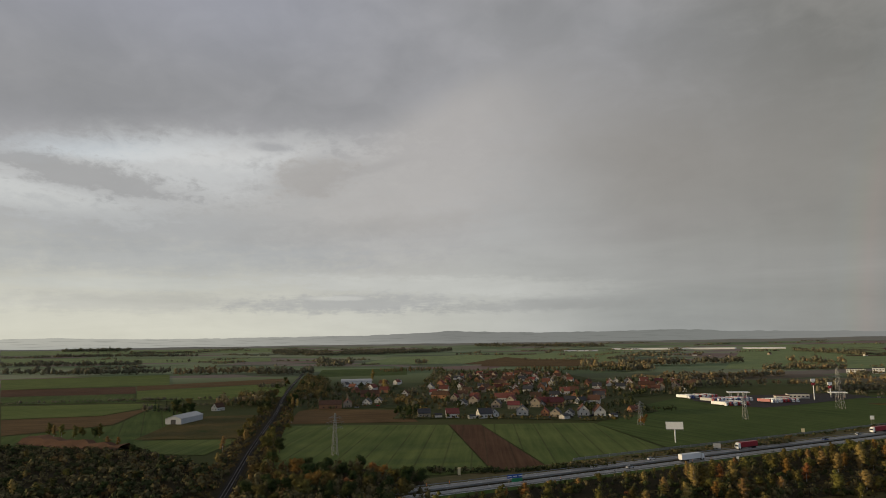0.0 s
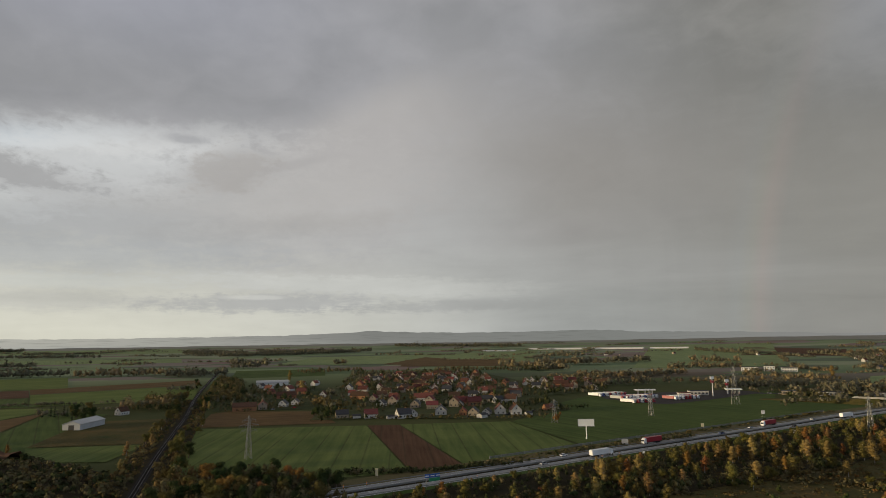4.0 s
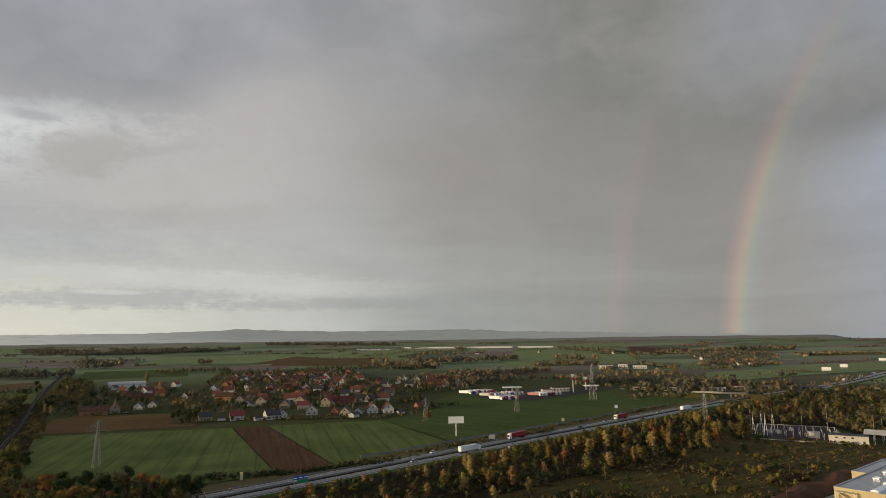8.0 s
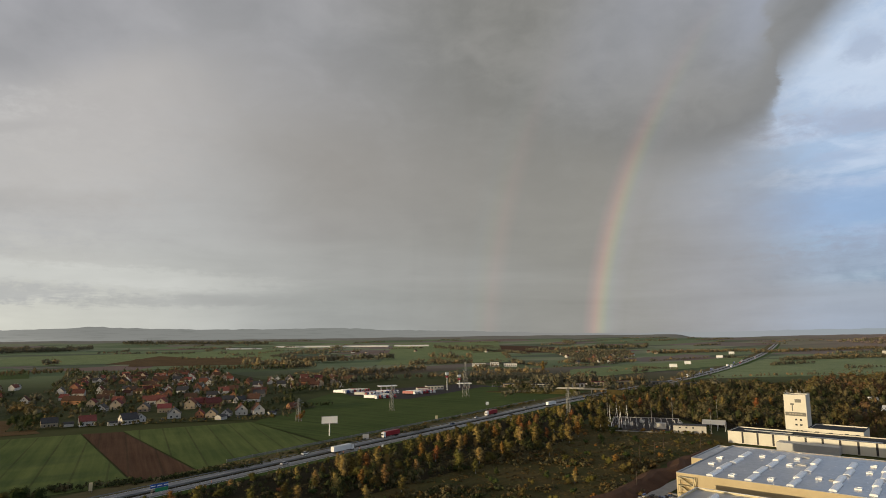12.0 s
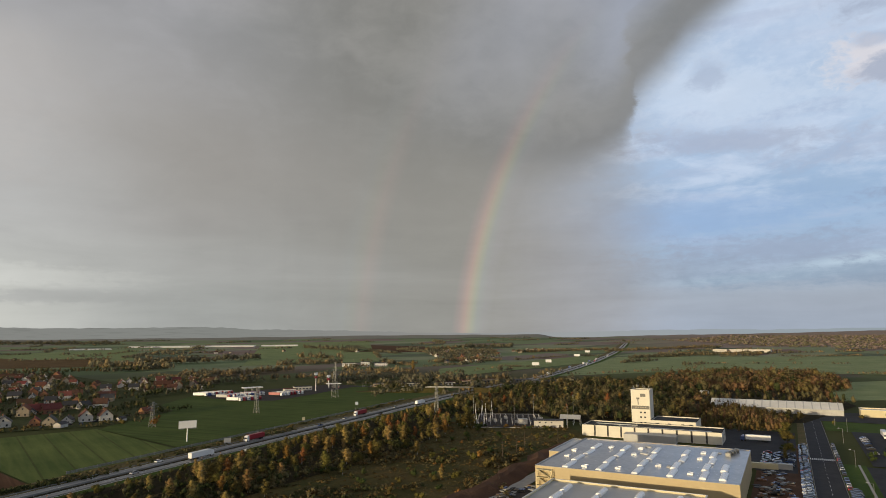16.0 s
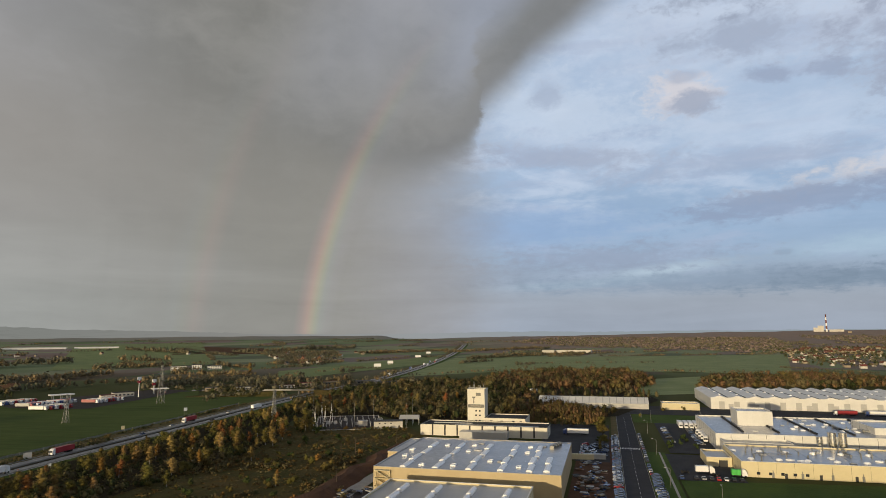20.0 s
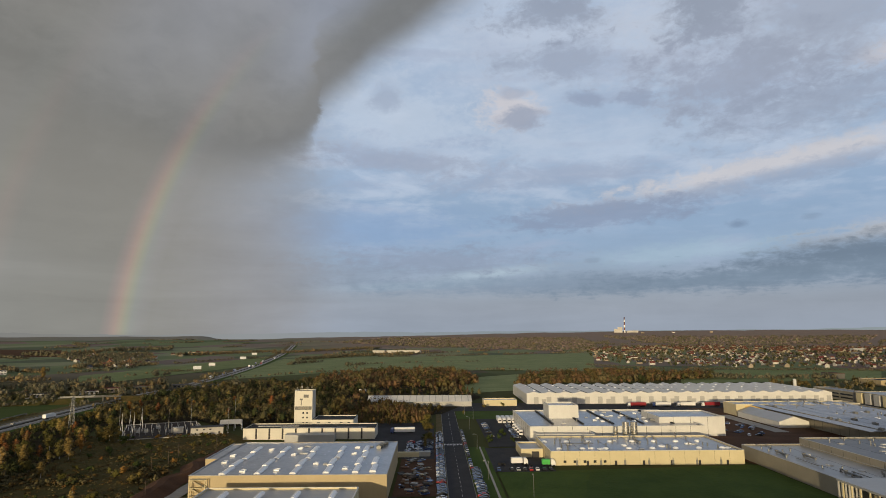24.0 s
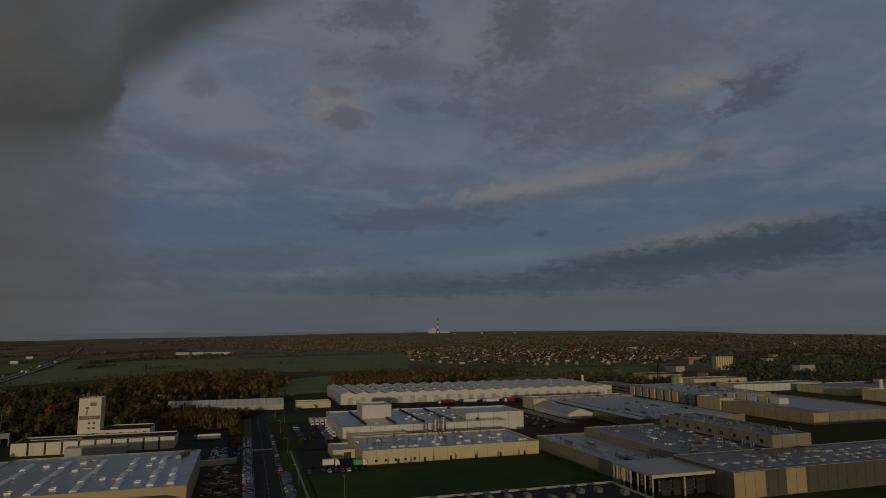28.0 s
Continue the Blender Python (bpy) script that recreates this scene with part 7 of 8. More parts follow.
# lorry park with its petrol station
patch("lorry_park", [(284, 640), (292, 686), (470, 700), (482, 655), (380, 600), (318, 572), (298, 590)], "gravel", .09, "tarmac lorry park and petrol station", category="car park")
for row, (x, y, n) in enumerate(((288, 668, 8), (296, 628, 10), (290, 592, 6), (345, 610, 7))):
    for k in range(n):
        drive(crr.choice(("far_white", "far_grey", "far_blue", "far_white", "far_grey", "far_red", "far_navy")), pose(x + k * 4.6, y + k * 0.6 + crr.uniform(-1, 1), .1, 0, 0, -60 + crr.uniform(-3, 3)))


def canopy(x, y, turn, w, d, h, label, mt="paint_white"):
    root = thing("fuel_canopy", pose(x, y, lift(x, y), 0, 0, turn), label, "canopy")
    part("roof", Shape().box(-w / 2, w / 2, -d / 2, d / 2, h, h + .9), mt, root)
    for sx in (-w * .35, 0, w * .35):
        for sy in (-d * .3, d * .3):
            part("column", Shape().box(sx - .25, sx + .25, sy - .25, sy + .25, 0, h), "panel_grey", root)
        part("pump", Shape().box(sx - .5, sx + .5, -.4, .4, 0, 1.8, .05), "lorry_red", root)


canopy(345, 672, -12, 22, 9, 5.2, "long white fuel canopy over the lorry pumps")
canopy(440, 650, -20, 17, 9, 5, "white petrol station canopy")
block("petrol_shop", 398, 652, -15, 20, 10, 4.6, 1, "plaster_white", "membrane_dark", "white petrol station shop with a dark roof")
block("lorry_cafe", 374, 640, -15, 13, 8, 4.2, 1, "plaster_white", "roof_red", "white service building with a red roof")


def totem(x, y, h, r, label):
    root = thing("sign_mast", pose(x, y, 0), label, "sign")
    part("mast", Shape().tube((0, 0, 0), (0, 0, h), .45, .35, 10), "paint_white", root)
    part("upper_panel", Shape().box(-r, r, -.5, .5, h - 2.8, h, .2), "paint_white", root)
    part("lower_panel", Shape().box(-r * .8, r * .8, -.5, .5, h - 6.5, h - 4.0, .2), "lorry_red", root, "red and white panel")


totem(404, 633, 21, 2.2, "tall white petrol station mast with red panels")
totem(434, 652, 16, 2.4, "tall square white petrol station sign")


def bridge():
    root = thing("overpass", pose(505, 499, 0, 0, 0, -51), "concrete overpass with pale parapets across the motorway", "bridge")
    # dark deck and pier colour stands in for the shade under the bridge
    part("deck", Shape().box(-16, 16, -5.5, 5.5, 4.9, 5.5), "panel_slate", root)
    for y in (-5.5, 5.2):
        part("parapet", Shape().box(-38, -8, y, y + .3, 5.4, 6.1), "concrete", root, "pale bridge parapet")
        # the parapet runs on, coloured dark where no sun strikes it
        part("railing", Shape().box(-8, 16, y, y + .2, 5.4, 6.0), "panel_slate", root, "unlit run of the parapet, painted grey")
    for x in (0,):
        part("pier", Shape().box(x - .7, x + .7, -4.5, 4.5, 0, 4.9, .3), "panel_slate", root)
    for s in (1, -1):
        part("embankment", Shape().add([(s * 16, -5.5, 5.45), (s * 16, 5.5, 5.45), (s * 120, 5.5, 0), (s * 120, -5.5, 0), (s * 16, -14, 0), (s * 16, 14, 0), (s * 120, 7, 0), (s * 120, -7, 0)], [(0, 1, 2, 3), (1, 5, 6, 2), (0, 3, 7, 4), (0, 4, 5, 1)]), "scrub_ground", root)


bridge()
# ---- details of the estate ----
for k, (x, y, s) in enumerate(((8, 64, 1), (26, 64, 1), (46, 64.5, 1), (20, 34, 1))):
    set_on(unit_mesh, h1, 57 + k * 3.4, 8.0 - k * .9, 10.38)


def stair_frame():
    root = thing("steel_stair_frame", site(251.3, 88.2), "white steel stair frame against the beige hall", "stairs")
    for x in (0, 2.2):
        for y in (0, 6):
            part("post", Shape().box(x - .12, x + .12, y - .12, y + .12, 0, 9.6), "panel_cream", root)
    for k in range(3):
        z = 0.2 + k * 3.1
        part("flight", Shape().add([(0.2, 0.2, z), (2.0, 0.2, z), (2.0, 5.8, z + 3.0), (0.2, 5.8, z + 3.0), (0.2, 0.2, z + .2), (2.0, 0.2, z + .2), (2.0, 5.8, z + 3.2), (0.2, 5.8, z + 3.2)], [(4, 5, 6, 7), (3, 2, 1, 0), (0, 1, 5, 4), (1, 2, 6, 5), (2, 3, 7, 6), (3, 0, 4, 7)]), "panel_cream", root)
        part("landing", Shape().box(-.1, 2.3, -.2, 6.2, z + 3.0, z + 3.12), "panel_cream", root)
        part("brace", Shape().bar((-.1, 0, z), (-.1, 6, z + 3), .08), "panel_cream", root)


stair_frame()


def tower_details():
    for y, z in ((3.4, 9.0), (6.0, 9.0), (3.4, 12.0), (6.0, 12.0), (3.4, 5.4), (6.0, 5.4)):
        part("window", Shape().box(-.05, 0, y - .6, y + .6, z, z + 1.0), "glass", tw)
    part("sign_band", Shape().box(-.06, 0, .4, 11.6, 14.6, 16.8), "panel_slate", tw, "grey sign band across the tower")
    for k in range(5):
        part("text_bar", Shape().box(-.09, -.06, 2.4 + k * 1.5, 3.5 + k * 1.5, 15.4, 16.1), "panel_stone", tw)
    part("emblem", Shape().box(-.08, 0, 2.6, 6.0, 22.6, 24.6, 0), "panel_slate", tw, "faded grey painted lettering panel")
    part("emblem", Shape().box(-.07, 0, 7.2, 7.8, 17.4, 22.0).box(-.07, 0, 6.5, 8.5, 21.0, 22.0), "panel_slate", tw, "faded grey painted emblem")
    for k, (x, y) in enumerate(((2, 3), (6, 5), (10, 9), (4, 11), (8, 2), (11, 10))):
        part("aerial", Shape().tube((x, y, 26.4), (x, y, 29.4 + k % 3), .08).box(x - .25, x + .25, y - .12, y + .12, 28.0, 29.4), "galvanised", tw)
    part("railing", Shape().box(.2, 11.8, .2, .28, 28, 28.1).box(.2, 11.8, 11.7, 11.78, 28, 28.1).box(.2, .28, .2, 11.7, 28, 28.1), "galvanised", tw)


tower_details()
# the low hall: loading tunnel, tank lorry, cylinder trailer, roof strip
part("roof_strip", Shape().box(4, 6.5, 6, 60, 6.3, 6.6), "membrane_pale", lo, "pale strip of roof membrane")
part("roof_strip", Shape().box(12, 14, 50, 76, 6.3, 6.6), "membrane_pale", lo)
part("loading_tunnel", Shape().box(-9, 0, 24, 54, 0, 4.2), "panel_grey", lo, "grey metal loading tunnel")
for y in (3, 8, 16, 23):
    part("window", Shape().box(-.05, 0, y - .9, y + .9, 5.6, 7.2), "glass", lo2)
drive("white", site(398, 70, .03, -92))
drive("box", pose(660, 290, .12, 0, 0, -43))
drive("blue", site(424, 26, .05, 90))


def tank_truck():
    root = thing("tank_truck", site(352, 92, .02, 100), "grey-blue tarpaulin-covered truck beside the hall", "truck")
    part("load", Shape().extrude_x([(1.4, 1.0), (1.5, 2.6), (.9, 3.5), (-.9, 3.5), (-1.5, 2.6), (-1.4, 1.0)], -5, 4), "car_silver", root, "grey-blue tarpaulin")
    part("cab", Shape().extrude_y([(4.2, .5), (6.3, .5), (6.4, 1.7), (6.0, 3.0), (4.4, 3.1)], -1.2, 1.2), "lorry_white", root)
    for x in (-3.5, -2.2, 5.2):
        for y in (-1.1, 1.1):
            part("wheel", TRUCK_WHEEL, "", root).matrix_basis = pose(x, y, .5)


tank_truck()
block_box = Shape().box(-6, 6, -1.25, 1.25, 0, 2.6).box(-6.05, -5.9, -1.3, 1.3, 0, 2.7).box(5.9, 6.05, -1.3, 1.3, 0, 2.7)
for u, v, turn, mt, label in ((342, 74, 90, "panel_cream", "cream shipping container behind the hall"), (344, 14, 92, "panel_cream", "long cream container in the yard"), (346, 8, 92, "panel_grey", "grey container in the yard")):
    c = thing("container", site(u, v, .02, turn), label, "container")
    part("box", block_box, mt, c)
    part("door", Shape().box(6.05, 6.1, -1.15, 1.15, .1, 2.5), mt, c)


def scrap(name, seed, u0, u1, v0, v1, n, label):
    """Loose piles of pallets, crates and metal."""
    r = random.Random(seed)
    mats = ["panel_grey", "seam", "concrete", "galvanised", "wood_door", "car_blue", "wood_door", "seam"]
    for k in range(n):
        u, v = r.uniform(u0, u1), r.uniform(v0, v1)
        root = thing(name, site(u, v, .02, r.uniform(0, 180)), label, "scrap")
        h = r.uniform(.8, 2.4)
        for j in range(4):
            a, b = r.uniform(.5, 1.8), r.uniform(.4, 1.2)
            x, y = r.uniform(-1, 1), r.uniform(-1, 1)
            part("crate", Shape().box(x - a, x + a, y - b, y + b, h * j / 4, h * (j + .8) / 4, .08), r.choice(mats), root)


scrap("scrap_pile", 3, 262, 335, 2, 15, 40, "untidy pile of scrap, crates and metal in the yard")
scrap("pallet_stack", 4, 222, 258, 90, 108, 14, "stack of pallets and crates beside the hall")


# substation behind the waste ground
def substation():
    site_o = Matrix.Translation((366, 310, 0)) @ Matrix.Rotation(radians(-48), 4, "Z")
    patch("substation_yard", [(324, 306), (356, 268), (410, 316), (380, 352)], "gravel", .05, "grey gravel yard of the substation", category="yard")
    for x, y in ((336, 316), (341, 311), (356, 328), (361, 323)):
        root = thing("portal_mast", pose(x, y, 0, 0, 0, -48), "white steel A-frame mast of the substation", "mast")
        for s in (1, -1):
            part("leg", Shape().tube((s * 1.0, 0, 0), (s * .1, 0, 11), .13, .09, 8), "paint_white", root)
        part("brace", Shape().bar((-.65, 0, 4), (.65, 0, 4), .07).bar((-.4, 0, 7.5), (.4, 0, 7.5), .07), "paint_white", root)
        part("spike", Shape().tube((0, 0, 11), (0, 0, 15), .07, .03), "paint_white", root)
    ins = Shape().tube((0, 0, 0), (0, 0, 1.7), .1, .1, 6)
    for k in range(5):
        ins.tube((0, 0, 1.7 + k * .22), (0, 0, 1.8 + k * .22), .2, .2, 8)
    ins_mesh = ins.mesh("insulator_post", "vent_grey")
    tr_mesh = Shape().box(-1.2, 1.2, -.9, .9, .3, 2.2, .15).tube((-.8, 0, 2.2), (-.9, 0, 3.2), .18, .12).tube((0, 0, 2.2), (0, 0, 3.2), .14, .1).tube((.8, 0, 2.2), (.9, 0, 3.2), .14, .1).mesh("body", "panel_grey")
    r = random.Random(2)
    for i in range(12):
        for j in range(6):
            m = site_o @ Matrix.Translation((-23 + i * 4.2 + r.uniform(-.6, .6), -22 + j * 8 + r.uniform(-1, 1), .05))
            if r.random() < .8:
                root = thing("switchgear", m, "grey switchgear with ribbed insulators in the substation", "switchgear", "substation switchgear")
                for dy in (-1.2, 0, 1.2):
                    ob = part("insulator_post", ins_mesh, "", root)
                    ob.matrix_basis = pose(0, dy, 0)
                part("busbar", Shape().tube((0, -1.6, 2.85), (0, 1.6, 2.85), .05), "galvanised", root)
                part("frame", Shape().box(-.12, .12, -1.4, -1.1, 0, 1.0).box(-.12, .12, 1.1, 1.4, 0, 1.0).box(-.1, .1, -1.4, 1.4, .9, 1.0), "galvanised", root)
            elif r.random() < .35:
                root = thing("transformer", m, "grey power transformer with bushings", "transformer", "substation transformers")
                part("body", tr_mesh, "", root)
                for x in (-1.9, 1.7):
                    part("radiator", Shape().box(x, x + .2, -.9, .9, .5, 2.4), "panel_grey", root)
    for k, (x, y, h) in enumerate(((348, 290, 17), (399, 313, 18), (369, 260, 17), (411, 284, 18), (372, 352, 16))):
        root = thing("lightning_rod", pose(x, y, 0), "slender grey lightning mast", "mast")
        part("pole", Shape().tube((0, 0, 0), (0, 0, h), .16, .06, 8), "galvanised", root)
        part("foot", Shape().box(-.5, .5, -.5, .5, 0, .3), "concrete", root)
    root = thing("switch_house", pose(358, 268, 0, 0, 0, -52), "long white substation building with a dark roof", "building")
    part("wall", Shape().box(-10, 10, 0, 7, 0, 4.8), "plaster_white", root)
    part("roof", Shape().box(-10.3, 10.3, -.4, 7.4, 4.8, 5.2), "roof_dark", root)
    part("door", Shape().box(7, 8.2, -.05, 0, 0, 2.1), "seam", root)
    for x in (-6, -2, 2):
        part("window", Shape().box(x - .6, x + .6, -.05, 0, 3.2, 4.0), "glass", root)
    root = thing("relay_cabin", pose(360, 292, 0, 0, 0, -48), "small white relay cabin", "building")
    part("wall", Shape().box(-3, 3, -2, 2, 0, 3.6), "plaster_white", root)
    part("roof", Shape().box(-3.2, 3.2, -2.2, 2.2, 3.6, 3.9), "panel_grey", root)
    root = thing("steel_shelter", pose(384, 268, 0, 0, 0, -60), "open steel gable shelter frame", "shelter")
    for x in (-7, -2.3, 2.3, 7):
        part("portal", Shape().bar((x, -5, 0), (x, -5, 4.2), .14).bar((x, 5, 0), (x, 5, 4.2), .14).bar((x, -5, 4.2), (x, 0, 6.4), .14).bar((x, 5, 4.2), (x, 0, 6.4), .14), "paint_white", root)
    for s in (1, -1):
        ring = [(s * 5.2, 4.1), (0, 6.5), (0, 6.62), (s * 5.2, 4.22)]
        part("roof", Shape().extrude_x(ring if s < 0 else ring[::-1], -7.2, 7.2), "panel_grey", root)
    root = thing("substation_wall", Matrix(), "low pale concrete wall round the substation", "wall")
    for a, b in (((324, 306), (356, 268)), ((324, 306), (380, 352)), ((380, 352), (410, 316))):
        d = Vector((b[0] - a[0], b[1] - a[1]))
        n = Vector((-d.y, d.x)).normalized() * .12
        part("wall_run", Shape().prism([(a[0] - n.x, a[1] - n.y), (b[0] - n.x, b[1] - n.y), (b[0] + n.x, b[1] + n.y), (a[0] + n.x, a[1] + n.y)], 0, .6), "concrete", root)


substation()


def pole(x, y, h, label="weathered wooden utility pole on the waste ground"):
    root = thing("utility_pole", pose(x, y, 0), label, "pole")
    part("shaft", Shape().tube((0, 0, -.2), (0, 0, h), .13, .09, 8), "bark", root)
    part("crossbar", Shape().box(-.9, .9, -.06, .06, h - .7, h - .55), "bark", root)


for x, y, h in ((255, 221, 9), (270, 224, 9), (287, 232, 9), (305, 222, 9), (212, 186, 8), (224, 172, 8)):
    pole(x, y, h)


def street_lamp(u, v, turn):
    root = thing("street_lamp", site(u, v, 0, turn), "slender grey street lamp with an arm", "street lamp")
    part("mast", Shape().tube((0, 0, 0), (0, 0, 8), .12, .07, 8), "galvanised", root)
    part("arm", Shape().tube((0, 0, 8), (1.8, 0, 8.4), .06, .05), "galvanised", root)
    part("head", Shape().box(1.5, 2.4, -.16, .16, 8.32, 8.5, .05), "panel_grey", root)


for u in range(290, 540, 75):
    street_lamp(u, -24.5, 90)
for u, v in ((260, -40), (372, -64), (490, -30), (490, -64)):
    street_lamp(u, v, 0)
# earth bank beside the beige hall
bank = Shape()
for i in range(25):
    u = 215 + i * 6
    o = 108 + 7 * noise.noise((i * .3, 0, 3))
    for j, (dv, z) in enumerate(((0, 0.02), (3, 1.3), (6, 2.6), (9, 2.9), (15, 0.02))):
        p = site(u, o + dv).translation
        bank.v.append((p.x, p.y, z + (.7 * noise.noise((i * .7, j, 1)) if 0 < j < 4 else 0)))
    if i:
        a = (i - 1) * 5
        bank.f += [(a + k, a + 5 + k, a + 6 + k, a + 1 + k) for k in range(4)]
tagged(part("earth_bank", bank, "earth"), "bare red-brown earth bank beside the hall", "earth", kind="structure")
site_patch("apron", [(225, 102), (300, 102), (300, 108), (240, 110), (215, 120), (205, 112)], "concrete", .05, "dusty concrete track beside the hall", "track")

# cream hall and its neighbours
for i in range(2):
    for j in range(8):
        set_on(dome_mesh, fh, 9 + i * 21, 7 + j * 12 + i * 4, 6.2)
for k in range(30):
    set_on(rnd.choice((vent_mesh, vent_mesh, pipe_mesh, light_mesh)), fh, rnd.uniform(4, 42), rnd.uniform(4, 92), 6.2, rnd.uniform(0, 360))
for y in (12, 24, 36, 48, 60, 72, 84):
    part("wall_pipe", Shape().box(-.3, 0, y - .5, y + .5, 0.1, 2.4).box(-.25, 0, y - .15, y + .15, 2.4, 3.4), "galvanised", fh)
for y in (70, 75, 80, 85, 90):
    part("window", Shape().box(-.04, 0, y - .7, y + .7, 1.2, 2.4), "glass", fh)
for k, (v, r, h) in enumerate(((-107, 1.5, 10.5), (-113, 2.0, 13), (-118, 2.0, 13))):
    s = thing("silo", site(377, v), "shiny steel silo standing behind the cream hall", "silo", "steel silos")
    part("shell", Shape().tube((0, 0, 0), (0, 0, h), r, r, 18), "chrome", s)
    part("lid", Shape().tube((0, 0, h), (0, 0, h + .5), r * 1.02, r * .3, 18), "steel", s)
    part("ring", Shape().tube((0, 0, h * .6), (0, 0, h * .6 + .15), r * 1.03, r * 1.03, 18), "steel", s)
for k in range(5):
    part("roof_bay", Shape().box(12, 80, 14 + k * 19, 15.2 + k * 19, 8.4, 9.1), "membrane_dark", mh, "dark roof joint")
for k in range(22):
    set_on(rnd.choice((dome_mesh, light_mesh, vent_mesh)), mh, rnd.uniform(6, 76), rnd.uniform(6, 70), 8.4)
off = hall("office_wing", 374, 387.6, -94, -60, 6.5, "panel_white", "membrane_pale", "low white office wing with a window band", 0)
for k in range(14):
    part("window", Shape().box(-.04, 0, 2 + k * 2.3, 3.5 + k * 2.3, 2.6, 4.0), "glass", off)
gt_h = hall("gate_house", 340, 362, -57.6, -46, 4.5, "panel_cream", "membrane_pale", "low cream gate building beside the yard", 0)
part("door", Shape().box(-.04, 0, 2, 6, 0, 3.2), "seam", gt_h)
drive("box", site(322, -44, .06, -88))
drive("green", site(318, -57, .06, -90), "bright green lorry in the loading yard")
for k in range(5):
    drive("far_white", site(468, -48 - k * 3.4, .05, 180), "white swap body trailer in the car park row")
for k in range(4):
    drive("box", site(440 - k * 9, -56, .05, 150 + k * 8))
for k, key in enumerate(("red", "blue", "white", "red", "white")):
    drive(key, site(565, -175 - k * 22, .04, 90), "")
# striped warehouse roofs
for k in range(14):
    part("loading_door", Shape().box(-.05, 0, 8 + k * 20, 12 + k * 20, 0, 4.5), "panel_grey", bw)
for k in range(7):
    part("roof_bay", Shape().extrude_x([(4 + k * 11.5, 8.4), (13 + k * 11.5, 8.4), (8.5 + k * 11.5, 9.5)][::-1], 3, 155), "membrane", br, "shallow blue-grey roof bay")
for k in range(40):
    set_on(rnd.choice((light_mesh, vent_mesh, pipe_mesh, unit_mesh)), br, rnd.uniform(5, 150), 14.5 + 11.5 * rnd.randrange(6), 8.4)
# vents and roof lights on the wide hall
hatch_mesh = rooflight(1.6, 2.8, .55).mesh("roof_hatch", "vent_grey")
for k in range(66):
    set_on(rnd.choice((hatch_mesh, hatch_mesh, hatch_mesh, light_mesh, vent_mesh, pipe_mesh, unit_mesh)), md, rnd.uniform(4, 86), rnd.uniform(3, 66), 9.4, rnd.choice((0, 90)))
for k in range(9):
    part("window", Shape().box(5.5 + k * 9, 7.7 + k * 9, 23.8, 23.86, 1.6, 3.4), "glass", rs)
for k in range(16):
    set_on(rnd.choice((vent_mesh, unit_mesh, pipe_mesh)), rs, rnd.uniform(4, 80), rnd.uniform(3, 20), 5.4)
for k in range(36):
    for j in range(3):
        if rnd.random() < .75:
            set_on(hatch_mesh, nf, 6 + j * 10 + rnd.uniform(-1, 1), 8 + k * 6.2, 9.9, 90)


def open_shelter():
    root = thing("open_shelter", site(220, -186), "open-sided shelter with racks of stacked goods", "shelter")
    part("roof", Shape().box(-.5, 28, -.3, 31, 8.4, 9.2), "membrane_pale", root)
    part("fascia", Shape().box(-.62, -.5, -.3, 31, 8.0, 9.2), "panel_cream", root)
    part("back_wall", Shape().box(27.6, 28, 0, 30.6, 0, 8.4), "panel_grey", root)
    for y in (0, 15, 30):
        part("column", Shape().box(0, .5, y, y + .5, 0, 8.4), "panel_cream", root)
    for x in (5, 10, 15, 20, 25):
        part("column", Shape().box(x, x + .5, 30, 30.5, 0, 8.4), "panel_cream", root)
    for i in range(3):
        for j in range(4):
            rack = thing("rack", site(223 + i * 6, -183 + j * 5.6), "dark metal rack stacked with crates", "rack", "racks under the shelter")
            part("frame", Shape().box(0, .1, 0, 4.4, 0, 6).box(2.4, 2.5, 0, 4.4, 0, 6), "seam", rack)
            for z in (1.5, 3.0, 4.5):
                part("shelf", Shape().box(0, 2.5, 0, 4.4, z, z + .12), "galvanised", rack)
                part("crate", Shape().box(.2, 2.3, .3, 4.1, z + .12, z + 1.0), "panel_cream", rack)


open_shelter()
# panels the sun reaches on the shadowed front, given a paler colour
for y in (0.1, 5.3, 10.5, 26.1, 31.3):
    part("wall_panel", Shape().box(-.06, -.02, 235 - y - 5.0, 235 - y, .3, 10.2), "panel_beige", nf, "cladding panel painted paler as sunlit")


def tent():
    root = thing("storage_tent", site(437, -258), "white pitched storage tent beside the yard", "tent")
    part("side", Shape().box(0, 59, 0, .2, 0, 4.2).box(0, 59, 20.8, 21, 0, 4.2), "panel_white", root)
    part("gable", Shape().extrude_x([(0, 0), (21, 0), (21, 4.2), (10.5, 7.6), (0, 4.2)], 0.2, .4), "panel_white", root)
    part("gable", Shape().extrude_x([(0, 0), (21, 0), (21, 4.2), (10.5, 7.6), (0, 4.2)], 58.6, 58.8), "panel_white", root)
    for s in (1, -1):
        ring = [(10.5 + s * 10.8, 4.1), (10.5, 7.6), (10.5, 7.75), (10.5 + s * 10.8, 4.25)]
        part("roof", Shape().extrude_x(ring if s < 0 else ring[::-1], -.3, 59.3), "membrane_pale", root)


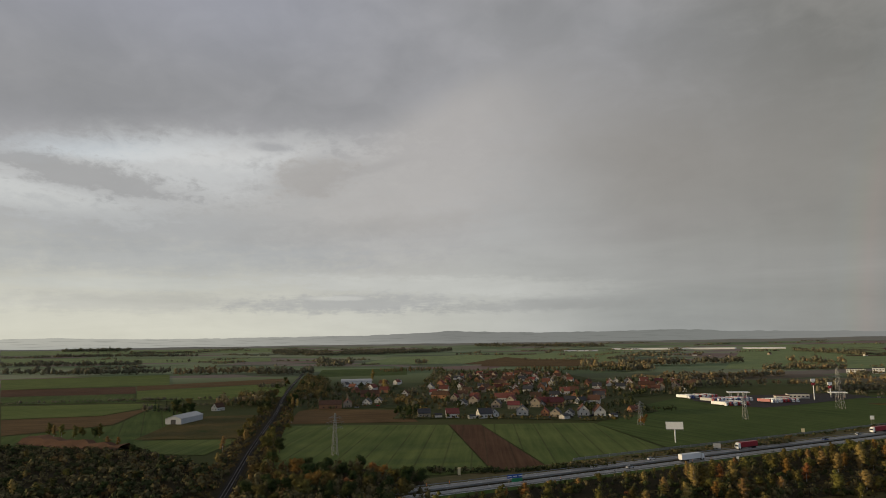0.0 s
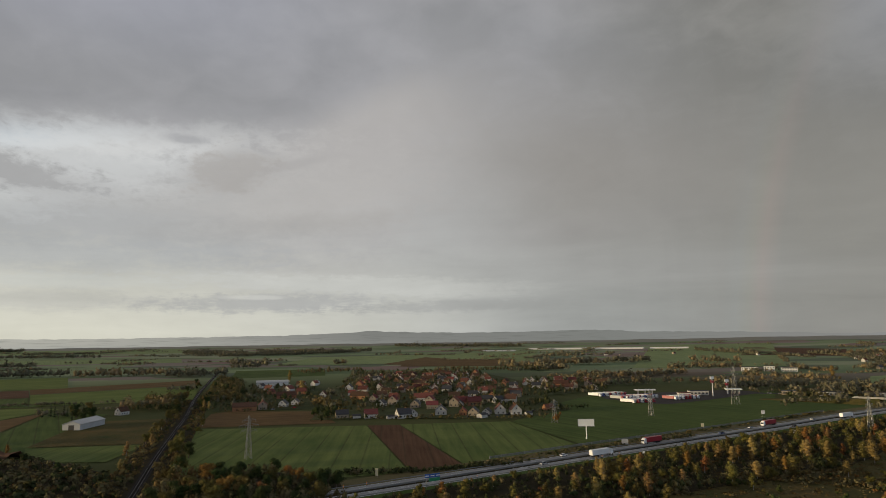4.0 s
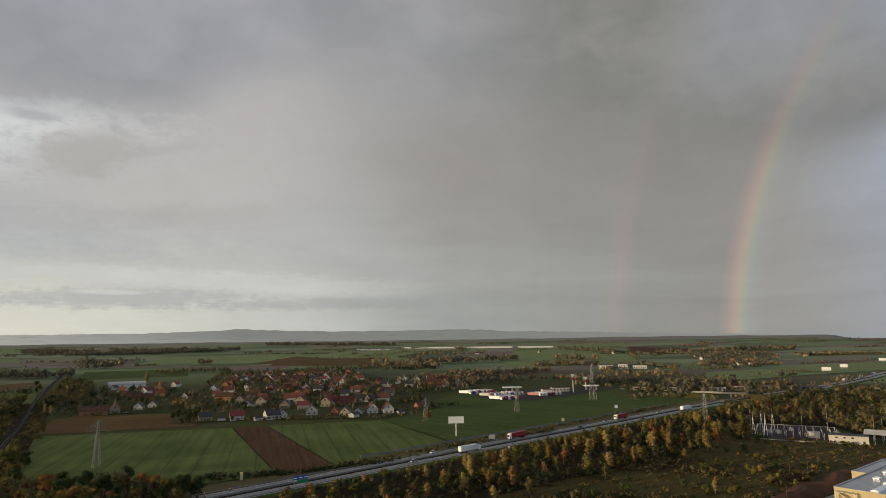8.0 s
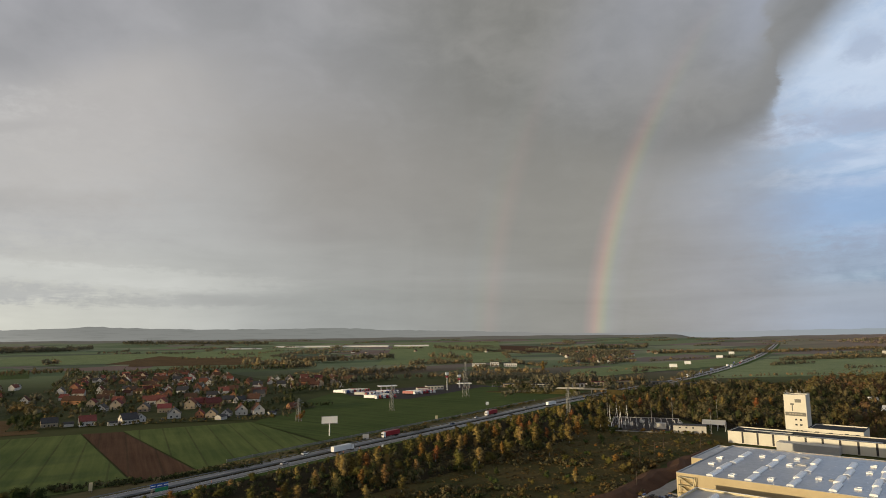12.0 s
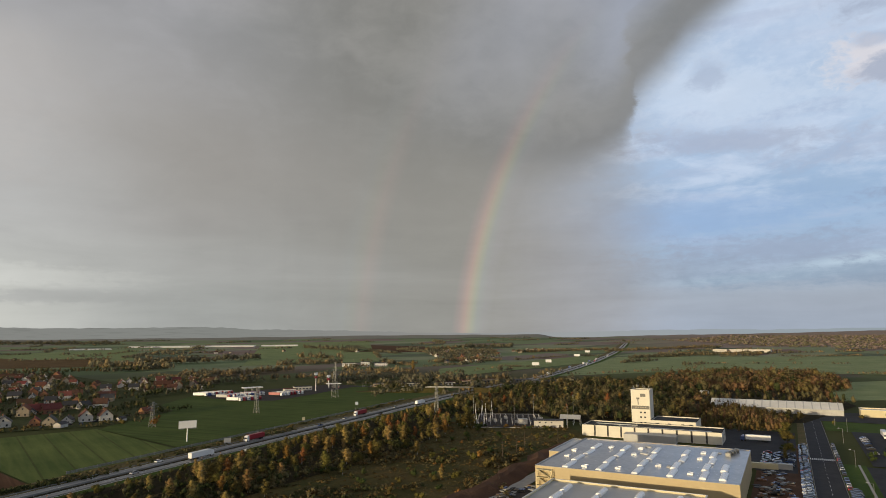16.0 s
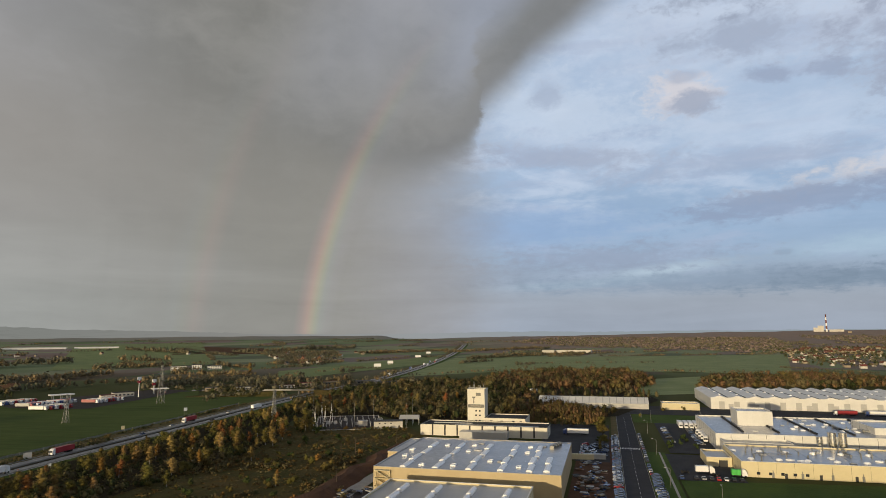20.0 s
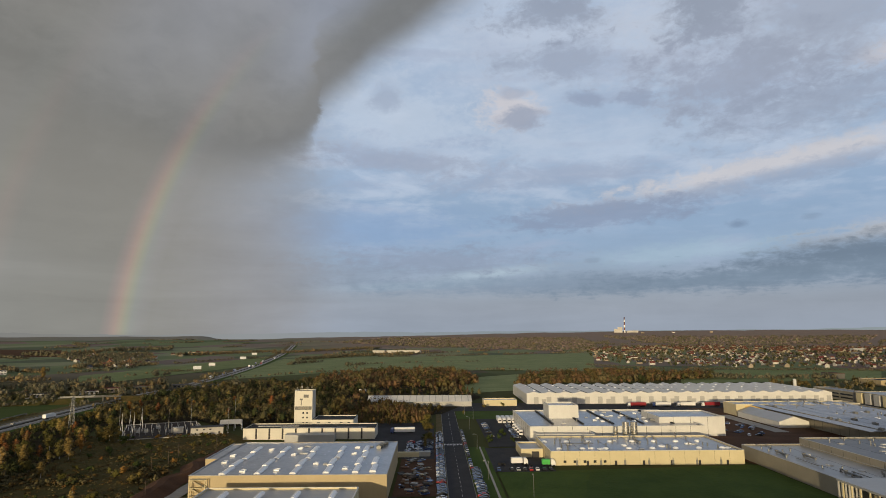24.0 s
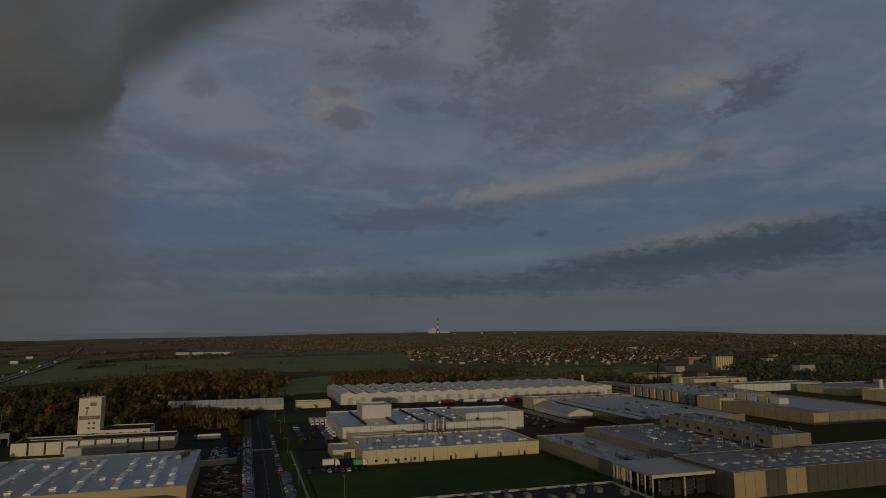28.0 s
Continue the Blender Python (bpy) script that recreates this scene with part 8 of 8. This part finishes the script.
tent()
part("ochre_panel", Shape().box(-.05, 0, 42, 92, 1.0, 8.0), "panel_ochre", yh, "ochre wall panels")
for k in range(11):
    set_on(unit_mesh, dr, 66 + rnd.uniform(-4, 10), 5 + k * 7, 7.6)
for k in range(14):
    set_on(vent_mesh, lw, rnd.uniform(4, 80), rnd.uniform(4, 27), 6.4)
for k in range(10):
    part("wall_bay", Shape().box(3 + k * 11.6, 10 + k * 11.6, 72.02, 74, 0, 9.4), "panel_grey" if k % 3 else "panel_cream", fr, "projecting wall bay")
    part("loading_door", Shape().box(10.6 + k * 11.6, 13.6 + k * 11.6, 72.0, 72.06, 0, 4.5), "panel_slate", fr)
for k in range(3):
    part("window_band", Shape().box(2 + k * 20.5, 20 + k * 20.5, 17.0, 17.05, 2.0, 3.4), "glass", orow)
    part("window_band", Shape().box(2 + k * 20.5, 20 + k * 20.5, 17.0, 17.05, 5.2, 6.6), "glass", orow)
for k in range(5):
    part("roof_block", Shape().box(56 + k * 12, 65 + k * 12, 50, 60, 8.0, 12.5), "panel_cream" if k % 2 else "panel_white", bh, "pale block on the roof")
hall("low_block", 443, 471, -397.5, -383, 10, "panel_cream", "membrane_pale", "cream block standing before the factory row", 7.0, coping="panel_grey")
hall("low_block", 352, 440, -397.5, -383.5, 8.4, "panel_beige", "membrane_grey", "olive-beige low hall before the factory row", 11.0, coping="panel_grey")
for k in range(24):
    set_on(rnd.choice((unit_mesh, vent_mesh, light_mesh)), fr, rnd.uniform(5, 114), rnd.uniform(5, 66), 9.4)
er = hall("east_row", 430, 470, -700, -575, 10, "panel_cream", "membrane_pale", "cream factory block at the edge of the estate", 9.0)
hall("gate_hall", 576, 592, -75, -45, 5.5, "panel_cream", "membrane", "low cream building with a grey roof beside the cross road", 0)


for k in range(8):
    part("wall_bay", Shape().box(-2.0, -.02, 4 + k * 15, 11 + k * 15, 0, 9.4), "panel_cream", er, "projecting cream wall bay")


def works_tank(u, v, r, h, mt, label):
    root = thing("works_tank", site(u, v), label, "tank")
    part("shell", Shape().tube((0, 0, 0), (0, 0, h), r, r, 16), mt, root)
    part("lid", Shape().tube((0, 0, h), (0, 0, h + r * .35), r, r * .2, 16), mt, root)


works_tank(655, -501, 4.0, 12.3, "tank_green", "pale green steel tank behind the factory rows")
works_tank(658, -512, 3.0, 9.5, "panel_white", "white steel tank beside the green one")
works_tank(664, -380, 1.6, 16, "panel_white", "slim white silo at the end of the warehouse")
works_tank(470, -600, 1.8, 18, "panel_white", "slim white silo beside the factory pipes")
works_tank(474, -606, 1.8, 18, "panel_white", "slim white silo beside the factory pipes")
for u0, u1, v0, v1, h, wall, roof, label in ((655, 690, -610, -530, 8, "panel_cream", "membrane_grey", "low cream works hall behind the factory rows"), (572, 600, -640, -515, 8, "panel_white", "membrane_grey", "white works block at the edge of the estate"), (500, 560, -690, -590, 8, "panel_cream", "membrane_grey", "cream works hall at the edge of the estate"), (760, 800, -640, -540, 7, "panel_beige", "membrane_dark", "beige works hall before the suburb")):
    hall("works_hall", u0, u1, v0, v1, h, wall, roof, label, 9.0)
for k in range(46):
    park(site(730 + crr.uniform(0, 60), -395 + crr.uniform(0, 120), .06, 90 + crr.uniform(-8, 8)), group="cars behind the warehouse")
woods("estate_trees", [[(0.954 * u - 0.3 * v, 0.3 * u + 0.954 * v) for u, v in ring] for ring in ([(690, -395), (800, -420), (840, -660), (700, -640), (700, -520)], [(610, -480), (640, -480), (640, -640), (605, -640)])], 15.0, ["far_wood", "scrub_stuff", "wood_stuff"], 5, 9, "brown trees and bushes among the works halls", 81, 30, wide=.9)
# ducts, gutters, doors and pipes that break up the factory roofs and walls
duct_mesh = Shape().box(-5, 5, -.5, .5, .5, 1.3).box(-4.6, -4.2, -.3, .3, 0, .5).box(4.2, 4.6, -.3, .3, 0, .5).box(3.9, 5.1, -.7, .7, 1.3, 1.7).mesh("duct", "galvanised")
stack_mesh = Shape().tube((0, 0, 0), (0, 0, 1.4), .4, .36, 10).tube((0, 0, 1.4), (0, 0, 1.8), .6, .2, 10).mesh("exhaust_flue", "galvanised")
pipe_run = Shape().tube((-9, 0, .5), (9, 0, .5), .14, .14, 6).tube((-9, .5, .5), (9, .5, .5), .1, .1, 6).mesh("pipe_run", "galvanised")
kerb_mesh = Shape().box(-1.3, 1.3, -.9, .9, 0, .45).mesh("roof_kerb", "vent_grey")
for root, L, W, z, n in ((md, 90, 69, 9.4, 34), (br, 134, 72, 8.4, 26), (nf, 36, 234, 9.9, 46), (rs, 84, 23, 5.4, 14), (lw, 85, 30, 6.4, 12), (fh, 45, 96, 6.2, 16), (mh, 80, 106, 8.4, 16), (fr, 119, 66, 9.4, 18), (h1, 77, 70, 10.38, 5)):
    for k in range(n):
        set_on(rnd.choice((kerb_mesh, kerb_mesh, kerb_mesh, hatch_mesh, hatch_mesh, duct_mesh, stack_mesh, vent_mesh, pipe_run)), root, rnd.uniform(6, L - 6), rnd.uniform(3, W - 3) if W < 150 else rnd.uniform(90, W - 3), z, rnd.choice((0, 90)) if W > 40 else 0)
for root, L, W, z, n in ((md, 89, 73, 9.4, 6), (nf, 36, 234, 9.9, 12), (lw, 85, 30, 6.4, 3), (fh, 46, 97, 6.2, 6)):
    for k in range(1, n):
        part("roof_seam", Shape().box(.5, L - .5, W * k / n - .06, W * k / n + .06, z, z + .05), "seam", root, "dark membrane seam")
for root, W, h, n in ((bw, 286, 6.6, 24), (fh, 97, 6.6, 0)):
    for k in range(n):
        part("bay_panel", Shape().box(-.09, -.05, W * k / n + 1, W * (k + .45) / n, .3, h), "panel_grey", root, "grey loading door")
for y in range(8, 90, 14):
    part("wall_door", Shape().box(-.06, 0, y, y + 1.2, 0, 2.2), "seam", fh)
for k in range(18):
    t = k / 17
    park(pose(480 + 150 * t + crr.uniform(-3, 3), 640 - 70 * t + crr.uniform(-3, 3), .12, 0, 0, -25 + crr.uniform(-8, 8)), group="cars on the road behind the lorry park")
tagged(part("side_road", ribbon(Shape(), along([(455, 655), (520, 622), (580, 592), (650, 560)], 8.0), -4, 4, .12), "tarmac"), "narrow tarmac road behind the lorry park", "road", kind="structure")
# power station on the horizon
def power_station():
    root = thing("power_station", pose(4560, 40, lift(4560, 40)), "far power station with a red and white banded chimney", "power station")
    z = 0
    for k in range(6):
        part("chimney_band", Shape().tube((0, 0, k * 18), (0, 0, k * 18 + 18), 5.5 - k * .4, 5.1 - k * .4, 16), "roof_red" if k % 2 else "paint_white", root)
    part("boiler_house", Shape().box(-20, 20, 14, 46, 0, 38).box(-20, 20, 46, 70, 0, 26), "plaster_white", root)
    part("turbine_hall", Shape().box(-20, 20, -90, -14, 0, 14), "plaster_white", root)


power_station()
for a_, r_, w_, h_, wall, roof, label in ((91.0, 4450, 30, 8, "plaster_cream", "roof_brown", "far pale works building on the skyline"), (93.5, 4480, 60, 7, "plaster_white", "roof_red", "far long works building on the skyline"), (96.5, 4480, 24, 9, "plaster_cream", "roof_brown", "far pale building on the skyline"), (109, 3600, 150, 5, "lorry_red", "roof_red", "far long red warehouse before the wooded ridge"), (113, 3500, 110, 5, "lorry_red", "roof_red", "far red warehouse before the wooded ridge"), (119, 3000, 70, 10, "plaster_white", "roof_brown", "far white depot on the plain")):
    block("far_building", r_ * math.sin(radians(a_)), r_ * math.cos(radians(a_)), 90 - a_, w_, 20, h_, 1, wall, roof, label, windows=False)
frr = random.Random(91)
for k in range(24):
    a_, r_ = radians(frr.uniform(103, 126)), frr.uniform(780, 2400)
    block("suburb_building", r_ * math.sin(a_), r_ * math.cos(a_), frr.choice((17, 107)) + frr.uniform(-8, 8), frr.uniform(14, 50), frr.uniform(10, 18), frr.uniform(5, 11), 1, frr.choice(("plaster_cream", "panel_slate", "panel_grey", "panel_slate")), frr.choice(("membrane_dark", "roof_brown", "roof_red")), "low suburban building among dark trees", windows=False)

# more trees: far belts, hedges, scrub
woods("wood", [[(640, 280), (700, 190), (640, 150), (560, 190), (560, 250)], [(-60, 1300), (60, 1360), (50, 1420), (-80, 1380)], [(200, 1290), (420, 1210), (430, 1270), (220, 1370)]], 10.0, ["green_stuff", "wood_stuff", "rust_stuff"], 7, 12, "mixed dark wood", 9)
rows = []
brr = random.Random(77)
for k in range(150):
    r_ = brr.uniform(1900, 3900)
    a = radians(brr.uniform(-45, 130))
    x, y = r_ * math.sin(a), r_ * math.cos(a)
    t = radians(brr.choice((-25, 65, 10)) + brr.uniform(-12, 12))
    l, w = brr.uniform(60, 340), brr.uniform(8, 34)
    ux, uy = math.cos(t), math.sin(t)
    rows.append([(x, y), (x + ux * l, y + uy * l), (x + ux * l - uy * w, y + uy * l + ux * w), (x - uy * w, y + ux * w)])
open_fields = [[(1064, 462), (1130, 60), (2050, 120), (1598, 692)], [(789, 570), (1064, 462), (1598, 692), (1480, 880)], [(508, 560), (800, 660), (1460, 1000), (744, 893)], [(685, 1558), (953, 1187), (1464, 1891), (1099, 2358)], [(-132, 1257), (-2, 1208), (-4, 1583), (-136, 1671)]]
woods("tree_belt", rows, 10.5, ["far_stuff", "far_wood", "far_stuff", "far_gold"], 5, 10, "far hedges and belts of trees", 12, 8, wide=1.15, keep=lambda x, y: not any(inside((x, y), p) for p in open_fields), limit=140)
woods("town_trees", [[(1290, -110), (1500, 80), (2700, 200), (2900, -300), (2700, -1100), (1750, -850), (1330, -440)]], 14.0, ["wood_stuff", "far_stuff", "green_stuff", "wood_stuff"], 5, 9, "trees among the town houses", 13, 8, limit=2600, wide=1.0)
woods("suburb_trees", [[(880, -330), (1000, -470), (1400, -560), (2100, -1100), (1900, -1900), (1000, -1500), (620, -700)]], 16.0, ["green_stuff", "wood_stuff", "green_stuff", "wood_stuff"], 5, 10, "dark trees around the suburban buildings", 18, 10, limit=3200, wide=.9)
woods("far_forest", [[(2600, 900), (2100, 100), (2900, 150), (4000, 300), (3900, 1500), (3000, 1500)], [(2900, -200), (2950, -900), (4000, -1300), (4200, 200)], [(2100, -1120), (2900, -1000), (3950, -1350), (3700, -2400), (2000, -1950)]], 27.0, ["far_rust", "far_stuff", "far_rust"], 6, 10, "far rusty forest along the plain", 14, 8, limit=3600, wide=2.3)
woods("scrub", [WASTE], 3.6, ["wood_stuff", "brush_stuff", "wood_stuff"], .25, .7, "low tangled scrub and dry grass", 15, 14, wide=4.5)
woods("brush", [WASTE], 3.6, ["green_stuff", "wood_stuff", "brush_stuff", "wood_stuff"], .8, 2.4, "dense dark brush on the waste ground", 44, 20, wide=1.5, keep=lambda x, y: noise.noise((x * .02, y * .02, 8)) + .5 * noise.noise((x * .06, y * .06, 3)) > .14)
woods("hedge", [[(52, 318), (160, 366), (420, 478), (418, 484), (158, 372), (50, 324)], [(-290, 430), (-190, 412), (-180, 425), (-280, 445)]], 3.0, ["scrub_stuff", "wood_stuff", "green_stuff"], .5, 1.6, "rough hedge along the motorway", 16, 12, wide=2.2)
sides = []
for a, b in ((3.6, 15.0), (-15.0, -3.6)):
    sides.append([(p.x + n.x * a, p.y + n.y * a) for p, n, d in rv] + [(p.x + n.x * b, p.y + n.y * b) for p, n, d in reversed(rv)])
woods("railway_scrub", sides, 4.0, ["wood_stuff", "green_stuff", "brush_stuff", "scrub_stuff", "wood_stuff"], .8, 3.6, "dense scrub and young trees along the railway", 17, 22, wide=1.2)
grove([(322, 302), (330, 318), (345, 330), (352, 338), (330, 330), (312, 308)], 16, 4, ["bush_olive", "bush_green", "birch_olive"], .8, 1.3, 45)
for x, y, key, q in ((-270, 484, "birch_olive", .95), (-264, 480, "birch_gold", .9), (-257, 477, "birch_olive", 1.0), (-244, 470, "birch_olive", .85), (-241, 474, "broad_olive", .7), (-230, 470, "broad_green", .75), (-226, 469, "birch_olive", 1.0), (-196, 418, "birch_gold", .9), (-188, 414, "birch_rust", .8), (-178, 294, "birch_gold", .8), (-165, 290, "birch_olive", .8)):
    plant(key, x, y, q, rr)
woods("railway_trees", [[(-146, 746), (-100, 726), (-150, 1080), (-196, 1150)], [(-200, 660), (-150, 660), (-176, 800), (-205, 790)]], 7.0, ["wood_stuff", "green_stuff", "scrub_stuff", "wood_stuff"], 7, 12, "tall mixed trees along the railway", 47, 40, wide=.85)
grove([(-240, 690), (-205, 600), (-225, 600), (-260, 690)], 12, 8, ["broad_green", "pine", "broad_olive"], .7, 1.0, 42)
grove([(-10, 545), (15, 560), (5, 590), (-20, 580)], 10, 6, ["broad_olive", "birch_gold", "broad_green"], .6, .8, 43)
for x, y, key, s in ((-74, 1070, "birch_gold", 1.9), (-42, 820, "birch_gold", 1.6), (700, 800, "birch_gold", 2.0), (170, 476, "broad_rust", .7), (156, 500, "bush_olive", 1.5)):
    plant(key, x, y, s, rr)
for u in range(372, 520, 9):
    p = site(u, 3 + (u % 5), 0).translation
    plant(rr.choice(["bush_green", "broad_olive", "birch_olive"]), p.x, p.y, rr.uniform(.5, .8), rr)
for u, v in ((395, -34), (400, -40), (410, -45), (388, -48), (385, -33), (420, -44), (520, -24), (560, -44), (575, -62)):
    p = site(u, v, 0).translation
    plant(rr.choice(["bush_olive", "bush_green", "bush_green"]), p.x, p.y, rr.uniform(.9, 1.5), rr)

# lit earth bank at the edge of the thicket, garden hedges
bank = Shape()
for i in range(21):
    t = i / 20
    x, y = -268 + 86 * t, 452 - 46 * t
    for j, (o, z) in enumerate(((-6, 0), (-3, 2.2), (0, 4.2), (4, 4.0), (9, 0))):
        q = noise.noise((i * .45, j * .8, 7))
        bank.v.append((x + o * .45 + q * 2, y + o * .9 + q * 2, max(0, z + q * 1.8) if 0 < j < 4 else -.1))
    if i:
        a = (i - 1) * 5
        bank.f += [(a + k, a + 5 + k, a + 6 + k, a + 1 + k) for k in range(4)]
tagged(part("clay_bank", bank, "earth"), "bare orange clay bank catching low sun", "earth", kind="structure")
woods("garden_hedges", [[(-20, 540), (170, 500), (175, 516), (-15, 556)], [(160, 520), (215, 560), (205, 575), (150, 545)], [(-110, 620), (-30, 650), (-35, 720), (-110, 700)]], 6.0, ["green_stuff", "wood_stuff", "scrub_stuff"], 1.5, 4.5, "garden hedges and bushes along the village edge", 22, 24, wide=.9)

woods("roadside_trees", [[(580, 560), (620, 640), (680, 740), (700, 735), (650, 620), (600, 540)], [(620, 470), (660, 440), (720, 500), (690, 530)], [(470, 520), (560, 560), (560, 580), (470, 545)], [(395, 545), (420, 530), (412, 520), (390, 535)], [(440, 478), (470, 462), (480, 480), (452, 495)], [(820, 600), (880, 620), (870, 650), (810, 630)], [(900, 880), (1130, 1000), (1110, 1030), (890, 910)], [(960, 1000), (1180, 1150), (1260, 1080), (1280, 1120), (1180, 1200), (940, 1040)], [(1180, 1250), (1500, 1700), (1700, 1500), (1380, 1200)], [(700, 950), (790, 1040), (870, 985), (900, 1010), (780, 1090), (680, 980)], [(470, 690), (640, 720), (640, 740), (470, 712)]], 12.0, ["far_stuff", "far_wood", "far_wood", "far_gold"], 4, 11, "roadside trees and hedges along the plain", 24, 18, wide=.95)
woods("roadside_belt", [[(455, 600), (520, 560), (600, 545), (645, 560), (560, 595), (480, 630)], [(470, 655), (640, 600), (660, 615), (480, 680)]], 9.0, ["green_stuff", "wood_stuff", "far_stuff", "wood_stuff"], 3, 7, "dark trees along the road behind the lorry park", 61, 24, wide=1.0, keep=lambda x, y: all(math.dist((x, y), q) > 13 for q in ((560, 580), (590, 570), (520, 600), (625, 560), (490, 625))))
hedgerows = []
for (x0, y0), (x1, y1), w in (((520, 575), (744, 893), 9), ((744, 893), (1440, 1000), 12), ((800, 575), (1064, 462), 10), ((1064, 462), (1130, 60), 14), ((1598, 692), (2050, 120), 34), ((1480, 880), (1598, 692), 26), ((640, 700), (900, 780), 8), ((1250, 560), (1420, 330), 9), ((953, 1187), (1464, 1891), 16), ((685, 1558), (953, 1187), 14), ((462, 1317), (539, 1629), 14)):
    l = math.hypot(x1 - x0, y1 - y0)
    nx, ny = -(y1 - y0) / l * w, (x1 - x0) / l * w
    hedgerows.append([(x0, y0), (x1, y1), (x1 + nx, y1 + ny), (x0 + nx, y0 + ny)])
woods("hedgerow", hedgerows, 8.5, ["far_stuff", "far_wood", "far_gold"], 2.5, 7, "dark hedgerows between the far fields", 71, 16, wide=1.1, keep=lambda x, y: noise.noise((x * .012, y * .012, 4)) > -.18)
woods("village_edge_trees", [[(205, 690), (330, 742), (335, 752), (205, 705)], [(-5, 560), (-20, 620), (-10, 640), (10, 580)], [(150, 560), (215, 600), (205, 640), (150, 600)], [(196, 545), (235, 560), (230, 575), (192, 560)]], 6.0, ["green_stuff", "green_stuff", "wood_stuff"], 4, 8, "dark trees along the village edge", 25, 26)
for x, y, q in ((-262, 634, 1.0), (-256, 637, 1.2), (-251, 633, 1.1), (-246, 640, 1.25), (-241, 635, .9)):
    plant("pine", x, y, q, rr)
spare = [ob for key, roots in TREE.items() for i, ob in enumerate(roots) if (key, i) not in USED] + [ob for ob, used in (*HOUSE.values(), *CARS.values(), *LORRY.values()) if not used]
for ob in spare:
    for o in (*ob.children_recursive, ob):
        bpy.data.objects.remove(o)
